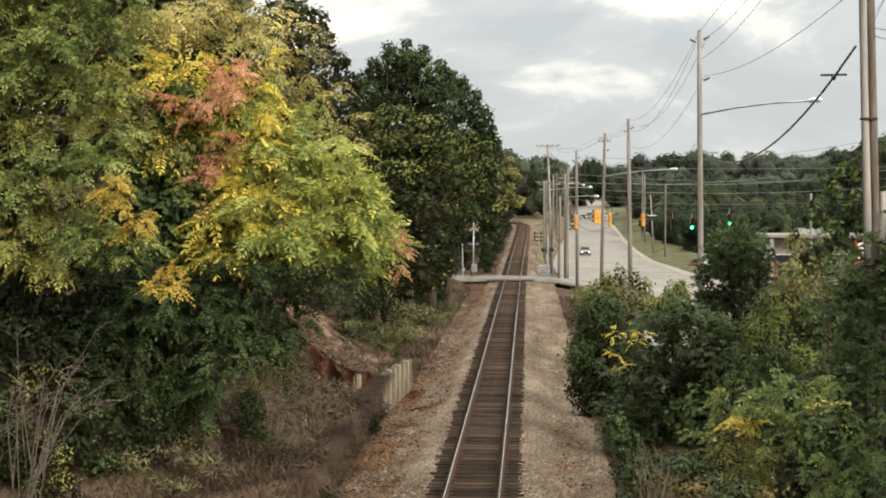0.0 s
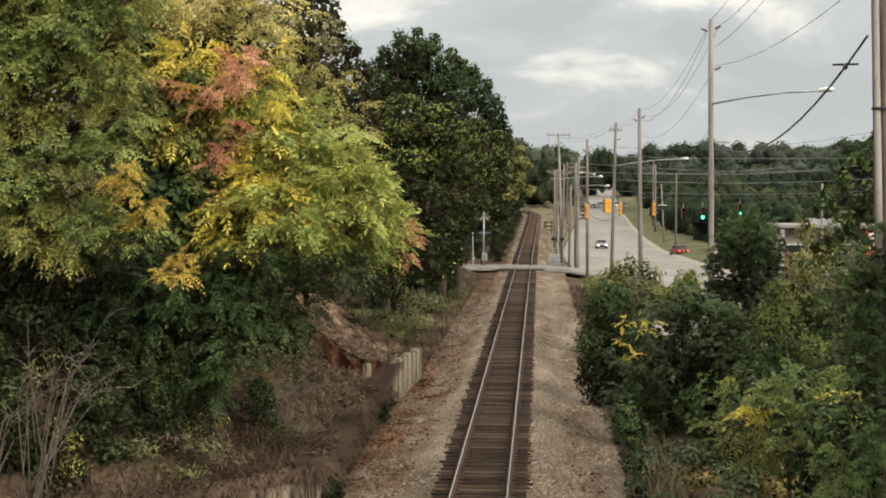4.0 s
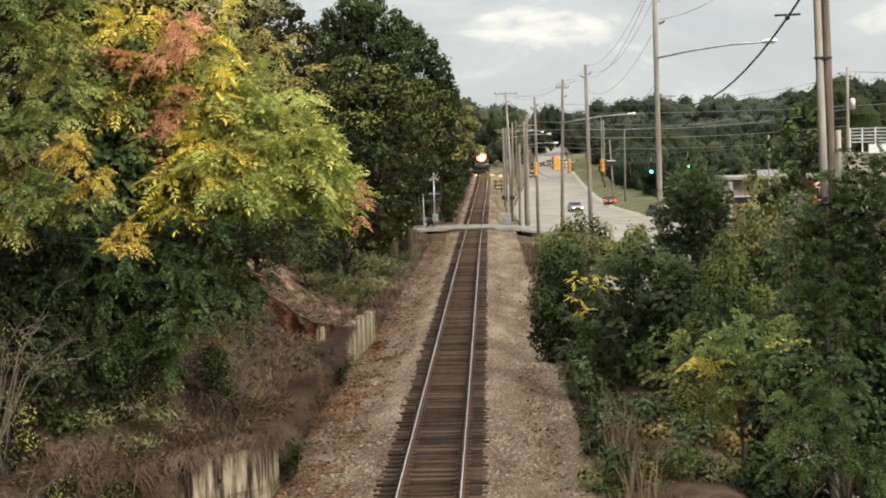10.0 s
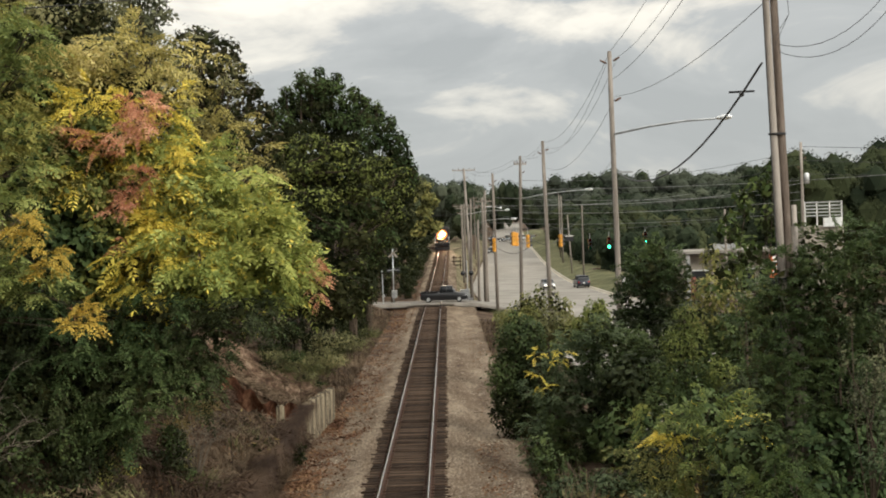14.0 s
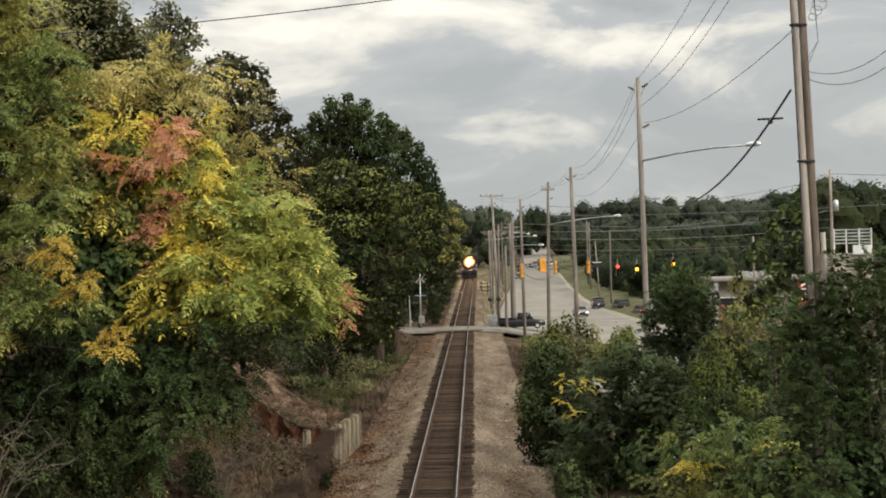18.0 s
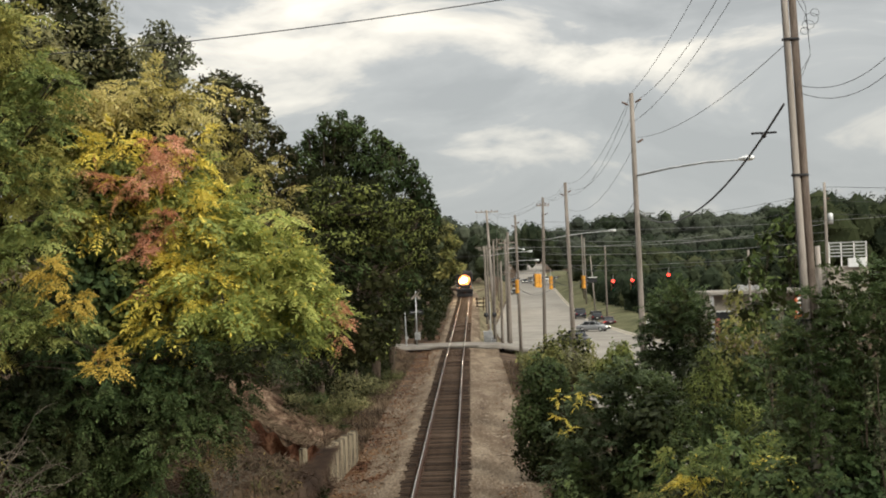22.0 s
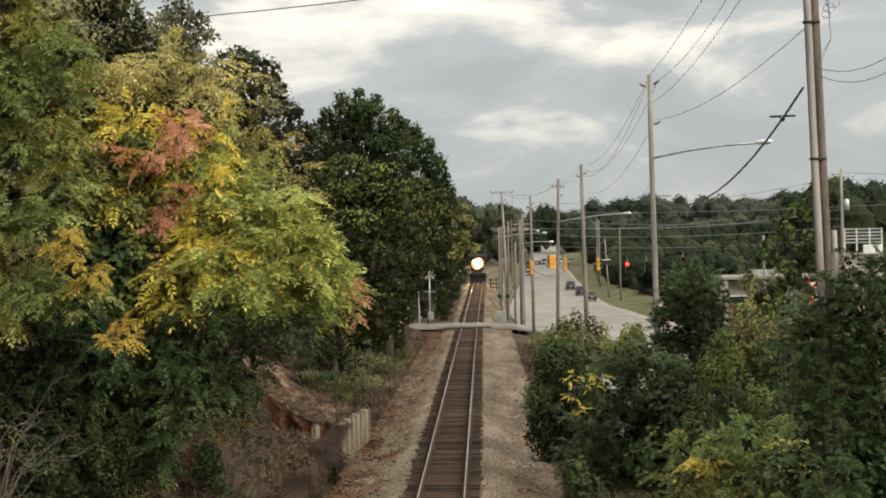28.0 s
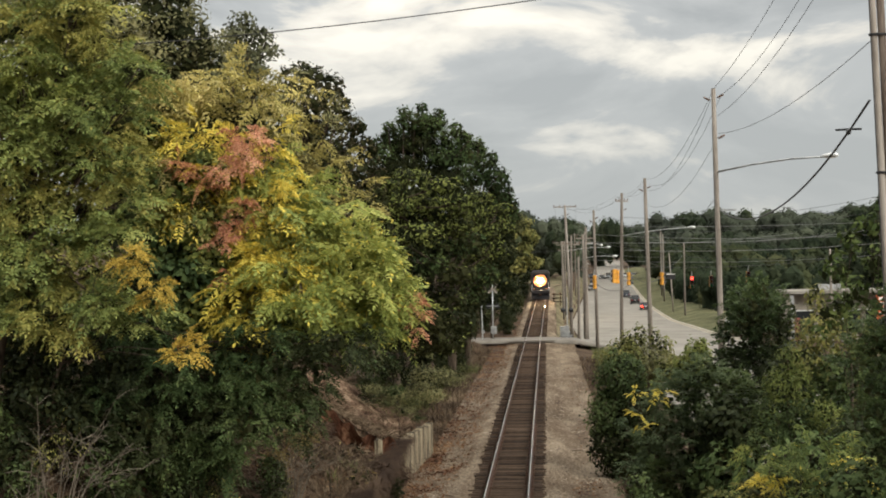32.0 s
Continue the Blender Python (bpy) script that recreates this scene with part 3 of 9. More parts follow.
def build_roads():
    ys = np.r_[np.arange(16, 240, 4), np.arange(240, 900, 12)]
    strip("road", road_left, road_right, lambda x, y: road_z(y) + 0.02 + 0.0 * x, ys, M["asphalt"], 14,
          label="wide pale worn asphalt road running beside the railway", category="road", kind="structure")
    # kerb on the far side, from the junction on
    for name, a, b, off in (("kerb_right", 152, 620, 0.0),):
        yy = np.r_[np.arange(a, 260, 3), np.arange(260, b, 12)]
        prof = [(-0.35, 0.03), (-0.02, 0.04), (0.02, 0.17), (0.3, 0.19), (0.32, -0.1)]
        v = np.array([(road_right(t) + px, t, road_z(t) + pz) for t in yy for px, pz in prof])
        f = [(i * 5 + j, i * 5 + j + 1, i * 5 + j + 6, i * 5 + j + 5) for i in range(len(yy) - 1) for j in range(4)]
        tagged(arrays(name, v, f, M["kerb"]), "pale concrete kerb along the road", "kerb", kind="structure")
    strip("verge_right", lambda y: road_right(y) + 0.2, lambda y: road_right(y) + 7.5 + 0 * y, lambda x, y: np.maximum(ground_z(x, y), road_z(y)) + 0.13 + 0.24 * np.clip(x - road_right(y), 0, 4) * smooth01(166, 200, y), np.r_[np.arange(168, 300, 4), np.arange(300, 600, 15)], M["verge"], 7,
          label="sloping mown grass verge behind the kerb", category="grass", kind="structure")
    strip("verge_left", lambda y: np.maximum(rail_x(y) + 2.4, -3.0 - 0.02 * (y - 288)), lambda y: road_left(y) - 0.3, lambda x, y: ground_z(x, y) + 0.03, np.r_[np.arange(156, 300, 4), np.arange(300, 440, 10)], M["verge_dry"], 8,
          label="strip of dry grass between the railway and the road", category="grass", kind="structure")
    # side road over the crossing
    xs = np.r_[np.arange(-30, -5, 2.5), np.arange(-5, 12, 0.5)]
    zz = np.interp(xs, [-30, -9, -5, 1.6, 4.5, 8, 12], [0.3, 0.1, 0.03, 0.01, -0.12, -0.75, -0.92])
    v, f = [], []
    for i, x in enumerate(xs):
        w = 0.25 * max(0, x - 4) ** 1.5
        for y in (144.5 - w - 0.06 * x, 146.2 - 0.06 * x, 149 - 0.06 * x, 150.8 + w - 0.06 * x):
            v.append((x, y, zz[i]))
    # a thick edge on both sides
    n4 = len(v)
    v += [(a[0], a[1] + (-0.02 if k % 4 == 0 else 0.02), a[2] - 0.3) for k, a in enumerate(v) if k % 4 in (0, 3)]
    f = [(i * 4 + j, i * 4 + 4 + j, i * 4 + 5 + j, i * 4 + j + 1) for i in range(len(xs) - 1) for j in range(3)]
    f += [(n4 + 2 * i, n4 + 2 * i + 2, i * 4 + 4, i * 4) for i in range(len(xs) - 1)] + [(i * 4 + 3, i * 4 + 7, n4 + 2 * i + 3, n4 + 2 * i + 1) for i in range(len(xs) - 1)]
    idx = [0 if xs[i] < 4.4 else 1 for i in range(len(xs) - 1) for j in range(3)] + [0] * (2 * len(xs) - 2)
    tagged(arrays("side_road", v, f, [M["slab"], M["asphalt"]], index=idx), "pale side road that climbs over the level crossing", "road", kind="structure")
    panels = empty("crossing_panels", -0.2, 147.4, 0.0, -3.4, label="pale concrete panels between the rails of the crossing", category="level crossing", kind="structure")
    for x, w in ((-1.55, 1.45), (0, 1.30), (1.55, 1.45)):
        for k in range(4):
            part("panel", box_bm(x, -2.5 + 1.62 * k, -0.05, w, 1.58, 0.16, 0.02), M["slab"], panels)


def plank_wall(name, pts, heights, thick, depth=0.8, label=""):
    """An old board-marked concrete wall along plan points, in panels."""
    wall = empty(name, label=label, category="retaining wall", kind="structure")
    rnd = random.Random(len(pts))
    for (a, b), (ha, hb) in zip(zip(pts, pts[1:]), zip(heights, heights[1:])):
        a, b = Vector(a), Vector(b)
        n = max(1, round((b - a).length / 2.6))
        for k in range(n):
            p, q = a.lerp(b, (k - 0.01) / n), a.lerp(b, (k + 1.01) / n)
            h = ha + (hb - ha) * (k + 0.5) / n
            mid, d = (p + q) / 2, q - p
            bm = box_bm(0, 0, (h - depth) / 2 , d.length, thick, h + depth, 0.012)
            for vtx in bm.verts:
                vtx.co += Vector((0, rnd.uniform(-0.004, 0.004), rnd.uniform(-0.02, 0.02)))
            ob = part("concrete_panel", bm, M["concrete"], wall)
            ob.matrix_basis = Matrix.Translation((mid.x, mid.y, mid.z)) @ Matrix.Rotation(math.atan2(d.y, d.x), 4, "Z")
    return wall


M["stone"] = leaf_mat("ballast_stone", [(0.1, (0.066, 0.049, 0.035)), (0.5, (0.158, 0.123, 0.091)), (0.9, (0.33, 0.278, 0.215))], 0.5, 0.0, 0.95)
build_ground()
build_track()
build_roads()
strip("bank_earth", lambda y: rail_x(y) - 8.6 + 0.5 * np.sin(y * 1.1), lambda y: rail_x(y) - 4.35 + 0.12 * np.sin(y * 2.3), lambda x, y: ground_z(x, y) + 0.02 + 0.16 * np.abs(bumps(x, y, 2.2, 0.3)) + 0.08 * np.abs(bumps(x, y, 5.1, 1.7)), np.arange(57.3, 70.5, 0.3), M["tan_earth"], 22,
      label="bare tan earth slope above the low wall", category="ground", kind="structure")
# low retaining walls at the foot of the bank
plank_wall("retaining_wall", [(-4.3, 36.6, -0.4), (-4.32, 35.5, -0.4), (-5.9, 33.9, -0.4)], [1.2, 1.26, 1.0], 0.3, 0.8, "stained grey concrete retaining wall holding up the grassy bank")
M["red_earth"] = surface("exposed_red_earth", [(0.25, (0.035, 0.016, 0.010)), (0.5, (0.135, 0.060, 0.036)), (0.75, (0.30, 0.165, 0.10))], 1.6, 9, 0.95, 0, 1.0, 0.08, stretch=(1, 1, 0.5))


def earth_face():
    """The ragged cut end of the bare slope."""
    u, w = np.linspace(0, 1, 40), np.linspace(0, 1, 9)
    gu, gw = np.meshgrid(u, w)
    x = -8.0 + 3.55 * gu
    top = ground_z(x, 57.6 + 0 * x) + 0.12 + 0.10 * np.sin(gu * 31)
    z = top - gw * (1.15 + 0.6 * gu)
    y = 57.15 - 0.35 * gu + 0.16 * np.sin(gw * 5 + gu * 9) + 0.10 * bumps(x * 3, z * 4, 1.9, 2.0) - 0.25 * (1 - gw) ** 3
    v = np.c_[x.ravel(), y.ravel(), z.ravel()]
    i = (np.arange(8)[:, None] * 40 + np.arange(39)).ravel()
    tagged(arrays("earth_face", v, np.c_[i, i + 40, i + 41, i + 1], M["red_earth"], smooth=True), "ragged face of exposed red brown earth", "earth bank", kind="structure")


earth_face()
plank_wall("retaining_wall", [(-4.42, 56.7, -0.4), (-4.0, 64.5, -0.4)], [1.5, 1.2], 0.3, 0.8, "pale yellowed concrete retaining wall beside the track")


# ---- plants ----
def frames_of(d, r):
    """Unit side and normal vectors for directions d (n, 3), turned at random."""
    h = r.normal(size=d.shape)
    s = np.cross(d, h)
    s /= np.linalg.norm(s, axis=1, keepdims=True) + 1e-9
    return s, np.cross(d, s)


def unit(v):
    return v / (np.linalg.norm(v, axis=1, keepdims=True) + 1e-9)


def leaf_quads(c, d, s, length, width):
    """Lozenge leaves at c, along d, across s."""
    L, W = np.asarray(length).reshape(-1, 1), np.asarray(width).reshape(-1, 1)
    v = np.stack([c, c + 0.45 * L * d + 0.5 * W * s, c + L * d, c + 0.45 * L * d - 0.5 * W * s], 1).reshape(-1, 3)
    f = np.arange(len(c) * 4).reshape(-1, 4)
    return v, f


def lobe_points(lobes, per, r, shell=0.55, least=12):
    """Points in ellipsoids, most of them near the skin, with the way out at each and the number of its ellipsoid."""
    out, way, num = [], [], []
    for k, lo in enumerate(lobes):
        n = int(per * lo[3] * lo[3] * lo[4]) + least
        u = unit(r.normal(size=(n, 3)))
        rad = (shell + (1 - shell) * r.rand(n)) * (1 + 0.22 * np.sin(5 * u[:, 0] + 3 * u[:, 2] + k) * np.cos(4 * u[:, 1] + k))
        rad *= np.where(r.rand(n) < 0.12, 1.18, 1.0)
        out.append(np.array(lo[:3]) + u * rad[:, None] * np.array([lo[3], lo[3], lo[4]]))
        way.append(u)
        num.append(np.full(n, k))
    return np.concatenate(out), np.concatenate(way), np.concatenate(num)


def limbs_bm(lobes, trunk_top, base_r, r, n=6):
    """A leaning tapered trunk and limbs up to the masses of leaves."""
    bm = bmesh.new()
    top = Vector(trunk_top)
    add_tube(bm, [(0, 0, -0.4), (top.x * 0.1 + 0.03, top.y * 0.1, top.z * 0.3), (top.x * 0.45, top.y * 0.45, top.z * 0.65), top], [base_r * 1.25, base_r, base_r * 0.8, base_r * 0.45], 9)
    for lo in lobes:
        end = Vector(lo[:3])
        f = r.uniform(0.45, 0.95)
        a = Vector((top.x * f * f, top.y * f * f, top.z * f))
        mid = a.lerp(end, 0.5) + Vector((r.uniform(-0.3, 0.3), r.uniform(-0.3, 0.3), 0.25))
        add_tube(bm, [a, mid, end], [base_r * 0.38, base_r * 0.24, base_r * 0.08], n)
        for _ in range(3):
            tip = end + Vector((r.uniform(-1, 1) * lo[3], r.uniform(-1, 1) * lo[3], r.uniform(-0.6, 1) * lo[4])) * 0.8
            add_tube(bm, [mid.lerp(end, 0.6), end.lerp(tip, 0.5) + Vector((0, 0, 0.1)), tip], [base_r * 0.12, base_r * 0.07, base_r * 0.025], 4)
    return bm


def spray_crown(lobes, per, r, leaf=0.36, pairs=4, droop=0.35, shell=0.5, slim=1.0, leaves=6, rise=0.15):
    """Leafy twigs: each ends in a fan of feathered leaves that arch outwards and down."""
    c, w, num = lobe_points(lobes, per / leaves, r, shell, 5)
    n = len(c)
    d = unit(w * [1, 1, 0.5] + r.normal(size=c.shape) * 0.4 + [0, 0, rise])
    s = unit(np.cross(d, [0, 0, 1.0]) + 0.25 * r.normal(size=c.shape))
    twig = leaf * (0.9 + 0.6 * r.rand(n))
    down = np.array([0, 0, -1.0])
    vs, ids = [], []
    for j in range(leaves):
        t = (j + 0.5) / leaves
        a = (1.25 * (1 - t) + 0.1 * r.normal(size=n))[:, None] * (1 if j % 2 else -1)
        ld = unit(np.cos(a) * d + np.sin(a) * s + down * (droop * (0.4 + 0.8 * r.rand(n)))[:, None])
        up = unit(np.cross(s, d) * 1.0 + 0.35 * r.normal(size=c.shape))
        up = np.where(up[:, 2:] < 0, -up, up)
        side = unit(np.cross(up, ld))
        base = c + d * (twig * t)[:, None] + down * (0.3 * twig * t * t)[:, None]
        L = leaf * (0.7 + 0.6 * r.rand(n))
        for k in range(pairs):
            u = (k + 0.7) / pairs
            pos = base + ld * (L * u)[:, None] + down * (0.35 * L * u * u)[:, None]
            for g in (-1, 1):
                dd = unit(ld * 0.5 + g * side * 0.85 + down * 0.25 + 0.12 * r.normal(size=c.shape))
                ss = unit(np.cross(dd, up + 0.3 * r.normal(size=c.shape)))
                v, _ = leaf_quads(pos, dd, ss, 0.42 * L * (1.1 - 0.45 * u), 0.18 * L * slim)
                vs.append(v.reshape(-1, 4, 3))
                ids.append(num)
        v, _ = leaf_quads(base + ld * L[:, None] + down * (0.35 * L)[:, None], unit(ld + 0.5 * down), side, 0.36 * L, 0.17 * L * slim)
        vs.append(v.reshape(-1, 4, 3))
        ids.append(num)
    V = np.concatenate(vs).reshape(-1, 3)
    return V, np.arange(len(V)).reshape(-1, 4), np.concatenate(ids)


def clump_crown(lobes, per, r, leaf=0.3, width=0.5, up=0.2, shell=0.5, spread=0.9):
    """Plain leaves: most lie like tiles on the skin of their mass, some stick out of it."""
    c, w, num = lobe_points(lobes, per, r, shell)
    out = unit(w + r.normal(size=c.shape) * spread + [0, 0, up])
    n = unit(w + 0.38 * r.normal(size=c.shape) + [0, 0, 0.3])
    flat = unit(np.cross(n, r.normal(size=c.shape)) + [0, 0, 0.3 * up])
    lie = (r.rand(len(c)) < 0.8)[:, None]
    d = np.where(lie, flat, out)
    s0, _ = frames_of(d, r)
    s = np.where(lie, unit(np.cross(d, n)), s0)
    L = leaf * (0.55 + 0.9 * r.rand(len(c)))
    v, f = leaf_quads(c - d * (0.5 * L)[:, None], d, s, L, L * width)
    return v, f, num


def split(lobes, n, seed):
    """Each mass becomes flatter sprays with gaps between them."""
    q = random.Random(seed)
    out = []
    for x, y, z, r, h, k in lobes:
        for j in range(n):
            a, t = 6.283 * (j + q.random() * 0.7) / n, q.uniform(-0.75, 0.75)
            d = r * q.uniform(0.35, 0.75)
            rr = r * q.uniform(0.42, 0.66)
            out.append((x + d * math.cos(a), y + d * math.sin(a), z + t * h, rr, max(0.5 * h, 0.62 * rr) * q.uniform(0.7, 1.0), k))
        out.append((x, y, z, r * 0.6, h * 0.6, k))
    return out


def plant(name, x, y, lobes, kinds, r, style="clump", trunk_top=None, base_r=0.16, per=60, label="", category="tree", group="", z=None, clumps=5, inner=0.26, fill=300, core=0.66, **kw):
    """A tree or shrub at (x, y): lobes are (dx, dy, dz, radius, half height, kind) from its foot."""
    z = float(ground_z(x, y)) if z is None else z
    ob = empty(name, x, y, z, label=label, category=category, group=group)
    rr = np.random.RandomState(r)
    boughs = lobes
    if clumps:
        lobes = split(lobes, clumps, r)
    v, f, num = (spray_crown if style == "spray" else clump_crown)(lobes, per, rr, **kw)
    # the inner leaves of each bough close the gaps, darkened to stand for inner shade
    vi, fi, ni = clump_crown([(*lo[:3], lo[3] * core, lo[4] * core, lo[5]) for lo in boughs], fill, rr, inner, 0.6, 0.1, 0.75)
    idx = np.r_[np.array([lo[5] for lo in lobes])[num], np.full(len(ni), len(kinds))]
    v, f = np.concatenate([v, vi]), np.concatenate([f, fi + len(v)])
    # some leaves of a neighbour's colour run into each mass
    mix = (rr.rand(len(idx)) < 0.12) & (idx < len(kinds))
    idx = np.where(mix, np.array([lo[5] for lo in lobes])[rr.randint(len(lobes), size=len(idx))], idx)
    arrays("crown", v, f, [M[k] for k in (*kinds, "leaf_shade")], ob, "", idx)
    if trunk_top is None:
        trunk_top = (0, 0, 0.75 * max(lo[2] for lo in boughs))
    part("trunk", limbs_bm(boughs, trunk_top, base_r, random.Random(r)), M["bark"], ob, "", True)
    return ob


def random_lobes(seed, height, width, n, low=0.25, kinds=1, top=0.45):
    """Masses of a rounded crown, uneven in outline."""
    q = random.Random(seed)
    out = []
    for k in range(n):
        t = (k + 0.5) / n
        z = height * (low + (0.93 - low) * t)
        wide = width * (1 - abs(t - top) ** 1.6 * 1.25) * 0.62
        a = k * 2.4 + q.uniform(-0.5, 0.5)
        rad = width * q.uniform(0.28, 0.46) * (1.1 - 0.4 * t)
        out.append((wide * math.cos(a) * q.uniform(0.5, 1.1), wide * math.sin(a) * q.uniform(0.5, 1.1), z, rad, rad * q.uniform(0.6, 0.95), q.randrange(kinds)))
    out.append((0, 0, height * 0.62, width * 0.42, height * 0.22, 0))
    out.append((q.uniform(-0.2, 0.2) * width, 0, height * 0.92, width * 0.25, height * 0.09, 0))
    return out


# ---- the near trees over the bank ----
def lobes_from(x0, y0, rows):
    """Masses given by place in the world, as offsets from a foot on the ground."""
    z0 = float(ground_z(x0, y0))
    return [(x - x0, y - y0, z - z0, r, h, k) for x, y, z, r, h, k in rows]


plant("yellowing_tree", -9.4, 41.0, lobes_from(-9.4, 41.0, [(-7.32, 36.7, 11.19, 0.71, 0.31, 0), (-5.48, 36.5, 10.85, 0.4, 0.43, 0), (-7.12, 37.0, 10.93, 0.5, 0.28, 3), (-5.77, 37.2, 10.42, 0.71, 0.31, 1), (-6.99, 36.9, 10.29, 0.57, 0.26, 0), (-7.45, 37.0, 9.81, 0.71, 0.31, 0), (-7.7, 36.5, 9.38, 0.43, 0.23, 0), (-6.45, 37.0, 9.93, 0.64, 0.26, 1), (-5.97, 37.4, 10.15, 0.71, 0.28, 0), (-5.1, 37.4, 9.91, 0.54, 0.36, 1), (-6.09, 37.2, 9.5, 0.78, 0.26, 0), (-5.41, 36.6, 9.39, 0.64, 0.36, 3), (-4.98, 37.4, 9.41, 0.57, 0.5, 3), (-6.28, 37.4, 9.09, 0.57, 0.36, 0), (-5.51, 36.7, 8.91, 0.71, 0.43, 0), (-4.38, 37.1, 9.1, 0.65, 0.37, 1), (-3.66, 36.5, 8.96, 0.43, 0.34, 1), (-4.74, 36.6, 8.68, 0.57, 0.43, 3), (-3.93, 36.8, 8.52, 0.71, 0.43, 1), (-3.35, 36.7, 8.34, 0.46, 0.37, 1), (-6.14, 37.3, 8.44, 0.57, 0.36, 1), (-5.44, 37.3, 8.21, 0.78, 0.43, 0), (-4.8, 36.8, 7.84, 0.71, 0.43, 0), (-2.96, 36.8, 7.9, 0.51, 0.4, 1), (-3.78, 36.6, 7.81, 0.71, 0.5, 1), (-3.23, 36.6, 7.31, 0.71, 0.54, 1), (-2.66, 37.2, 7.5, 0.37, 0.46, 1), (-5.99, 37.1, 7.79, 0.85, 0.36, 0), (-6.45, 36.6, 7.6, 0.57, 0.36, 3), (-5.41, 37.0, 7.43, 0.85, 0.43, 0), (-4.27, 36.9, 7.26, 0.71, 0.54, 1), (-6.49, 37.3, 7.04, 0.64, 0.46, 0), (-5.76, 37.2, 6.74, 0.71, 0.4, 0), (-4.88, 37.1, 6.73, 0.71, 0.4, 1), (-3.74, 37.1, 6.64, 0.71, 0.43, 1), (-2.92, 37.4, 6.75, 0.6, 0.46, 1), (-2.42, 37.5, 7.05, 0.31, 0.4, 1), (-6.82, 36.8, 6.73, 0.34, 0.51, 0), (-4.98, 36.7, 6.36, 0.64, 0.28, 1), (-6.65, 37.3, 6.33, 0.4, 0.43, 0), (-4.1, 36.6, 6.34, 0.57, 0.28, 1), (-3.44, 36.9, 6.24, 0.57, 0.26, 1), (-5.22, 35.3, 7.72, 0.65, 0.28, 1), (-5.97, 35.5, 7.33, 0.57, 0.26, 0), (-4.63, 35.3, 7.16, 0.65, 0.26, 1), (-6.19, 35.5, 6.72, 0.51, 0.23, 0), (-5.59, 36.0, 6.96, 0.57, 0.23, 3), (-5.64, 36.1, 8.14, 0.57, 0.23, 0)]),
      ["leaf_yellow", "leaf_lime", "leaf_gold", "leaf_green"], 11, "spray", (4.4, -3.0, 5.5), 0.16, 500, "tree with drooping feathered leaves turning yellow on the bank", "tree", clumps=0, leaf=0.46, pairs=6, slim=0.62, shell=0.25, droop=0.4, inner=0.16, fill=90, core=0.6)
plant("gold_tree", -8.6, 39.6, lobes_from(-8.6, 39.6, [(-8.11, 38.3, 11.85, 0.73, 0.38, 2), (-8.83, 37.7, 12.1, 0.58, 0.35, 0), (-7.24, 38.3, 12.12, 0.73, 0.38, 0), (-6.39, 38.5, 12.09, 0.61, 0.41, 2), (-9.64, 38.5, 11.62, 0.58, 0.41, 1), (-7.71, 38.0, 12.67, 0.73, 0.41, 2), (-6.8, 38.1, 12.78, 0.56, 0.35, 0), (-8.72, 38.3, 11.23, 0.66, 0.32, 1), (-10.1, 38.1, 12.18, 0.66, 0.51, 1), (-8.51, 38.2, 12.58, 0.58, 0.38, 0), (-8.97, 37.5, 10.8, 0.58, 0.29, 1), (-9.62, 37.8, 10.98, 0.44, 0.37, 1), (-6.05, 37.6, 12.51, 0.37, 0.29, 0), (-5.66, 38.4, 11.48, 0.26, 0.23, 0), (-8.58, 36.6, 10.52, 0.61, 0.26, 2), (-7.69, 36.9, 10.19, 0.53, 0.23, 1), (-9.0, 36.5, 9.69, 0.61, 0.26, 1), (-7.99, 36.5, 9.39, 0.67, 0.26, 2), (-7.07, 36.2, 9.48, 0.5, 0.2, 1), (-8.71, 36.6, 8.85, 0.61, 0.26, 1)]),
      ["leaf_tan", "leaf_olive", "leaf_gold"], 13, "spray", (1.2, -0.6, 7.5), 0.13, 560, "thin tree with pale gold and olive leaves on the bank", "tree", clumps=0, leaf=0.44, pairs=5, slim=0.66, shell=0.25, droop=0.4, inner=0.16, fill=60, core=0.55)
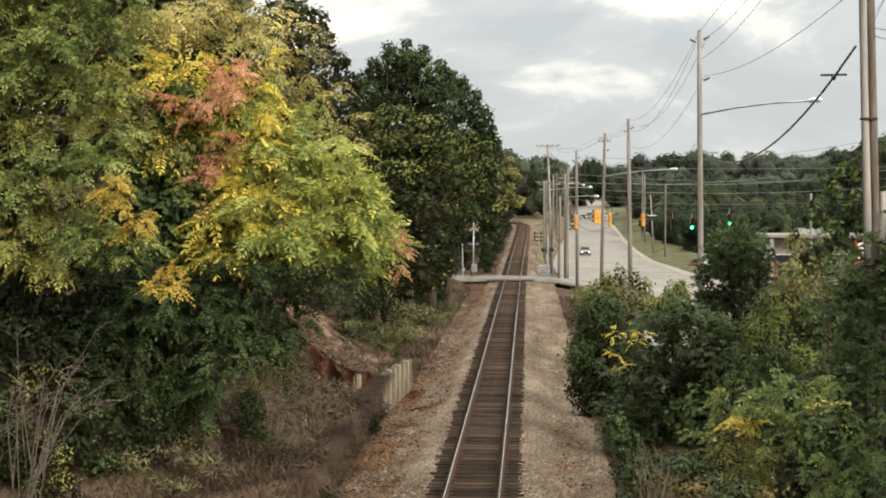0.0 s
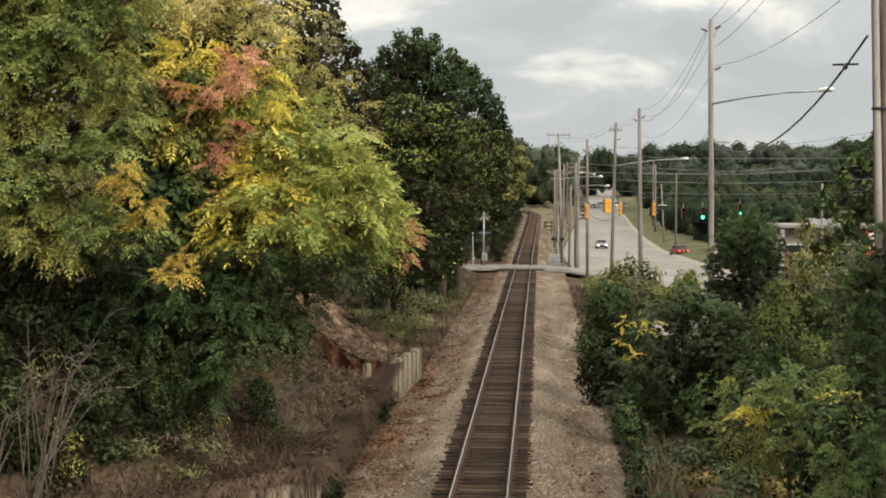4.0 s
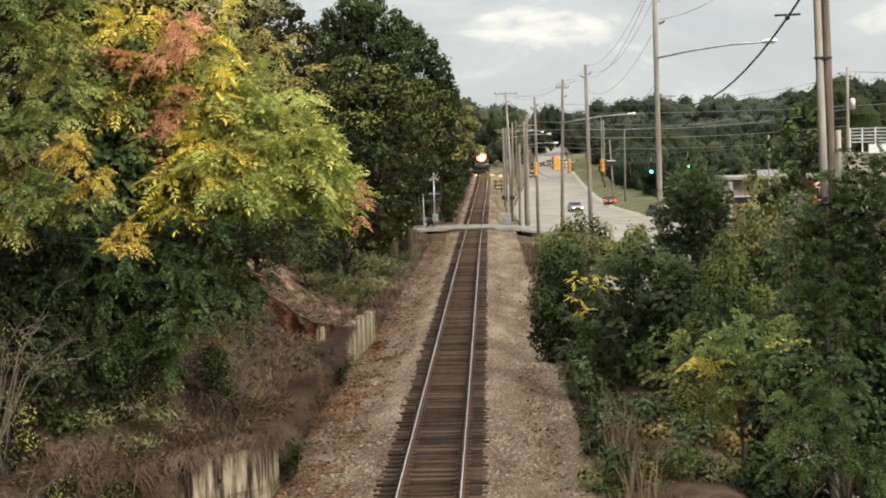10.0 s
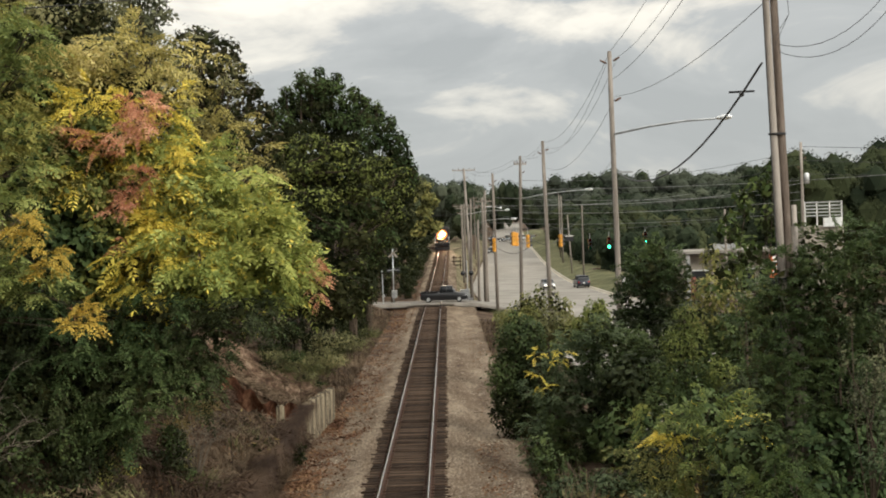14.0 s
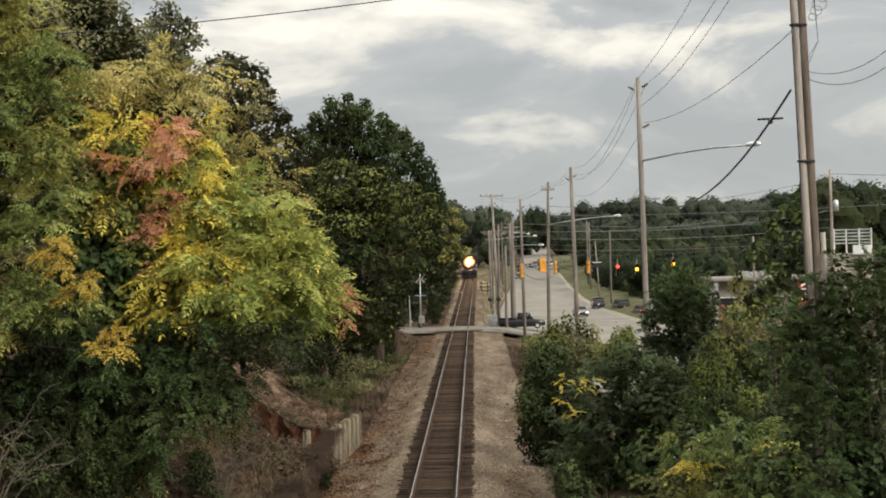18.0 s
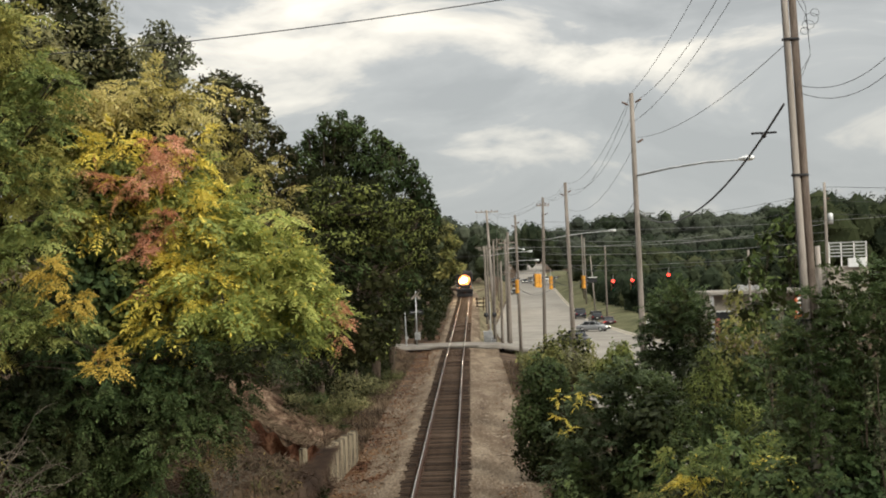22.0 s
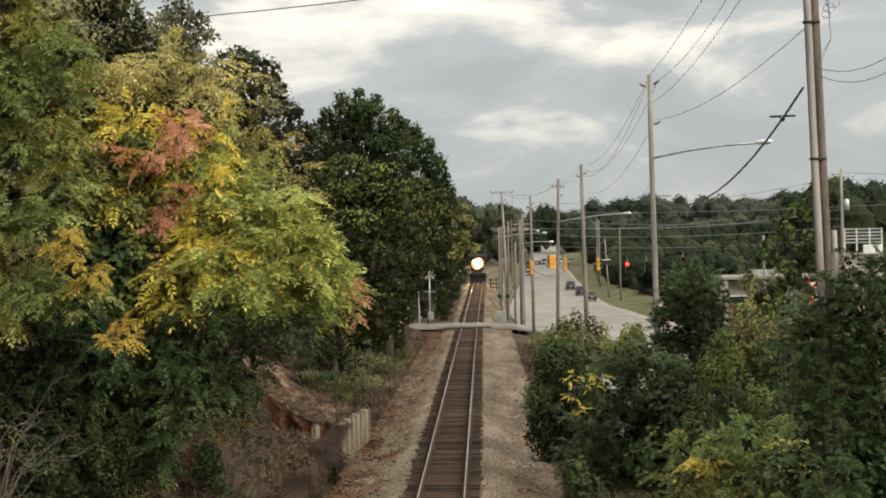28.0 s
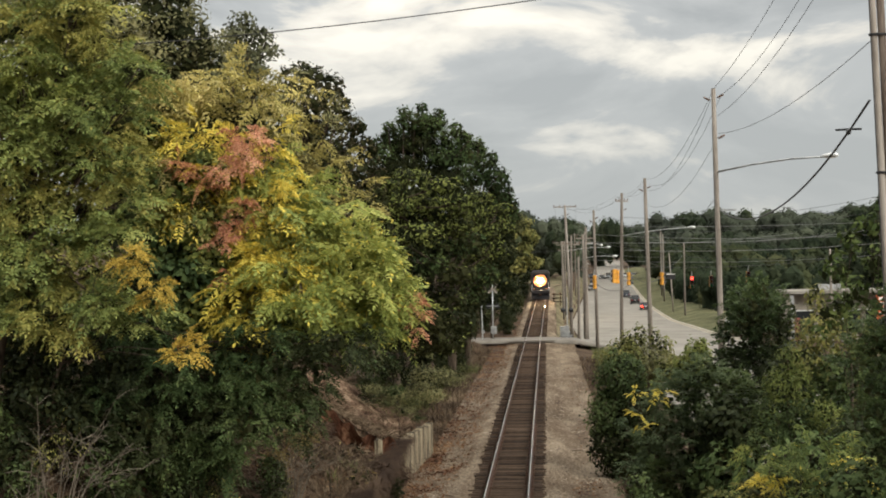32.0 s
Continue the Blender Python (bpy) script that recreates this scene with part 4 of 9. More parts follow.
# rear masses in leaf_shade paint the shade between the yellow boughs
plant("shaded_tree", -9.0, 40.4, lobes_from(-9.0, 40.4, [(-7.44, 36.5, 10.69, 0.51, 0.31, 0), (-8.6, 36.6, 10.17, 0.63, 0.42, 0), (-8.91, 36.6, 9.76, 0.7, 0.56, 1), (-7.98, 36.3, 9.72, 0.7, 0.39, 0), (-7.63, 36.4, 8.89, 0.77, 0.45, 0), (-8.4, 36.7, 8.63, 0.84, 0.56, 1), (-7.26, 36.5, 8.18, 0.77, 0.59, 0), (-7.68, 36.4, 7.63, 0.84, 0.67, 1), (-7.01, 36.5, 7.33, 0.51, 0.7, 0), (-8.11, 36.4, 7.08, 0.7, 0.7, 1), (-7.48, 36.6, 6.64, 0.84, 0.7, 0), (-6.72, 36.4, 8.93, 0.34, 0.25, 0), (-9.12, 36.5, 10.46, 0.56, 0.42, 1), (-7.3, 36.3, 9.36, 0.35, 0.25, 0), (-8.68, 36.6, 7.94, 0.84, 0.56, 1), (-9.14, 36.4, 9.06, 0.7, 0.56, 1), (-6.43, 38.6, 7.57, 0.84, 0.84, 2), (-5.19, 38.3, 7.99, 0.98, 0.98, 2), (-3.91, 38.5, 7.51, 0.84, 0.84, 2), (-5.61, 38.5, 9.47, 0.98, 0.84, 2), (-5.72, 38.5, 6.52, 1.12, 0.7, 2), (-4.2, 38.2, 6.49, 1.12, 0.7, 2), (-7.18, 38.3, 9.79, 0.84, 0.84, 2), (-6.98, 38.4, 11.54, 0.98, 0.7, 2), (-9.05, 38.5, 11.6, 0.98, 0.7, 2)]),
      ["leaf_fresh", "leaf_deep", "leaf_shade"], 14, "clump", (1.0, -0.6, 5.0), 0.13, 1500, "deep green tree among and behind the yellowing boughs", "tree", clumps=0, leaf=0.19, width=0.6, inner=0.24, fill=300, core=0.7, shell=0.6, up=0.0)
plant("red_creeper", -9.0, 39.4, lobes_from(-9.0, 39.4, [(-5.88, 35.8, 10.94, 0.36, 0.36, 0), (-6.15, 36.0, 10.62, 0.39, 0.25, 0), (-6.6, 35.8, 10.35, 0.33, 0.14, 0), (-6.24, 35.9, 11.28, 0.17, 0.17, 1), (-6.93, 35.7, 9.94, 0.3, 0.1, 1), (-6.31, 36.1, 9.19, 0.25, 0.3, 0), (-6.5, 36.1, 8.85, 0.25, 0.28, 0), (-6.64, 35.7, 8.55, 0.22, 0.14, 0), (-6.14, 36.1, 9.39, 0.17, 0.18, 0), (-7.81, 35.8, 10.49, 0.19, 0.21, 1), (-7.62, 35.8, 10.24, 0.19, 0.19, 1), (-6.66, 35.9, 7.68, 0.12, 0.12, 1), (-7.79, 36.1, 6.17, 0.19, 0.12, 0)]),
      ["leaf_rust", "leaf_red"], 12, "spray", (2.6, -2.6, 7.0), 0.05, 2400, "climber with bright red autumn leaves in the yellowing tree", "climber", clumps=0, leaf=0.2, pairs=4, slim=0.9, shell=0.2, droop=0.4, inner=0.1, fill=0, core=0.4)
plant("red_creeper", -8.6, 40.2, lobes_from(-8.6, 40.2, [(-2.39, 37.3, 7.27, 0.21, 0.21, 0), (-2.03, 37.1, 6.7, 0.26, 0.36, 0), (-2.2, 37.1, 6.91, 0.26, 0.23, 0), (-1.95, 37.2, 6.26, 0.14, 0.21, 0)]),
      ["leaf_rust", "leaf_red"], 15, "spray", (5.0, -2.6, 4.6), 0.03, 2600, "spray of rust red leaves at the end of a bough", "climber", clumps=0, leaf=0.18, pairs=3, slim=1.0, shell=0.2, droop=0.4, inner=0.1, fill=0, core=0.4)
plant("browning_tree", -7.6, 46.0, lobes_from(-7.6, 46.0, [(-5.96, 43.8, 12.33, 0.59, 0.44, 0), (-5.59, 44.5, 11.72, 0.56, 0.44, 0), (-5.11, 44.3, 12.44, 0.42, 0.37, 1), (-5.95, 44.5, 11.19, 0.56, 0.44, 0), (-4.99, 43.7, 11.11, 0.47, 0.37, 0), (-6.27, 43.6, 11.5, 0.37, 0.51, 1), (-4.44, 44.4, 10.23, 0.47, 0.3, 0), (-4.02, 43.6, 9.61, 0.3, 0.37, 0), (-4.65, 43.6, 9.8, 0.37, 0.27, 0), (-5.32, 44.0, 10.3, 0.47, 0.3, 0), (-4.21, 43.6, 9.09, 0.2, 0.25, 1), (-6.47, 43.9, 12.69, 0.42, 0.42, 1), (-6.33, 44.2, 13.3, 0.47, 0.37, 1), (-5.71, 43.9, 13.09, 0.37, 0.3, 0)]),
      ["leaf_tan", "leaf_dull"], 31, "spray", (1.6, -0.3, 8.5), 0.1, 170, "thin tree with browning olive leaves", "tree", clumps=0, leaf=0.36, pairs=4, slim=1.0, shell=0.2, droop=0.5, leaves=5, inner=0.16, fill=25, core=0.5)
plant("green_tree", -12.0, 34.0, lobes_from(-12.0, 34.0, [(-10.36, 32.5, 12.6, 0.76, 0.46, 0), (-9.53, 32.8, 12.49, 0.76, 0.46, 2), (-8.75, 33.2, 12.41, 0.63, 0.46, 2), (-7.83, 32.5, 12.31, 0.57, 0.36, 0), (-10.03, 32.7, 12.05, 0.51, 0.28, 3), (-9.07, 32.6, 11.69, 0.76, 0.46, 2), (-8.24, 32.8, 11.46, 0.53, 0.46, 2), (-10.46, 33.2, 11.52, 0.63, 0.46, 0), (-9.42, 32.8, 11.21, 0.63, 0.36, 0), (-8.72, 33.1, 10.98, 0.57, 0.41, 1), (-10.65, 32.6, 10.69, 0.63, 0.51, 2), (-10.01, 33.4, 10.62, 0.76, 0.46, 2), (-8.85, 32.6, 10.3, 0.63, 0.41, 2), (-8.06, 32.7, 10.43, 0.41, 0.36, 1), (-10.68, 33.0, 9.95, 0.63, 0.41, 1), (-9.88, 33.4, 9.84, 0.76, 0.36, 1), (-8.92, 33.3, 9.83, 0.63, 0.41, 1), (-10.46, 33.5, 9.19, 0.76, 0.46, 2), (-9.45, 33.3, 9.18, 0.63, 0.41, 0), (-8.35, 32.9, 9.29, 0.51, 0.41, 2), (-10.53, 32.9, 8.4, 0.76, 0.46, 0), (-9.71, 33.2, 8.66, 0.76, 0.36, 1), (-8.65, 32.8, 8.52, 0.63, 0.41, 0), (-10.3, 33.4, 7.62, 0.76, 0.46, 1), (-9.38, 33.4, 7.75, 0.7, 0.41, 1), (-10.8, 33.3, 7.03, 0.76, 0.46, 0), (-9.79, 33.0, 6.84, 0.76, 0.46, 1), (-8.76, 32.7, 7.11, 0.63, 0.46, 0), (-7.88, 32.8, 7.04, 0.57, 0.46, 2), (-10.57, 32.8, 13.4, 0.76, 0.51, 1), (-9.54, 32.8, 13.52, 0.76, 0.46, 1), (-8.67, 33.0, 13.08, 0.63, 0.33, 1), (-10.13, 33.0, 14.21, 0.76, 0.46, 2), (-9.11, 32.7, 13.94, 0.63, 0.38, 1), (-11.44, 33.3, 11.67, 0.76, 0.76, 2), (-11.43, 33.2, 9.71, 0.76, 0.76, 1), (-11.5, 33.3, 7.75, 0.76, 0.76, 0)]),
      ["leaf_green", "leaf_olive", "leaf_green", "leaf_lime"], 21, "spray", (1.5, -0.5, 5.5), 0.18, 700, "broad green tree with feathered leaves on the bank", "tree", clumps=0, leaf=0.34, pairs=5, slim=0.8, shell=0.3, droop=0.35, inner=0.2, fill=260, core=0.7)
plant("orange_sapling", -11.0, 34.6, lobes_from(-11.0, 34.6, [(-7.88, 31.9, 8.16, 0.34, 0.15, 0), (-7.62, 32.0, 7.91, 0.25, 0.18, 0), (-7.38, 32.0, 7.5, 0.2, 0.25, 0), (-7.19, 32.1, 7.33, 0.17, 0.21, 0), (-7.37, 31.9, 7.13, 0.15, 0.12, 1), (-6.63, 31.9, 6.04, 0.15, 0.09, 1), (-6.85, 31.9, 5.9, 0.1, 0.07, 1), (-6.47, 32.1, 6.15, 0.09, 0.1, 1), (-6.68, 31.9, 6.37, 0.1, 0.07, 1)]),
      ["leaf_orange", "leaf_orange"], 22, "spray", (2.0, -1.6, 3.4), 0.04, 1500, "sapling with orange leaves in front of the green tree", "tree", clumps=0, leaf=0.22, pairs=4, slim=1.0, shell=0.2, droop=0.45, inner=0.1, fill=0, core=0.4)
plant("leafy_shrub", -8.6, 36.2, lobes_from(-8.6, 36.2, [(-8.64, 35.2, 6.45, 0.81, 0.49, 0), (-7.96, 35.6, 6.0, 0.74, 0.49, 0), (-8.76, 35.5, 5.35, 0.81, 0.62, 2), (-7.7, 35.0, 4.96, 0.81, 0.57, 1), (-6.85, 34.9, 5.61, 0.74, 0.57, 1), (-6.24, 35.4, 5.84, 0.57, 0.61, 0), (-5.92, 34.9, 5.06, 0.68, 0.57, 1), (-6.79, 35.1, 4.51, 0.74, 0.57, 2), (-5.31, 35.3, 5.55, 0.57, 0.62, 2), (-5.17, 35.1, 4.74, 0.65, 0.57, 1), (-5.78, 34.7, 4.12, 0.57, 0.49, 1), (-4.91, 35.6, 4.2, 0.54, 0.46, 2), (-7.76, 35.6, 3.66, 0.81, 0.62, 1), (-8.55, 35.0, 4.03, 0.81, 0.76, 2), (-6.89, 35.3, 3.29, 0.65, 0.54, 0), (-7.96, 35.7, 2.68, 0.81, 0.49, 2), (-8.89, 35.5, 2.73, 0.81, 0.62, 1), (-6.22, 34.8, 3.51, 0.43, 0.41, 0), (-4.39, 35.0, 5.07, 0.43, 0.54, 2), (-4.23, 35.0, 5.68, 0.51, 0.43, 2), (-4.78, 35.5, 6.07, 0.57, 0.38, 2), (-9.43, 35.3, 4.56, 0.68, 0.81, 1), (-5.57, 34.8, 6.13, 0.51, 0.43, 0), (-3.71, 34.7, 6.09, 0.54, 0.34, 2), (-3.16, 35.6, 5.88, 0.47, 0.34, 2)]),
      ["leaf_deep", "leaf_deep", "leaf_dark"], 23, "spray", (0.6, -0.3, 3.0), 0.08, 700, "large dark green shrub with drooping leaves on the bank", "shrub", clumps=0, leaf=0.28, pairs=5, slim=0.8, shell=0.35, droop=0.55, inner=0.22, fill=500, core=0.75)
plant("bank_weeds", -6.8, 39.0, lobes_from(-6.8, 39.0, [(-6.79, 38.6, 1.88, 0.56, 0.36, 0), (-7.29, 38.4, 1.57, 0.59, 0.3, 1), (-6.42, 38.5, 1.53, 0.37, 0.24, 0)]),
      ["leaf_greygreen", "leaf_weed"], 401, "clump", (0, 0, 1.1), 0.015, 2600, "pale green weeds growing on the bank", "weeds", clumps=0, leaf=0.14, width=0.4, inner=0.16, fill=300, core=0.7, shell=0.4, up=0.7)
plant("dead_brush", -5.3, 43.5, lobes_from(-5.3, 43.5, [(-5.93, 42.6, 2.89, 0.69, 0.43, 0), (-5.35, 43.0, 2.34, 0.69, 0.36, 1), (-6.65, 42.8, 2.22, 0.69, 0.4, 0), (-4.56, 43.3, 2.27, 0.66, 0.3, 1), (-4.21, 43.0, 1.63, 0.6, 0.4, 1)]),
      ["leaf_brown", "straw"], 402, "clump", (0, 0, 1.7), 0.015, 1500, "dead brown brush and stems on the bank", "shrub", clumps=0, leaf=0.22, width=0.14, inner=0.14, fill=200, core=0.6, shell=0.3, up=0.9)
plant("dead_brush", -7.4, 35.0, lobes_from(-7.4, 35.0, [(-8.32, 34.3, 1.69, 0.8, 0.4, 0), (-7.44, 34.5, 1.9, 0.66, 0.35, 1), (-6.64, 34.6, 1.74, 0.66, 0.32, 0), (-8.91, 34.4, 1.02, 0.8, 0.4, 1), (-7.16, 34.4, 1.11, 0.8, 0.29, 0), (-5.98, 34.5, 1.46, 0.66, 0.27, 1)]),
      ["leaf_dull", "straw"], 403, "clump", (0, 0, 1.1), 0.015, 1500, "rust brown brush at the foot of the trees", "shrub", clumps=0, leaf=0.2, width=0.16, inner=0.14, fill=200, core=0.6, shell=0.3, up=0.9)
plant("bank_weeds", -5.6, 37.3, lobes_from(-5.6, 37.3, [(-5.62, 36.9, 0.85, 0.48, 0.23, 0), (-5.89, 36.7, 0.67, 0.42, 0.2, 0), (-5.21, 37.0, 0.65, 0.34, 0.17, 0)]),
      ["leaf_deep"], 404, "clump", (0, 0, 0.5), 0.015, 3000, "dark green weeds above the concrete wall", "weeds", clumps=0, leaf=0.14, width=0.4, inner=0.16, fill=300, core=0.7, shell=0.4, up=0.7)
plant("bank_shrub", -5.7, 66.5, lobes_from(-5.7, 66.5, [(-6.54, 66.3, 2.73, 0.66, 0.76, 0), (-7.19, 65.6, 3.69, 0.89, 0.63, 1), (-5.66, 65.5, 3.41, 1.02, 0.76, 1), (-4.18, 65.6, 2.85, 1.27, 0.51, 2), (-4.68, 65.4, 2.12, 1.02, 0.41, 2)]),
      ["leaf_moss", "leaf_shade", "leaf_dull"], 405, "clump", (0, 0, 2.2), 0.015, 900, "small green shrub above the bare slope", "shrub", clumps=0, leaf=0.14, width=0.4, inner=0.16, fill=300, core=0.7, shell=0.4, up=0.7)
plant("dry_brush", -6.0, 65.8, lobes_from(-6.0, 65.8, [(-6.12, 66.0, 2.13, 0.9, 0.45, 0), (-5.39, 65.1, 1.91, 0.9, 0.45, 1), (-4.47, 64.7, 1.74, 0.85, 0.38, 0), (-6.86, 65.7, 2.45, 0.85, 0.5, 2), (-3.8, 64.2, 2.05, 0.75, 0.35, 1), (-7.38, 65.8, 1.71, 0.65, 0.35, 1), (-6.31, 65.4, 1.37, 0.6, 0.3, 0), (-5.14, 65.1, 1.25, 0.55, 0.23, 1)]),
      ["leaf_umber", "leaf_dull", "leaf_moss"], 406, "clump", (0, 0, 1.5), 0.015, 1500, "tangle of dull brown and olive brush on the bank", "shrub", clumps=0, leaf=0.3, width=0.1, inner=0.16, fill=200, core=0.55, shell=0.4, up=0.5)
plant("dry_brush", -5.0, 61.0, lobes_from(-5.0, 61.0, [(-5.47, 60.5, 2.15, 0.61, 0.3, 0), (-4.79, 61.0, 1.73, 0.61, 0.28, 1), (-4.21, 61.3, 1.38, 0.42, 0.21, 0), (-5.93, 60.5, 2.68, 0.61, 0.3, 1), (-5.1, 60.3, 2.62, 0.56, 0.28, 2), (-4.27, 60.1, 2.16, 0.51, 0.26, 0)]),
      ["leaf_umber", "leaf_dull", "leaf_moss"], 408, "clump", (0, 0, 1.6), 0.015, 1700, "tangle of dull brown and olive brush on the bare slope", "shrub", clumps=0, leaf=0.28, width=0.1, inner=0.16, fill=200, core=0.55, shell=0.4, up=0.5)
plant("dry_brush", -4.2, 78.5, lobes_from(-4.2, 78.5, [(-4.66, 79.1, 1.25, 0.9, 0.42, 0), (-3.68, 78.0, 1.7, 0.9, 0.42, 1), (-5.57, 77.2, 1.4, 0.9, 0.48, 1), (-2.93, 78.2, 2.18, 0.78, 0.36, 0), (-4.36, 79.0, 1.86, 0.84, 0.42, 0)]),
      ["leaf_umber", "leaf_dull"], 407, "clump", (0, 0, 1.3), 0.015, 1300, "low dull brown brush beside the track", "shrub", clumps=0, leaf=0.3, width=0.1, inner=0.16, fill=200, core=0.55, shell=0.4, up=0.5)
plant("side_tree", -13.4, 37.5, lobes_from(-13.4, 37.5, [
    (-12.4, 37, 14.2, 1.3, 1.0, 0), (-13.6, 37.4, 13.0, 1.5, 1.1, 1), (-12.3, 36.8, 12.2, 1.2, 0.9, 0), (-14.6, 37.6, 14.6, 1.6, 1.2, 0), (-13.0, 36.8, 10.8, 1.4, 1.0, 2), (-14.4, 37, 10.0, 1.5, 1.1, 1), (-12.6, 36.6, 9.2, 1.3, 0.9, 2), (-13.4, 36.6, 7.6, 1.4, 0.9, 1), (-12.3, 36.2, 6.6, 1.2, 0.8, 2)]),
    ["leaf_dull", "leaf_green", "leaf_olive"], 24, "spray", (0.4, -0.3, 7.5), 0.16, 210,
    "tall green and olive tree with feathered leaves on the bank", leaf=0.33)
# tall dark trees behind
plant("tall_tree", -15.0, 55.0, lobes_from(-15.0, 55.0, [
    (-14.2, 55, 19.3, 2.3, 1.8, 0), (-12.8, 54.5, 17.4, 1.5, 1.5, 0), (-15.8, 54.5, 17, 2.6, 2, 0), (-13, 54, 15.2, 2.2, 1.7, 0), (-11.2, 54, 14.4, 1.6, 1.3, 0), (-17, 54, 14, 2.6, 2, 0), (-14.2, 53.5, 12, 2.4, 1.8, 0), (-11, 53.6, 12.2, 1.8, 1.4, 0), (-17.5, 54, 19, 2.4, 1.8, 0), (-11.7, 54, 16.4, 1.3, 1.2, 0), (-11.2, 54, 15.4, 1.2, 1.0, 0), (-13.2, 54.6, 13.6, 2.0, 1.5, 0), (-15.2, 54, 15.4, 2.2, 1.7, 0)]),
    ["leaf_dull"], 41, "clump", (0, 0, 13), 0.28, 400, "tall brownish green tree behind the bank", leaf=0.17, width=0.5, inner=0.3, fill=500)
plant("tall_tree", -10.4, 58.0, lobes_from(-10.4, 58.0, [
    (-10.7, 58, 17.4, 0.9, 0.8, 0), (-9.8, 58, 16.9, 0.9, 0.8, 0), (-11.1, 58, 16.5, 1, 0.9, 0), (-10.7, 58, 15.1, 1.3, 1, 0), (-9.5, 58, 14.8, 1, 0.9, 0), (-10.5, 58, 13.1, 1.8, 1.3, 0)]),
    ["leaf_grey"], 42, "clump", (0, 0, 12.5), 0.2, 480, "slender tree with an airy grey green crown", inner=0.2, leaf=0.2, width=0.55)
# lower boughs take leaf_shade: the shade under these crowns is in the colour
plant("brown_tree", -8.4, 53.0, lobes_from(-8.4, 53.0, [(-7.65, 51.7, 13.54, 0.9, 0.6, 0), (-6.45, 51.6, 13.69, 0.9, 0.6, 0), (-6.14, 52.7, 13.1, 0.7, 0.56, 0), (-7.04, 52.6, 12.82, 0.9, 0.6, 0), (-8.0, 52.3, 12.42, 0.9, 0.7, 0), (-5.79, 52.1, 12.11, 0.68, 0.56, 0), (-6.59, 52.1, 11.77, 0.9, 0.6, 1), (-5.34, 51.5, 11.27, 0.56, 0.52, 0), (-6.07, 52.4, 10.99, 0.8, 0.6, 1), (-7.3, 52.6, 11.23, 1.0, 0.6, 0), (-5.27, 52.4, 10.6, 0.5, 0.5, 0), (-5.64, 52.0, 10.06, 0.8, 0.6, 1), (-6.61, 51.9, 10.38, 1.0, 0.6, 1), (-7.36, 52.5, 14.61, 1.0, 0.7, 0), (-6.28, 52.6, 14.35, 0.52, 0.52, 0), (-5.21, 51.6, 9.5, 0.7, 0.6, 1), (-6.17, 52.7, 9.29, 0.9, 0.6, 1), (-5.4, 51.3, 8.65, 0.8, 0.6, 1), (-5.78, 51.7, 13.49, 0.48, 0.44, 0), (-5.41, 51.7, 12.8, 0.48, 0.44, 0), (-5.16, 52.3, 12.19, 0.44, 0.44, 0), (-4.94, 52.3, 11.55, 0.48, 0.48, 0), (-4.91, 52.7, 10.77, 0.6, 0.56, 0), (-4.77, 52.2, 9.94, 0.6, 0.56, 1), (-4.65, 51.8, 9.14, 0.6, 0.6, 1), (-4.73, 51.9, 11.95, 0.2, 0.24, 0), (-5.28, 52.7, 12.78, 0.2, 0.24, 0), (-4.49, 51.6, 11.1, 0.24, 0.28, 0)]),
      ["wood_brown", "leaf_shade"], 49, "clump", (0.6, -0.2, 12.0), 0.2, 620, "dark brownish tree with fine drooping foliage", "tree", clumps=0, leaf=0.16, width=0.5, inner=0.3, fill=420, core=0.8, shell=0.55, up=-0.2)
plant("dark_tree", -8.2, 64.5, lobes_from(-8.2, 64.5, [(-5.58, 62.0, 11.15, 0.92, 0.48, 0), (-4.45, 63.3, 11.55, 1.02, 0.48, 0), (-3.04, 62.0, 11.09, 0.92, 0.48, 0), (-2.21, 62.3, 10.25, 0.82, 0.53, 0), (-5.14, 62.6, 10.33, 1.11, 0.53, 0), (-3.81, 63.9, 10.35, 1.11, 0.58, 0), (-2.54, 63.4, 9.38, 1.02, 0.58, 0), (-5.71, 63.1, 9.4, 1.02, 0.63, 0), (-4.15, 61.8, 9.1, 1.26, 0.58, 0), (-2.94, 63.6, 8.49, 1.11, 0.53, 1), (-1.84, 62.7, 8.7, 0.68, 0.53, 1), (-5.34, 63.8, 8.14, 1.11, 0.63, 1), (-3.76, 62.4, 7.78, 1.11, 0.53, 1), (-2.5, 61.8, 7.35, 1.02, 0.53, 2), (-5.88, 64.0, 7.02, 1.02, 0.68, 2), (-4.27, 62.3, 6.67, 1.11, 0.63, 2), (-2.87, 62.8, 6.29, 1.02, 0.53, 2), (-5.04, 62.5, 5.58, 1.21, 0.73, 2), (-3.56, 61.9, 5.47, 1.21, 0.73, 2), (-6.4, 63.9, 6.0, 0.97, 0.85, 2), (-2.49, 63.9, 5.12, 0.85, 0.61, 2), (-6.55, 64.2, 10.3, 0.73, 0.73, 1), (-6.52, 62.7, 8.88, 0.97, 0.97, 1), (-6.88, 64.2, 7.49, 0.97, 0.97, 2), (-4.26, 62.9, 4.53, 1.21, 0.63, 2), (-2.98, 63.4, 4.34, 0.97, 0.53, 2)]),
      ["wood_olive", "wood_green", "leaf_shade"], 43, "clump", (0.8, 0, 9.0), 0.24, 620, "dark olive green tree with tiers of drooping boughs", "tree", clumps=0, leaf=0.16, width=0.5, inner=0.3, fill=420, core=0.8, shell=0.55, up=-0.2)
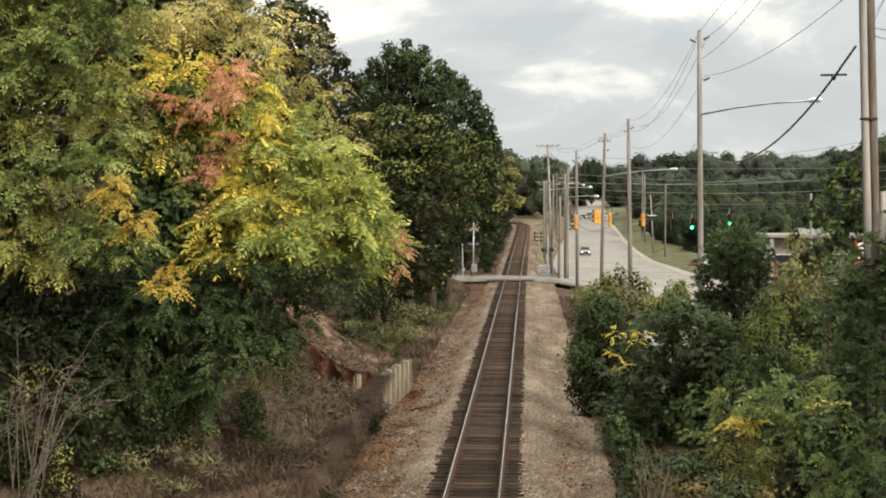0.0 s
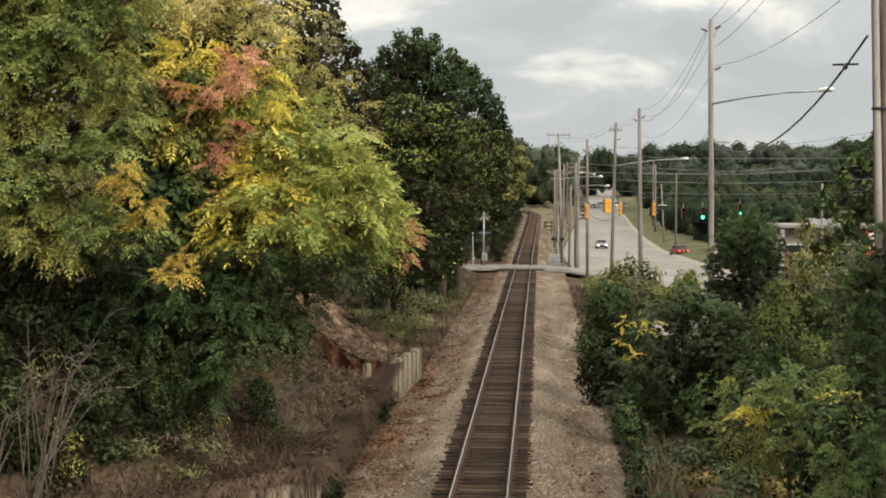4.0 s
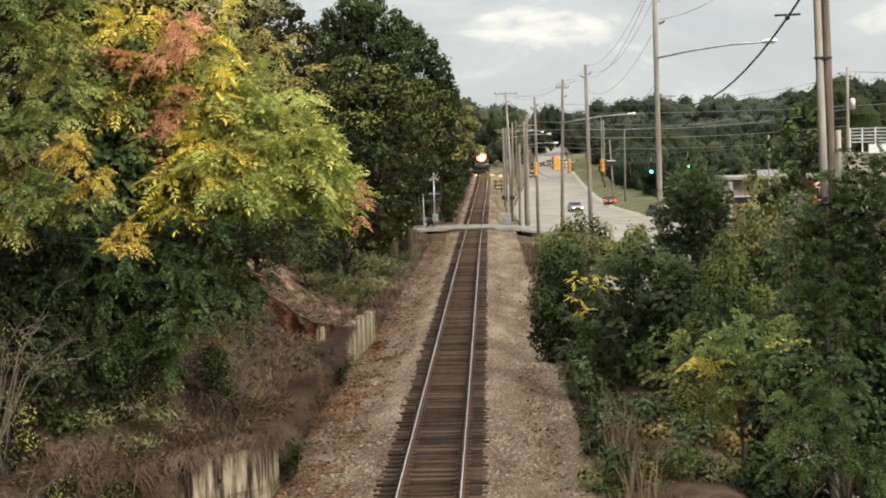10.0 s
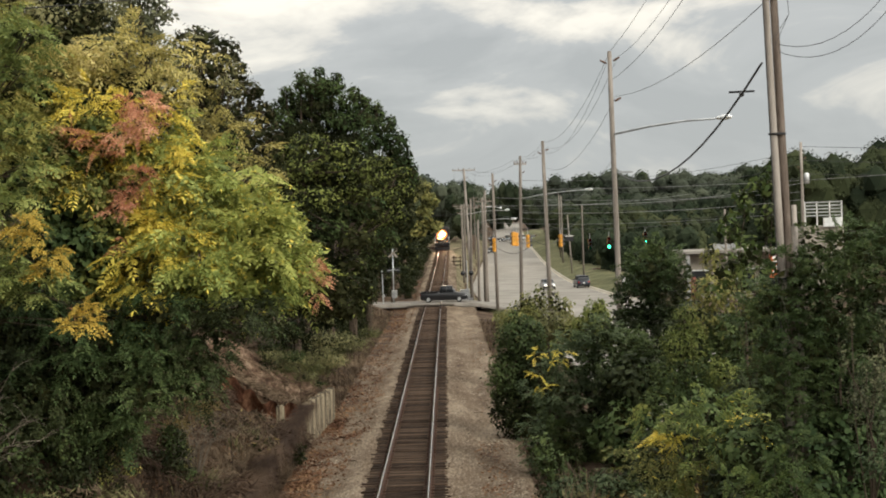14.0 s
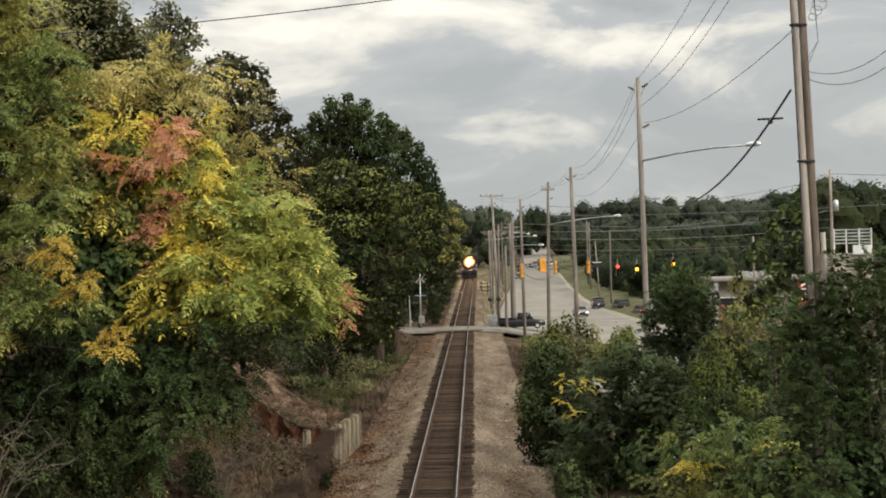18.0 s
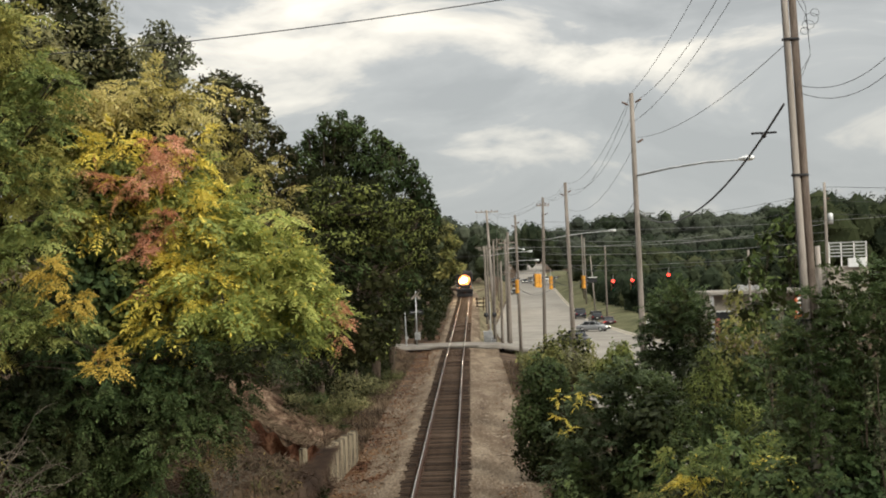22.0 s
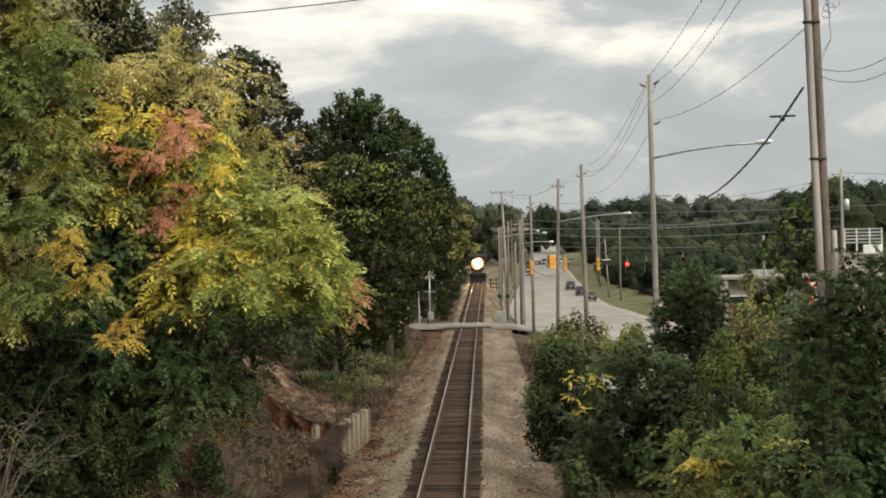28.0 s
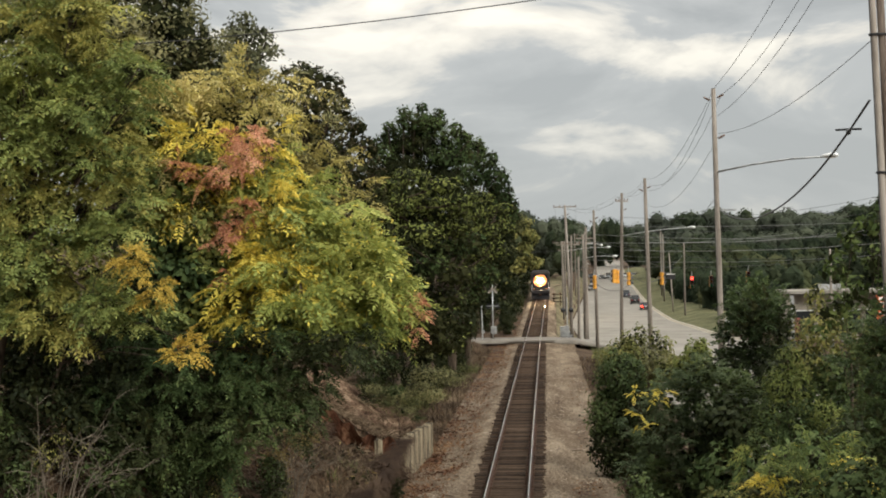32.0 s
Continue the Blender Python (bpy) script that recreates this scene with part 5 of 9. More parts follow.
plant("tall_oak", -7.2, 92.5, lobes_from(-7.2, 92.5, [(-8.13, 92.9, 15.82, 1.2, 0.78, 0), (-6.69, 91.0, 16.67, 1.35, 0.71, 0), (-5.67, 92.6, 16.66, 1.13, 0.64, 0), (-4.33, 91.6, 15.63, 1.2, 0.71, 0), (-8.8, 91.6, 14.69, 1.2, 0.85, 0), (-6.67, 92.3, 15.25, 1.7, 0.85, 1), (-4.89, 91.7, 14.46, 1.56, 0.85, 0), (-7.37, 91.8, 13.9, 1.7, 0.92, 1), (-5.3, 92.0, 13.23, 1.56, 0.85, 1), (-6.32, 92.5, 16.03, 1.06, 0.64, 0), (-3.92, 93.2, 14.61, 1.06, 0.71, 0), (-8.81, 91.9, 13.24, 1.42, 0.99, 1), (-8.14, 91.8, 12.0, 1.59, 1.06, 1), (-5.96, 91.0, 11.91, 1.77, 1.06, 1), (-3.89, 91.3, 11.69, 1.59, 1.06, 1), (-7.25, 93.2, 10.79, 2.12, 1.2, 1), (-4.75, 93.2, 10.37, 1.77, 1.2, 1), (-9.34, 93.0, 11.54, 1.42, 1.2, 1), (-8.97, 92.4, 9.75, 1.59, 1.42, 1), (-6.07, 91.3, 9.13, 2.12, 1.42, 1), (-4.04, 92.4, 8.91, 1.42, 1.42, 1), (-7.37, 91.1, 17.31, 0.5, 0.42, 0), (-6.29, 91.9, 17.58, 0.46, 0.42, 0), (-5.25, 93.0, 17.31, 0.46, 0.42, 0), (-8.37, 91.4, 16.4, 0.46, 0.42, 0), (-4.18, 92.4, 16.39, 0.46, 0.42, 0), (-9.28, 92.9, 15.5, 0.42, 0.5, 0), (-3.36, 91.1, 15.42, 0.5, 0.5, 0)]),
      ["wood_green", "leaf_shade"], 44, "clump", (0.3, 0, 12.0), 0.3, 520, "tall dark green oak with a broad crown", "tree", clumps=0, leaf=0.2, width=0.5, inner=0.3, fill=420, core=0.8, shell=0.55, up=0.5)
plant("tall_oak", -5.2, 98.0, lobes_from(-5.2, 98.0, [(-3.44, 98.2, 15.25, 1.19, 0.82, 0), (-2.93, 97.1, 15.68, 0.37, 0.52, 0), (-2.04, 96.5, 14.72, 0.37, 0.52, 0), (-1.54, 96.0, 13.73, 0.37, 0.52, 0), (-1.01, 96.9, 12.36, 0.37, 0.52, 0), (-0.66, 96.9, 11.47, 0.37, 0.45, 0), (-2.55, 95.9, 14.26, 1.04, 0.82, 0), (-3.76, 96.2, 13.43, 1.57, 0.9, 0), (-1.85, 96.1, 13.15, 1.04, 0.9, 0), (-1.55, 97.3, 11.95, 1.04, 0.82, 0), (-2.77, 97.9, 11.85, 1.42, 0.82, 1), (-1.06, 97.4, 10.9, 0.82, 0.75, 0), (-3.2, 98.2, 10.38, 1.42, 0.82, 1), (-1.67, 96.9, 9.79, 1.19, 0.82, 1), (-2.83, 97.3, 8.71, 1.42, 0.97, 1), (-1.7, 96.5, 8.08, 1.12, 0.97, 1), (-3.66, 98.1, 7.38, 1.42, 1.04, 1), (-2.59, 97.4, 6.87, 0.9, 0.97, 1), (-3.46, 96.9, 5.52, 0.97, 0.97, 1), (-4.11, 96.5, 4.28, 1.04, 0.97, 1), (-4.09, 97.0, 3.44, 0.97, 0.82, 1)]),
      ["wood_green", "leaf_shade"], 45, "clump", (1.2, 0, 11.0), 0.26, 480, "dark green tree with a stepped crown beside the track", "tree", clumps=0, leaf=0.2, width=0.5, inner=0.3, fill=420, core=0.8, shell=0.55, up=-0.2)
plant("olive_tree", -5.6, 85.0, lobes_from(-5.6, 85.0, [(-2.37, 84.6, 11.51, 0.9, 0.52, 0), (-1.25, 84.3, 10.83, 0.78, 0.48, 0), (-2.51, 83.5, 10.52, 1.03, 0.55, 0), (-1.02, 84.5, 9.86, 0.71, 0.48, 0), (-1.97, 83.6, 9.55, 1.03, 0.55, 0), (-2.71, 84.9, 8.22, 1.03, 0.65, 0), (-1.34, 83.1, 8.57, 0.71, 0.55, 0), (-2.24, 83.9, 7.11, 1.03, 0.71, 1), (-3.16, 84.8, 6.15, 0.84, 0.71, 1), (-1.91, 83.9, 7.43, 0.52, 0.58, 1)]),
      ["wood_olive", "wood_green"], 46, "clump", (0.6, 0, 8.0), 0.2, 520, "olive green tree with hanging boughs beside the track", "tree", clumps=0, leaf=0.16, width=0.5, inner=0.3, fill=420, core=0.8, shell=0.55, up=-0.2)
plant("olive_tree", -4.9, 112.0, lobes_from(-4.9, 112.0, [
    (-2.2, 112, 12.6, 1.2, 1.1, 0), (-3.6, 112, 12.2, 1.5, 1.2, 0), (-1.4, 111.6, 11.0, 1.2, 1.1, 0), (-3.0, 111.4, 10.4, 1.6, 1.2, 1), (-1.7, 111.2, 9.2, 1.3, 1.1, 1), (-3.8, 111, 8.4, 1.5, 1.2, 1), (-4.6, 111, 7.0, 1.3, 1.1, 1), (-5.2, 110.6, 6.0, 1.5, 1.3, 0), (-5.2, 110.6, 4.6, 1.3, 1.1, 1), (-5.4, 110.4, 3.2, 1.4, 1.2, 0)]),
    ["leaf_umber", "leaf_shade"], 47, "clump", (1.4, 0, 10), 0.22, 420, "green tree leaning over the edge of the track", leaf=0.26, width=0.45)
plant("gold_green_tree", -4.4, 150.0, lobes_from(-4.4, 158.0, [
    (-0.9, 158, 11.4, 1.4, 1.2, 0), (-2.6, 158, 10.8, 1.7, 1.3, 0), (-0.4, 157.6, 9.8, 1.3, 1.2, 0), (-0.2, 157.4, 8.0, 1.2, 1.0, 0), (-2.4, 157.4, 8.6, 1.8, 1.3, 0), (-1.6, 157.2, 7.2, 1.5, 1.2, 0), (-3.4, 157, 7.0, 1.7, 1.3, 1), (-2.6, 157, 5.4, 1.6, 1.2, 1), (-4.0, 156.6, 4.0, 1.6, 1.3, 1)]),
    ["leaf_olive2", "leaf_dark"], 48, "clump", (1.2, 0, 9), 0.2, 230, "yellowish green rounded tree by the crossing", leaf=0.38, width=0.5)

# ---- the edge of the wood along the track ----
TREES = []
for k, (h, w, n, mats) in enumerate((
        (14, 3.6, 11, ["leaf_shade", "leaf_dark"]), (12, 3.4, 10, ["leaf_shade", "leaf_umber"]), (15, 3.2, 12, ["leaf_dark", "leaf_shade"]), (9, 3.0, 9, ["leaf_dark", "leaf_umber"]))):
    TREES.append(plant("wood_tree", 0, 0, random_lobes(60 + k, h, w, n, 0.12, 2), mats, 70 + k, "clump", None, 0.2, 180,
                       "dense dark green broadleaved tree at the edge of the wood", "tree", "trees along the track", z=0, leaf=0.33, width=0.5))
rows = []
rows += [(0, *r) for r in ((-7.4, 112, 0.88, 20), (-10.5, 76, 0.95, 80), (-9.8, 118, 0.9, 130), (-5.4, 186, 1.0, 120), (-4.8, 224, 1.0, 45), (-4.2, 272, 1.0, 200), (-8.5, 262, 1.1, 25), (-6.0, 306, 1.0, 25), (-10.5, 150, 1.0, 15), )]
rows += [(1, *r) for r in ((-6.2, 80, 0.86, 75), (-7.9, 120, 0.95, 310), (-9.4, 137, 1.05, 160), (-13.2, 60, 1.05, 33), (-5.8, 172, 1.1, 90), (-5.0, 204, 1.1, 10), (-3.9, 290, 1.05, 270),)]
rows += [(2, *r) for r in ((-11.5, 84, 1.0, 190), (-9.5, 104, 0.95, 250), (-12.5, 68, 1.05, 300), (-4.4, 254, 0.95, 70), (-8.5, 215, 1.1, 20),)]
rows += [(3, -4.9, 297, 1.15, 40)]
rows += [(3, *r) for r in ((-6.0, 73, 0.86, 150), (-6.4, 86, 0.8, 250), (-8.8, 128, 1.2, 5), (-6.2, 160, 1.2, 60), (-4.4, 240, 1.35, 70), (-11.0, 46, 0.85, 111),)]
for n, (k, x, y, size, rz) in enumerate(rows):
    at = pose(x + float(rail_x(y)), y, float(ground_z(x, y)) - 0.1, 0, 0, rz)
    ob = copy_thing(TREES[k], at)
    ob.scale = (size, size, size)
    if k == 3:
        ob["label"] = "smaller yellowish green tree at the edge of the wood"
    if y > 150:
        ob["label"] = "distant dark green tree beside the railway"
for ob in TREES:
    for o in (*ob.children_recursive, ob):
        bpy.data.objects.remove(o)

# ---- shrubs between the track and the road, and under the trees ----
SHRUBS = {}
# under shrubs use leaf_shade: the shade below the trees is in their colour
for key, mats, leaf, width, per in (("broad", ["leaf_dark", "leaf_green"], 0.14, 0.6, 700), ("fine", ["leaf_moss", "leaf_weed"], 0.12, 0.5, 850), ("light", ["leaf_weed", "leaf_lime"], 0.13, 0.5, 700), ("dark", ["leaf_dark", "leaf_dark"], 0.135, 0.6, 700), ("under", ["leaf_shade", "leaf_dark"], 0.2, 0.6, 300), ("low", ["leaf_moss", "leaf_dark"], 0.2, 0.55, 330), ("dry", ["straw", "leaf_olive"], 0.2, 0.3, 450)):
    lobes = random_lobes(len(key) * 7 + 3, 3.8, 2.0, 10, 0.08, 2, 0.3)
    SHRUBS[key] = plant("shrub", 0, 0, lobes, mats, 90 + len(key), "clump", (0.2, 0.1, 1.8), 0.05, per, "dense leafy green shrub beside the track", "shrub", "shrubs beside the track", z=0, clumps=0, inner=0.24, fill=450, core=0.8, shell=0.74, leaf=leaf, width=width, up=0.35)
rows = []
rows += [("fine", *r) for r in ((5.2, 67, 1.2), (5.2, 54, 1.15), (6.6, 62, 1.3), (6.0, 51, 1.15), (6.5, 46.5, 1.05), (7.4, 43.5, 1.0), (9.6, 46, 1.3), (11.0, 49, 1.5), (6.0, 72, 0.9), (8.6, 74, 1.0), (-6.0, 38.3, 0.4), (-11.4, 33, 0.6),)]
rows += [("dark", *r) for r in ((4.9, 61, 1.15), (5.0, 57, 1.1), (5.7, 48, 0.85), (6.3, 42.5, 0.75), (8.9, 50, 2.12), (9.6, 52, 1.9), (6.0, 33.4, 0.4), (10.4, 42, 1.5), (-9.6, 38.6, 1.1), (-11.6, 36.2, 1.1), (-7.6, 36.2, 0.75), (-9.3, 35.4, 0.9), (-10.8, 34.4, 0.9),)]
rows += [("under", *r) for r in ((-8.8, 47, 1.0),)]
rows += [("dark", *r) for r in ((-8.2, 42, 1.1), (7.2, 30.8, 0.55), (-9.0, 33.6, 0.6), (-10.4, 32.2, 0.6), (10.8, 33, 2.35),)]
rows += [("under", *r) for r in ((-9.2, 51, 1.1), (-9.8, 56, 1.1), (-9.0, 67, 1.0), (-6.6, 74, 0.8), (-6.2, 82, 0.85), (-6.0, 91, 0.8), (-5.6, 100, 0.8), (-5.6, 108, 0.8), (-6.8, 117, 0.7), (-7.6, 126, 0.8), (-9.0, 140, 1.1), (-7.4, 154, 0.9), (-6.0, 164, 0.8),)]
rows += [("broad", *r) for r in ((7.0, 39.8, 0.72), (8.1, 52, 1.75), (8.3, 33.5, 0.72), (-7.8, 34.8, 0.5),)]
rows += [("under", *r) for r in ((-6.6, 63.5, 0.35), (-8.2, 134, 0.9),)]
rows += [("light", *r) for r in ((8.4, 55, 1.35), (8.2, 45, 1.1), (7.6, 38.5, 0.95), (8.6, 41, 1.0), (9.0, 37.5, 1.15), (6.6, 78, 0.75), (7.0, 86, 0.7), (7.6, 98, 0.62), (-11.6, 31.4, 0.6),)]
rows += [("dry", *r) for r in ((6.4, 37.5, 0.8), (5.9, 34.5, 0.6), (7.0, 33, 0.6), (6.6, 35.6, 0.75), (5.6, 37.6, 0.5), (7.6, 36.6, 0.8), (6.2, 94, 0.5), (6.6, 106, 0.42), (6.2, 31.6, 0.6), (7.9, 32, 0.6), (5.6, 30.2, 0.5), (-7.0, 35.6, 0.38), (-8.6, 36.6, 0.45), (-7.2, 32.4, 0.36), (-8.2, 31.7, 0.42), (-9.6, 32.4, 0.5), (-10.4, 34.2, 0.5), (-6.2, 40.2, 0.35),)]
rows += [("fine", *r) for r in ((5.1, 50, 0.55), (5.0, 46.5, 0.5), (5.1, 43.5, 0.5), (5.2, 40.5, 0.45), (5.3, 37.5, 0.42), (5.8, 42, 0.6), (6.0, 36, 0.5), (5.0, 53, 0.6), (4.9, 57, 0.6),)]
rows += [("dark", *r) for r in ((5.6, 45, 0.6), (5.9, 39, 0.55), (4.9, 64, 0.7),)]
rows += [("dark", 4.85 + 0.12 * math.sin(k * 2.1), 36.5 + 2.6 * k, 0.42 + 0.06 * math.sin(k * 1.3)) for k in range(11)]
rows += [("light", 10.0, 45, 1.75), ("fine", 11.0, 45.6, 1.75)]
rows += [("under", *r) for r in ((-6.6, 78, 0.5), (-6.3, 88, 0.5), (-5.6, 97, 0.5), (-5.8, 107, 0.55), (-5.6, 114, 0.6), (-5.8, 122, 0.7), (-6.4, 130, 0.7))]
rows = [("low", *r[1:]) if r[3] < 0.62 and r[0] in ("fine", "dark", "broad") else r for r in rows]
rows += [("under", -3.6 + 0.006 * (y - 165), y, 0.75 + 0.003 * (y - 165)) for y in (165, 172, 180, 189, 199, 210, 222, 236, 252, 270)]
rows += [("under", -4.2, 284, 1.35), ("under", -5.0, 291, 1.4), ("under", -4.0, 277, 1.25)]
rows = [r for r in rows if not (r[1] > 4.4 and r[2] < 80)]
words = {"broad": "dense dark green broadleaved shrub", "fine": "grey green shrub with fine leaves", "light": "light green shrub with yellowing sprays", "dark": "shaded dark green shrub", "under": "shaded dark green undergrowth", "low": "low green shrub", "dry": "dry straw coloured shrub tangled with vines"}
for n, (key, x, y, size) in enumerate(rows):
    ob = copy_thing(SHRUBS[key], pose(x, y, float(ground_z(x, y)) - 0.05, 0, 0, (n * 77) % 360))
    ob.scale = (size * 0.95, size * 0.95, size)
    ob["label"] = words[key] + (" under the trees" if x < 0 else " beside the railway")
for ob in SHRUBS.values():
    for o in (*ob.children_recursive, ob):
        bpy.data.objects.remove(o)
plant("dark_shrub", 4.1, 57.3, lobes_from(4.1, 57.3, [(4.12, 56.9, 3.33, 0.99, 0.99, 0), (3.66, 57.1, 2.0, 0.92, 1.1, 0), (4.55, 57.1, 1.97, 0.99, 1.1, 1), (3.52, 57.0, 0.68, 0.77, 0.99, 1), (4.28, 57.2, 0.09, 0.99, 0.88, 1), (4.89, 57.0, 1.09, 0.88, 1.1, 0), (3.37, 57.3, 1.32, 0.55, 0.88, 0), (4.05, 57.3, -0.82, 0.88, 0.55, 1)]),
      ["leaf_moss", "leaf_shade"], 301, "clump", (0, 0, 2.0), 0.06, 2000, "dense dark shrub at the edge of the ballast", "shrub", "shrubs beside the track", clumps=0, leaf=0.15, width=0.55, inner=0.22, fill=500, core=0.7, shell=0.72, up=0.2)
plant("weedy_shrub", 6.3, 74.3, lobes_from(6.3, 74.3, [(5.0, 74.1, 2.86, 1.28, 0.91, 0), (6.29, 74.2, 2.65, 1.28, 0.85, 1), (7.26, 73.9, 2.36, 1.14, 0.71, 0), (5.59, 74.2, 3.53, 0.71, 0.63, 0), (4.26, 74.0, 2.26, 0.71, 0.85, 1), (7.69, 74.0, 1.88, 1.0, 0.71, 1), (5.88, 74.0, 4.11, 0.37, 0.57, 0), (6.51, 73.7, 3.93, 0.4, 0.63, 0), (7.07, 73.8, 3.46, 0.51, 0.57, 0), (5.2, 73.8, 3.79, 0.34, 0.57, 0), (8.12, 74.0, 2.39, 0.63, 0.57, 0)]),
      ["leaf_olive2", "leaf_dull"], 302, "clump", (0, 0, 2.5), 0.06, 1300, "pale grey green weedy shrub beside the road", "shrub", "shrubs beside the track", clumps=0, leaf=0.15, width=0.55, inner=0.22, fill=500, core=0.7, shell=0.72, up=0.2)
plant("broad_shrub", 5.9, 49.3, lobes_from(5.9, 49.3, [(5.53, 49.2, 3.14, 0.94, 0.85, 0), (6.64, 48.8, 3.33, 1.04, 0.85, 1), (4.74, 49.0, 2.22, 0.75, 0.94, 0), (5.88, 49.2, 1.79, 1.13, 1.04, 0), (7.02, 49.1, 2.16, 1.04, 1.04, 1), (4.51, 49.0, 0.9, 0.75, 0.85, 0), (5.44, 48.8, 0.52, 1.13, 0.94, 1), (6.59, 48.9, 0.67, 1.13, 1.04, 0), (4.86, 48.9, -0.24, 0.85, 0.66, 0), (6.01, 49.1, -0.68, 1.04, 0.75, 0), (7.17, 49.1, -0.34, 0.75, 0.85, 1), (7.56, 48.8, 3.13, 0.75, 0.75, 1), (6.26, 48.7, 4.07, 0.75, 0.47, 0), (7.95, 49.0, 1.57, 0.75, 0.94, 0), (4.13, 49.1, 0.31, 0.57, 0.66, 0), (4.47, 48.8, -0.7, 0.66, 0.47, 1), (4.92, 48.7, -1.16, 0.85, 0.57, 1), (5.96, 48.7, -1.49, 1.04, 0.6, 0), (7.15, 49.2, -1.41, 0.94, 0.66, 1)]),
      ["leaf_greygreen", "leaf_moss"], 303, "spray", (0, 0, 2.4), 0.06, 700, "wide grey green shrub with small leaves beside the ballast", "shrub", "shrubs beside the track", clumps=0, leaf=0.24, pairs=4, slim=0.9, rise=0.5, droop=0.15, inner=0.2, fill=500, core=0.75, shell=0.5)
plant("bright_shrub", 7.4, 62.3, lobes_from(7.4, 62.3, [(7.5, 61.9, 3.56, 0.67, 0.83, 0), (7.15, 62.2, 2.95, 0.6, 0.6, 0), (7.93, 62.3, 2.8, 0.6, 0.6, 0), (7.63, 61.9, 4.13, 0.33, 0.43, 0), (6.77, 61.9, 3.39, 0.33, 0.43, 0)]),
      ["leaf_fresh"], 304, "clump", (0, 0, 2.5), 0.06, 3000, "small bright green upright shrub", "shrub", "shrubs beside the track", clumps=0, leaf=0.15, width=0.55, inner=0.22, fill=500, core=0.7, shell=0.72, up=0.2)
plant("holly_shrub", 8.9, 54.3, lobes_from(8.9, 54.3, [(8.68, 53.8, 5.95, 0.93, 0.83, 0), (8.27, 54.2, 4.86, 0.87, 0.93, 0), (9.32, 54.0, 4.89, 1.04, 1.04, 1), (8.25, 53.9, 3.67, 1.04, 0.83, 1), (9.51, 54.0, 3.63, 0.93, 0.93, 0), (9.15, 54.1, 6.51, 0.52, 0.52, 0), (10.01, 54.3, 5.69, 0.52, 0.73, 0), (7.88, 54.0, 3.92, 0.5, 0.62, 1), (8.89, 54.2, 2.37, 1.25, 0.93, 1)]),
      ["leaf_holly", "leaf_dark"], 305, "spray", (0, 0, 3.9), 0.06, 620, "tall dark green broadleaved shrub in front of the road", "shrub", "shrubs beside the track", clumps=0, leaf=0.25, pairs=3, slim=1.3, rise=0.8, droop=0.1, inner=0.22, fill=500, core=0.75, shell=0.5)
plant("olive_shrub", 9.9, 45.3, lobes_from(9.9, 45.3, [(9.52, 44.9, 5.53, 0.83, 0.78, 0), (10.35, 45.3, 5.84, 0.61, 0.69, 1), (9.03, 44.9, 4.67, 0.69, 0.69, 0), (9.88, 45.0, 4.3, 0.87, 0.69, 1), (10.81, 45.3, 5.13, 0.69, 0.69, 0), (9.43, 45.2, 6.53, 0.42, 0.52, 0), (10.5, 45.3, 6.71, 0.38, 0.52, 1), (10.19, 44.9, 3.43, 0.78, 0.78, 1), (9.23, 45.3, 3.59, 0.78, 0.78, 1)]),
      ["leaf_olive2", "leaf_moss"], 306, "clump", (0, 0, 4.0), 0.06, 1100, "loose olive green shrub under the poles", "shrub", "shrubs beside the track", clumps=0, leaf=0.16, width=0.5, inner=0.2, fill=250, core=0.6, shell=0.5, up=0.3)
plant("yellow_green_shrub", 8.4, 43.3, lobes_from(8.4, 43.3, [(8.19, 42.9, 4.83, 0.43, 0.53, 0), (7.99, 42.9, 4.08, 0.63, 0.58, 0), (8.48, 42.9, 4.15, 0.41, 0.58, 0), (7.77, 43.3, 3.22, 0.74, 0.63, 1), (8.6, 43.2, 3.04, 0.66, 0.63, 1), (9.17, 42.7, 3.25, 0.58, 0.5, 0), (9.39, 43.0, 2.62, 0.53, 0.41, 0), (7.46, 42.9, 2.51, 0.66, 0.5, 1)]),
      ["leaf_fresh", "leaf_moss"], 307, "clump", (0, 0, 2.9), 0.06, 3200, "feathery yellow green shrub", "shrub", "shrubs beside the track", clumps=0, leaf=0.12, width=0.35, inner=0.18, fill=500, core=0.65, shell=0.6, up=0.7)
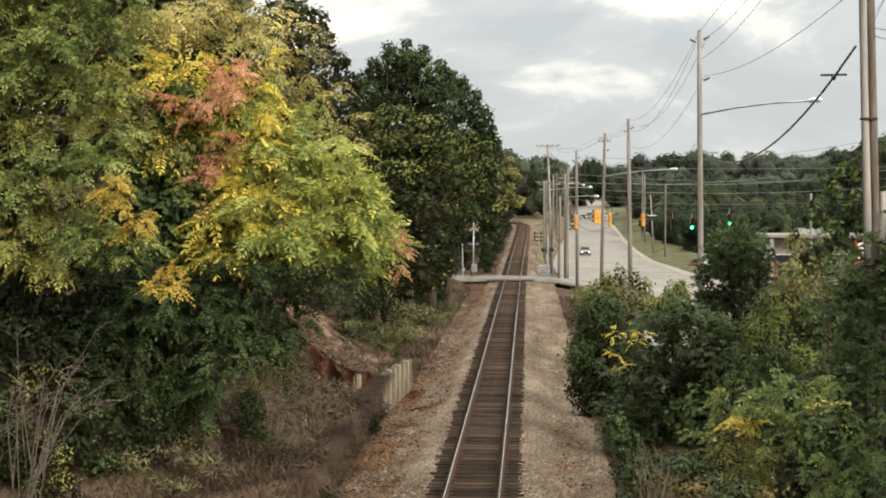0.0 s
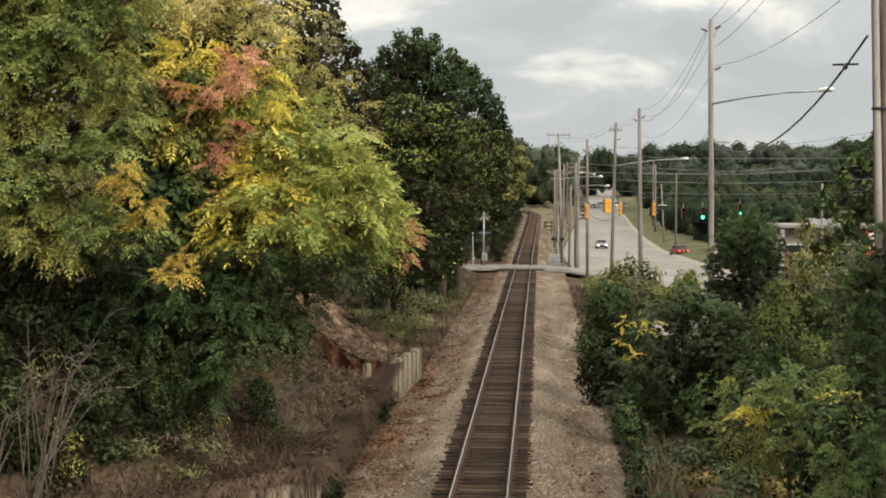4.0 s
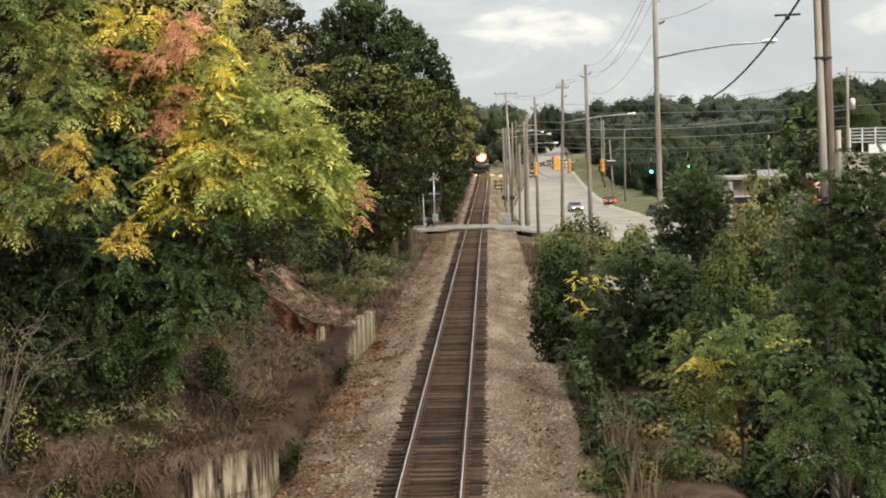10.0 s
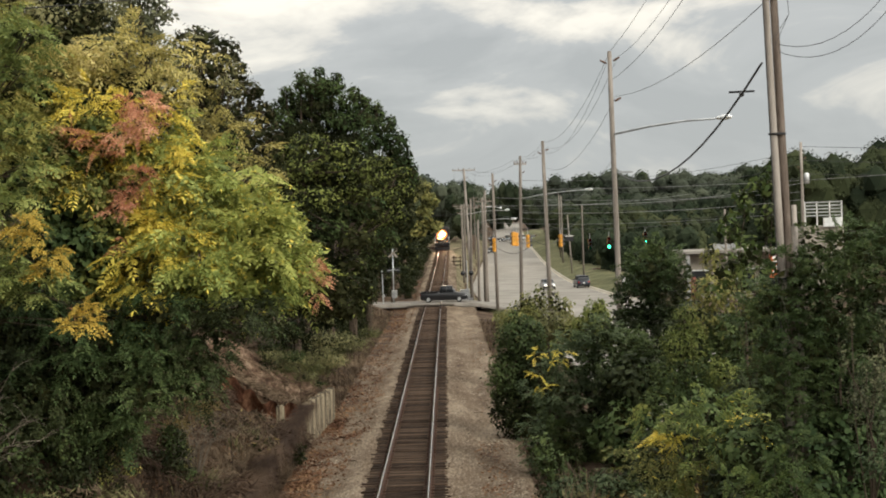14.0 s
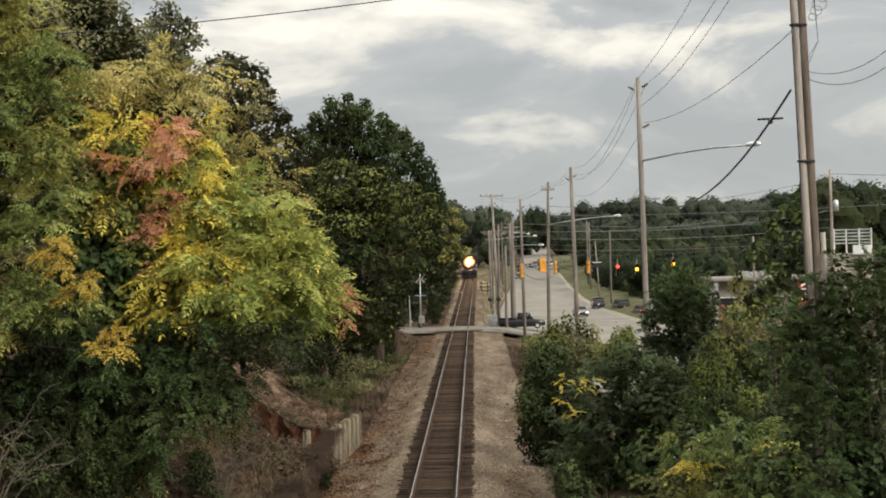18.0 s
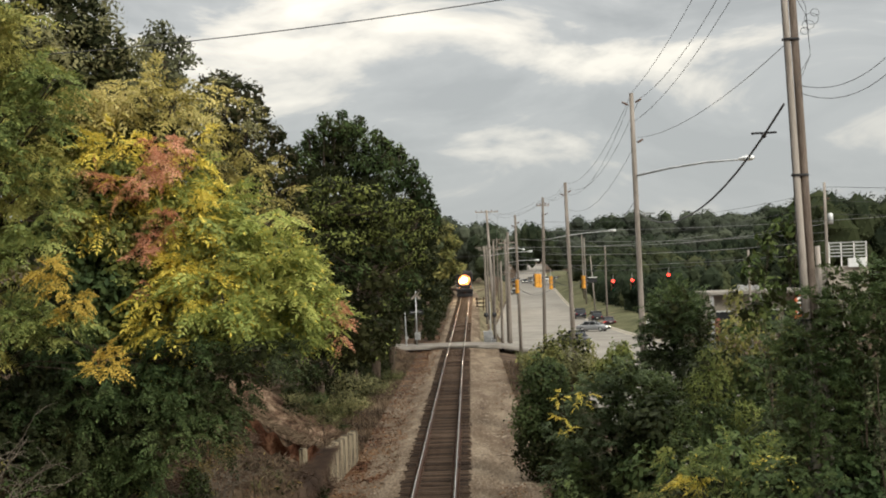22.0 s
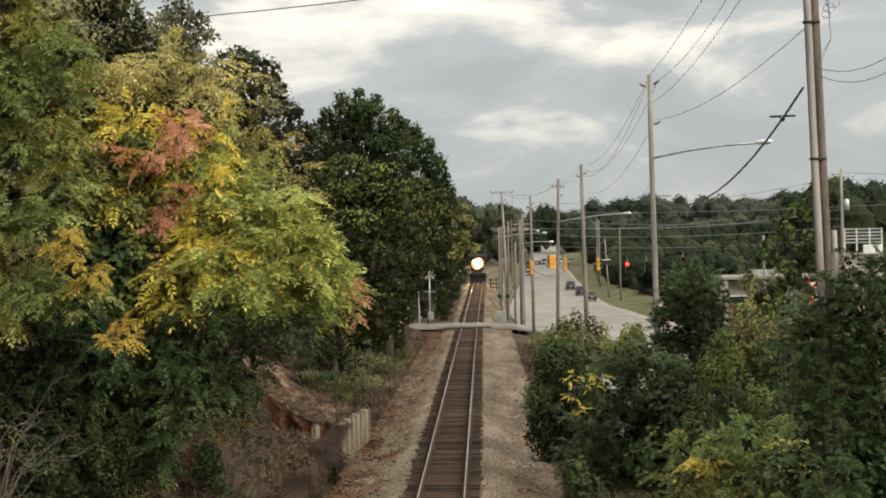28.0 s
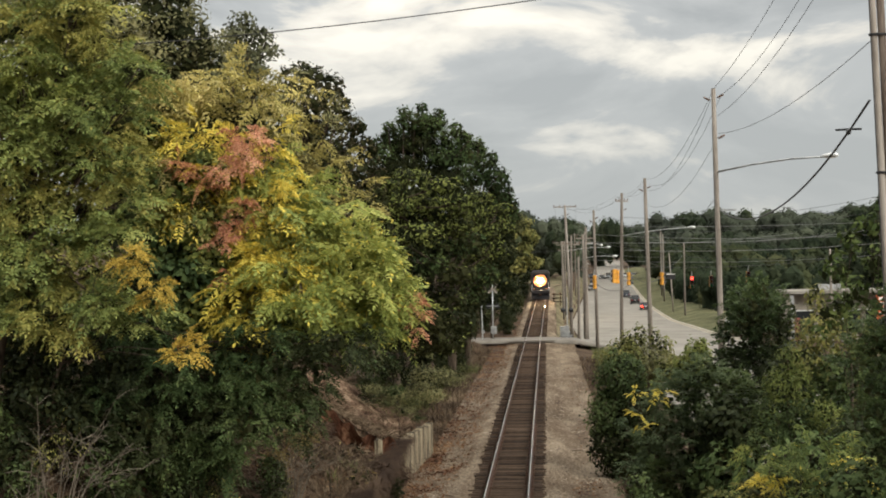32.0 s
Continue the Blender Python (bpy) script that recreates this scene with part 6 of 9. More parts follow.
plant("tall_shrub", 9.9, 33.3, lobes_from(9.9, 33.3, [(8.42, 33.3, 5.34, 0.63, 0.89, 0), (9.17, 33.2, 5.97, 0.76, 0.76, 1), (8.37, 32.5, 4.39, 0.63, 0.76, 0), (9.26, 33.1, 4.69, 0.76, 0.89, 1), (9.92, 32.6, 5.86, 0.76, 0.76, 0), (10.79, 32.6, 6.34, 0.76, 0.76, 0), (9.89, 33.1, 4.55, 0.76, 0.89, 1), (8.53, 32.7, 3.34, 0.57, 0.7, 1), (9.39, 33.2, 3.4, 0.76, 0.76, 0), (10.25, 33.0, 3.52, 0.76, 0.76, 1), (10.99, 32.8, 5.05, 0.76, 0.89, 0), (9.57, 33.0, 7.12, 0.53, 0.46, 2), (10.21, 32.6, 7.13, 0.61, 0.48, 2), (11.22, 33.4, 6.97, 0.63, 0.53, 2), (8.87, 32.8, 6.66, 0.43, 0.41, 2), (11.8, 33.0, 6.55, 0.63, 0.76, 0), (11.85, 33.2, 5.01, 0.63, 0.89, 1), (11.58, 32.9, 3.5, 0.63, 0.76, 1), (9.72, 32.8, 6.48, 0.63, 0.57, 0), (8.74, 32.9, 6.0, 0.51, 0.57, 0)]),
      ["leaf_holly", "leaf_deep", "leaf_holly"], 308, "spray", (0.2, 0, 2.5), 0.06, 900, "tall wall of dark green shrubs below the double pole", "shrub", "shrubs beside the track", clumps=0, leaf=0.2, pairs=4, slim=1.0, rise=0.7, droop=0.1, inner=0.18, fill=700, core=0.78, shell=0.5)
plant("sumac", 7.6, 37.1, lobes_from(7.6, 37.1, [(6.6, 37.0, 2.75, 0.78, 0.25, 0), (7.83, 37.0, 3.08, 0.71, 0.35, 0), (8.54, 37.0, 2.63, 0.64, 0.4, 0), (7.34, 36.8, 2.12, 0.99, 0.4, 0), (6.32, 36.7, 2.02, 0.71, 0.25, 2), (8.58, 36.9, 1.92, 0.57, 0.4, 1), (6.95, 36.6, 1.43, 0.99, 0.4, 1), (7.94, 36.6, 1.35, 0.71, 0.42, 1), (6.82, 36.6, 2.41, 0.23, 0.11, 3), (8.81, 36.5, 2.44, 0.23, 0.14, 3)]),
      ["leaf_green", "leaf_olive2", "leaf_olive2", "leaf_yellow"], 309, "spray", (0, 0, 1.8), 0.06, 150, "sumac with long feathered yellow green leaves", "shrub", "shrubs beside the track", clumps=0, leaf=0.36, pairs=7, slim=0.6, inner=0.1, fill=60, shell=0.3, droop=0.25)
plant("young_sumac", 8.7, 30.7, lobes_from(8.7, 30.7, [(7.33, 30.6, 1.98, 0.58, 0.37, 0), (7.9, 30.5, 2.34, 0.58, 0.47, 0), (8.54, 30.7, 1.87, 0.58, 0.47, 1), (7.76, 30.5, 1.46, 0.7, 0.35, 0), (7.43, 30.6, 1.32, 0.47, 0.29, 1), (9.48, 30.3, 1.02, 0.58, 0.35, 0), (8.5, 30.1, 1.22, 0.58, 0.41, 0), (9.08, 30.5, 1.3, 0.53, 0.41, 1), (8.46, 30.6, 2.85, 0.58, 0.47, 1), (10.31, 30.7, 0.93, 0.58, 0.47, 0), (10.83, 30.4, 1.21, 0.47, 0.58, 1)]),
      ["leaf_weed", "leaf_moss"], 310, "spray", (0, 0, 1.7), 0.06, 420, "young sumac with fresh green feathered leaves", "shrub", "shrubs beside the track", clumps=0, leaf=0.24, pairs=5, slim=0.8, inner=0.12, fill=300, shell=0.5, droop=0.3)
plant("arching_shrub", 10.1, 30.9, lobes_from(10.1, 30.9, [(10.19, 30.6, 4.42, 0.42, 0.82, 0), (10.36, 30.6, 3.47, 0.47, 0.71, 1), (10.52, 30.8, 5.35, 0.31, 0.47, 0), (9.83, 30.6, 3.96, 0.38, 0.71, 0), (9.43, 30.4, 4.82, 0.16, 0.47, 0), (9.7, 30.7, 5.5, 0.12, 0.35, 0), (10.02, 30.5, 2.66, 0.47, 0.47, 1), (10.9, 30.5, 4.53, 0.35, 0.94, 0)]),
      ["leaf_grey", "leaf_greygreen"], 311, "clump", (0, 0, 3.3), 0.06, 4200, "shrub of arching twigs with small grey green leaves", "shrub", "shrubs beside the track", clumps=0, leaf=0.075, width=0.5, inner=0.1, fill=200, core=0.5, shell=0.2, up=0.8)
plant("dry_shrub", 5.7, 40.3, lobes_from(5.7, 40.3, [(4.64, 39.8, 0.09, 0.69, 0.58, 0), (5.58, 39.9, -0.12, 0.85, 0.58, 2), (6.67, 39.9, 0.01, 0.92, 0.62, 1), (7.73, 39.8, -0.14, 0.77, 0.74, 2), (5.91, 40.3, -0.93, 1.08, 0.62, 0), (7.45, 40.1, -1.14, 0.92, 0.62, 1), (4.95, 40.0, -0.89, 0.69, 0.46, 0), (4.36, 40.1, 0.43, 0.62, 0.46, 1), (4.01, 39.7, -0.26, 0.46, 0.46, 1), (5.48, 40.3, 0.52, 0.62, 0.46, 1)]),
      ["leaf_dull", "leaf_greygreen", "leaf_brown"], 312, "clump", (0, 0, 0.3), 0.06, 2600, "tangle of dry brown stems and dead leaves", "shrub", "shrubs beside the track", clumps=0, leaf=0.15, width=0.35, inner=0.16, fill=700, core=0.75, shell=0.5, up=0.4)
plant("shaded_shrub", 10.2, 40.8, lobes_from(10.2, 40.8, [(8.55, 40.1, -0.94, 0.93, 0.78, 0), (10.21, 40.6, -1.56, 1.09, 0.62, 1), (11.9, 40.9, 0.24, 0.93, 0.93, 0), (13.25, 40.6, 0.26, 0.93, 1.25, 1), (8.73, 41.0, -0.18, 0.78, 0.62, 1), (10.4, 40.6, 1.3, 0.78, 0.78, 1), (14.3, 40.9, 0.5, 0.78, 1.25, 0), (11.52, 40.1, -1.17, 0.93, 0.78, 0), (7.07, 40.4, 1.09, 0.93, 0.93, 1), (8.51, 40.5, 1.51, 0.93, 0.93, 1), (9.73, 40.4, 0.39, 0.78, 0.78, 0), (9.53, 40.8, 2.56, 0.78, 0.93, 1), (8.38, 40.6, 2.3, 0.78, 0.78, 0)]),
      ["leaf_deep", "leaf_dark"], 313, "clump", (0, 0, 1.5), 0.06, 1500, "shaded dark green shrub behind the sumac", "shrub", "shrubs beside the track", clumps=0, leaf=0.17, width=0.6, inner=0.22, fill=700, core=0.75, shell=0.72, up=0.2)
plant("shaded_thicket", 12.1, 47.3, lobes_from(12.1, 47.3, [(9.28, 47.7, 4.04, 1.12, 0.94, 1), (10.79, 47.1, 4.0, 1.12, 0.94, 1), (11.68, 46.6, 3.66, 1.12, 0.94, 1), (13.77, 47.5, 3.64, 1.12, 0.94, 0), (15.03, 47.7, 3.93, 1.12, 0.94, 1), (17.14, 47.5, 3.81, 1.12, 0.94, 1), (7.24, 47.4, 2.51, 1.12, 0.94, 1), (8.99, 46.6, 2.39, 1.12, 0.94, 0), (10.51, 47.7, 2.43, 1.12, 0.94, 0), (11.53, 46.6, 2.36, 1.12, 0.94, 1), (13.55, 47.4, 2.29, 1.12, 0.94, 1), (14.59, 46.6, 2.32, 1.12, 0.94, 0), (16.7, 46.4, 2.09, 1.12, 0.94, 1), (6.95, 46.8, 1.07, 1.12, 0.94, 0), (8.91, 47.5, 0.64, 1.12, 0.94, 0), (10.08, 46.6, 0.43, 1.12, 0.94, 0), (11.97, 46.3, 0.88, 1.12, 0.94, 1), (13.24, 47.2, 0.91, 1.12, 0.94, 1), (14.77, 47.1, 0.4, 1.12, 0.94, 0), (16.76, 47.1, 0.31, 1.12, 0.94, 1), (7.39, 47.3, -0.8, 1.12, 0.94, 1), (8.79, 47.3, -1.01, 1.12, 0.94, 0), (10.46, 46.9, -1.0, 1.12, 0.94, 1), (12.19, 46.7, -0.73, 1.12, 0.94, 1), (13.76, 47.1, -0.99, 1.12, 0.94, 1), (15.22, 47.0, -1.15, 1.12, 0.94, 0), (16.5, 47.6, -0.96, 1.12, 0.94, 1)]),
      ["leaf_deep", "leaf_dark"], 314, "clump", (0, 0, 2.4), 0.06, 900, "shaded thicket of dark green shrubs beside the road", "shrub", "shrubs beside the track", clumps=0, leaf=0.22, width=0.6, inner=0.26, fill=500, core=0.8, shell=0.72, up=0.1)
plant("shaded_thicket", 9.9, 33.7, lobes_from(9.9, 33.7, [(8.17, 33.5, 2.49, 0.9, 0.77, 0), (9.43, 33.1, 2.66, 0.9, 0.77, 0), (10.31, 33.0, 2.76, 0.9, 0.77, 0), (11.72, 33.2, 2.2, 0.9, 0.77, 0), (8.0, 34.0, 1.4, 0.9, 0.77, 1), (9.24, 33.3, 1.49, 0.9, 0.77, 0), (10.43, 32.9, 1.22, 0.9, 0.77, 0), (12.05, 34.0, 0.99, 0.9, 0.77, 1), (7.85, 33.7, -0.13, 0.9, 0.77, 1), (9.36, 34.0, 0.12, 0.9, 0.77, 0), (10.4, 33.3, 0.18, 0.9, 0.77, 0), (11.7, 33.5, 0.04, 0.9, 0.77, 0), (7.85, 32.9, -1.03, 0.9, 0.77, 1), (9.04, 33.6, -1.11, 0.9, 0.77, 1), (10.53, 33.0, -1.01, 0.9, 0.77, 0), (11.67, 33.8, -1.4, 0.9, 0.77, 1)]),
      ["leaf_deep", "leaf_dark"], 315, "clump", (0, 0, 1.7), 0.06, 1100, "shaded dark undergrowth below the tall shrubs", "shrub", "shrubs beside the track", clumps=0, leaf=0.18, width=0.6, inner=0.24, fill=600, core=0.8, shell=0.72, up=0.1)
plant("dry_shrub", 5.5, 35.5, lobes_from(5.5, 35.5, [(3.77, 35.5, -0.25, 0.54, 0.43, 0), (4.4, 35.4, 0.18, 0.61, 0.49, 1), (5.15, 35.4, -0.09, 0.68, 0.49, 2), (5.83, 34.8, 0.28, 0.68, 0.54, 1), (6.65, 34.9, -0.04, 0.74, 0.54, 0), (7.49, 35.4, -0.32, 0.68, 0.54, 1), (4.22, 35.2, -0.59, 0.68, 0.49, 1), (5.42, 34.9, -0.62, 0.81, 0.49, 0), (6.76, 35.7, -0.99, 0.81, 0.49, 1)]),
      ["leaf_dull", "leaf_moss", "leaf_brown"], 316, "clump", (0, 0, 0.2), 0.06, 2600, "low tangle of brown and green stems beside the ballast", "shrub", "shrubs beside the track", clumps=0, leaf=0.14, width=0.35, inner=0.16, fill=700, core=0.75, shell=0.5, up=0.5)
plant("low_shrub", 5.0, 43.3, lobes_from(5.0, 43.3, [(4.09, 42.8, 0.79, 0.56, 0.5, 0), (4.27, 43.3, -0.06, 0.63, 0.5, 1), (4.97, 43.6, -0.05, 0.74, 0.56, 0), (5.93, 43.1, 0.01, 0.83, 0.56, 1), (6.88, 42.6, 0.07, 0.83, 0.6, 0), (3.88, 43.2, 1.22, 0.43, 0.5, 0)]),
      ["leaf_moss", "leaf_dark"], 317, "clump", (0, 0, 0.7), 0.06, 2000, "low dark green shrub at the edge of the ballast", "shrub", "shrubs beside the track", clumps=0, leaf=0.13, width=0.5, inner=0.18, fill=600, core=0.75, shell=0.6, up=0.3)
plant("yellow_shrub", 4.6, 49.5, lobes_from(4.6, 49.5, [(4.15, 48.0, 3.5, 0.24, 0.08, 0), (4.75, 47.8, 3.3, 0.22, 0.12, 0), (4.05, 47.8, 2.85, 0.25, 0.06, 0), (4.2, 47.7, 2.5, 0.2, 0.06, 0), (4.95, 48.0, 3.6, 0.18, 0.08, 0)]),
      ["leaf_yellow"], 51, "spray", (0, 0, 2.4), 0.03, 150, "shrub with pale yellow leaf sprays", "shrub", clumps=0, inner=0.08, fill=0, leaf=0.17, leaves=3, pairs=6, slim=0.7, shell=0.2)
plant("sapling", 9.6, 41.0, lobes_from(9.6, 41.0, [(9.7, 41, 8.2, 0.4, 0.6, 0), (10.2, 41, 8.6, 0.35, 0.5, 0), (10.5, 41, 9.2, 0.25, 0.4, 0), (9.2, 41, 7.4, 0.5, 0.6, 0), (10.4, 41, 7.6, 0.5, 0.6, 0), (9.9, 41, 6.8, 0.7, 0.6, 0), (9.2, 41, 6.2, 0.6, 0.6, 0), (10.5, 41, 6.4, 0.5, 0.5, 0)]),
      ["leaf_weed"], 54, "clump", (0, 0, 6.0), 0.04, 130, "thin sapling with sparse light green leaves", "sapling", leaf=0.2, width=0.5)


for x, y, w in ((-4.35, 36.9, 0.5), (-4.3, 38.2, 0.42), (-4.35, 52, 0.3), (-5.6, 34.6, 0.28), (-7.2, 33.0, 0.35)):
    plant("ivy", x, y, [(0.15, -0.1, 0.55, w, 0.5, 0), (0.1, 0.2, 0.15, w * 0.9, 0.4, 0), (0, 0, 1.0, w * 0.9, 0.25, 0)], ["leaf_shade"], 57, "clump", (0, 0, 0.7), 0.02, 2400, "dark green ivy hanging over the concrete wall", "climber", clumps=0, z=-0.5, leaf=0.13, width=0.7)

# ---- bare twigs, grass, litter, far woods ----
def twig_bush(x, y, seed, size=1.0, crown=None):
    """Bare twigs that spread from the ground, or long stems that arch towards a crown point."""
    q = random.Random(seed)
    z = float(ground_z(x, y))
    ob = empty("bare_bush", x, y, z, label="leafless grey bush of arching twigs on the bank", category="shrub")
    bm = bmesh.new()
    for k in range(16):
        a = q.uniform(0, 6.28)
        reach, h = size * q.uniform(0.7, 1.6), size * q.uniform(0.9, 2.2)
        foot = Vector((0, 0, -0.1))
        end = Vector((reach * math.cos(a), reach * math.sin(a), h))
        mid = Vector((end.x * 0.35, end.y * 0.35, h * 0.75))
        if crown:
            foot = Vector((q.uniform(-0.4, 0.4), q.uniform(-0.3, 0.3), -0.1))
            end = Vector(crown) - Vector((x, y, z)) + Vector((q.gauss(0.1, 0.75), q.gauss(0, 0.4), q.gauss(0, 0.5)))
            mid = foot.lerp(end, 0.6) + Vector((-0.15, 0, q.uniform(0.35, 0.8)))
        low = foot.lerp(mid, 0.5) + Vector((0, 0, 0.05))
        add_tube(bm, [foot, low, mid, end], [0.017, 0.014, 0.011, 0.004], 4)
        for j in range(6):
            p = mid.lerp(end, q.uniform(0, 0.9))
            e2 = p + Vector((q.uniform(-0.5, 0.5), q.uniform(-0.5, 0.5), q.uniform(-0.25, 0.45))) * size
            add_tube(bm, [p, p.lerp(e2, 0.5) + Vector((0, 0, 0.05)), e2], [0.008, 0.006, 0.003], 3)
    part("branch_mass", bm, M["twig"], ob)


twig_bush(-9.9, 31.6, 8, 1.2, (-8.75, 31.0, 4.3))
for x, y, s, size in ((-10.7, 31.3, 1, 1.0), (-8.9, 31.0, 3, 0.8), (-5.6, 39.0, 4, 0.9)):
    twig_bush(x, y, s, size)


def blades(name, x, y, h, w, material, seed, lean=0.5, **tags):
    """Grass: bent blades of two pieces."""
    r = np.random.RandomState(seed)
    n = len(x)
    c = np.c_[x, y, ground_z(x, y)]
    a = r.rand(n) * 6.28
    d = np.c_[np.cos(a), np.sin(a), 0 * a]
    s = np.c_[-np.sin(a), np.cos(a), 0 * a]
    up = np.array([0, 0, 1.0])
    le = (lean * (0.3 + r.rand(n)))[:, None]
    H, W = h[:, None], w[:, None]
    m = c + up * H * 0.6 + d * le * H * 0.35
    t = c + up * H * 0.9 + d * le * H
    v = np.stack([c - s * W, c + s * W, m + s * W * 0.8, m - s * W * 0.8, t], 1).reshape(-1, 3)
    k = 5 * np.arange(n)
    f = np.concatenate([np.c_[k, k + 1, k + 2, k + 3], np.c_[k + 3, k + 2, k + 4, k + 4]])
    me_f4, me_f3 = np.c_[k, k + 1, k + 2, k + 3], np.c_[k + 3, k + 2, k + 4]
    tri = np.concatenate([me_f4[:, [0, 1, 2]], me_f4[:, [0, 2, 3]], me_f3])
    return tagged(arrays(name, v, tri, material), kind="stuff", **tags)


r = np.random.RandomState(8)
n = 48000
gx, gy = -4.45 - 9.8 * r.rand(n) ** 1.3, 26 + 40 * r.rand(n) ** 1.25
keep = ((gy < 56.4) | (gx < -8.4) | (r.rand(n) < 0.2)) & (bumps(gx, gy, 0.8, 4.0) + r.normal(size=n) * 0.4 > -0.35) & (-gx > np.interp(gy, [20, 30, 31.8, 33.6, 35.6, 56, 66], [12.5, 9.6, 8.7, 6.3, 4.45, 4.4, 4.1]))
gx, gy = gx[keep], gy[keep]
# a fringe that hangs over the walls
fy = np.r_[31.8 + 5 * r.rand(4500), 36 + 20.5 * r.rand(4600)]
fx = -np.interp(fy, [31.8, 33.6, 35.6, 56, 66], [8.4, 6.0, 4.3, 4.35, 4.15]) - 0.45 * r.rand(len(fy))
gx, gy = np.r_[gx, fx], np.r_[gy, fy]
blades("dry_grass", gx, gy, 0.22 + 0.4 * r.rand(len(gx)) ** 2, 0.007 + 0.008 * r.rand(len(gx)), M["straw"], 81, 1.5, label="matted dry brown grass on the bank", category="grass")
n = 9000
gx, gy = -4.0 - 4.5 * r.rand(n) ** 1.5, 66 + 74 * r.rand(n)
blades("dry_grass", gx, gy, 0.25 + 0.4 * r.rand(n), 0.014 + 0.01 * r.rand(n), M["straw"], 82, 0.9, label="thin dry grass along the foot of the trees", category="grass")
n = 6000
gx, gy = 3.9 + 1.5 * r.rand(n) ** 1.2, 26 + 100 * r.rand(n) ** 1.3
blades("dry_grass", gx, gy, 0.12 + 0.4 * r.rand(n) ** 2, 0.010 + 0.01 * r.rand(n), M["straw"], 83, 0.6, label="tall dry grass beside the ballast", category="grass")
n = 7000
gx, gy = 5.2 + 3.4 * r.rand(n), 95 + 32 * r.rand(n)
blades("tall_weeds", gx, gy, 0.5 + 1.1 * r.rand(n), 0.016 + 0.014 * r.rand(n), M["weed"], 84, 0.5, label="tall green and straw coloured weeds by the road", category="weeds")


n = 4500
gx, gy = -4.8 - 4.5 * r.rand(n), 33 + 20 * r.rand(n)
keep = (bumps(gx, gy, 0.9, 7.0) > 0.35) & (-gx > np.interp(gy, [31.8, 33.6, 35.6, 56], [8.7, 6.3, 4.45, 4.4]))
gx, gy = gx[keep], gy[keep]
blades("bank_weeds", gx, gy, 0.25 + 0.35 * r.rand(len(gx)), 0.014 + 0.012 * r.rand(len(gx)), M["weed"], 85, 0.9, label="low green weeds in the dry grass of the bank", category="weeds")


def drape(n, px, py, top, seed):
    """Matted grass that hangs over an edge: blades that bend outwards and down."""
    r = np.random.RandomState(seed)
    t = r.rand(n) * (len(px) - 1)
    k = np.arange(len(px))
    x, y, z = np.interp(t, k, px), np.interp(t, k, py), np.interp(t, k, top)
    dx, dy = np.interp(t, k[:-1] + 0.5, np.diff(px)), np.interp(t, k[:-1] + 0.5, np.diff(py))
    out = unit(np.c_[dy, -dx, 0 * dx])
    along = unit(np.c_[dx, dy, 0 * dx])
    back = (0.55 * r.rand(n) ** 1.5)[:, None]
    tuft = 0.55 + 0.45 * np.sin(t * 9.0 + seed) * np.sin(t * 23.0)
    c = np.c_[x, y, z + 0.10 * r.rand(n)] - out * (back - 0.12)
    reach = (0.16 + 0.22 * r.rand(n))[:, None]
    fall = ((0.15 + 0.65 * r.rand(n) ** 1.4) * (0.45 + tuft))[:, None]
    side = along * (0.5 * r.normal(size=n))[:, None]
    m = c + out * reach + side * 0.5 + [0, 0, 0.08]
    e = m + out * 0.12 + side - np.array([0, 0, 1.0]) * fall
    w = along * (0.008 + 0.010 * r.rand(n))[:, None]
    v = np.stack([c - w, c + w, m + w, m - w, e], 1).reshape(-1, 3)
    k = 5 * np.arange(n)
    tri = np.concatenate([np.c_[k, k + 1, k + 2], np.c_[k, k + 2, k + 3], np.c_[k + 3, k + 2, k + 4]])
    return tagged(arrays("hanging_grass", v, tri, M["dead_mat"]), "matted brown grass hanging over the wall", "grass", kind="stuff")


drape(2000, [-8.7, -6.4, -4.42, -4.42, -4.42], [31.9, 33.45, 35.45, 36.1, 36.7], [0.55, 0.82, 0.98, 0.95, 0.9], 4)
drape(3600, [-4.40, -4.36, -4.40, -4.36, -4.40, -4.34], [36.6, 41, 45, 49, 53, 56.6], [0.85, 0.8, 1.0, 0.9, 0.95, 1.0], 5)


def tussocks(seed, spots, label, key="dead_mat"):
    """Matted tufts of fallen grass, heaped over one another."""
    q = np.random.RandomState(seed)
    lobes = [(x, y, float(ground_z(x - 0.25, y)) + 0.05, rr, rr * 0.55, 0) for x, y, rr in spots]
    c, w, num = lobe_points(lobes, 900, q, 0.7)
    lay = unit(np.c_[0.8 + 0 * num, 0.5 * np.sin(num * 2.4), -0.35 + 0 * num] + 0.45 * q.normal(size=c.shape))
    d = unit(lay - w * np.sum(lay * w, 1, keepdims=True) * 0.9)
    s = unit(np.cross(d, w + 0.3 * q.normal(size=c.shape)))
    L = 0.22 + 0.3 * q.rand(len(c))
    v, f = leaf_quads(c, d, s, L, 0.022 + 0.03 * q.rand(len(c)))
    return tagged(arrays("matted_grass", v, f, M[key]), label, "grass", kind="stuff")


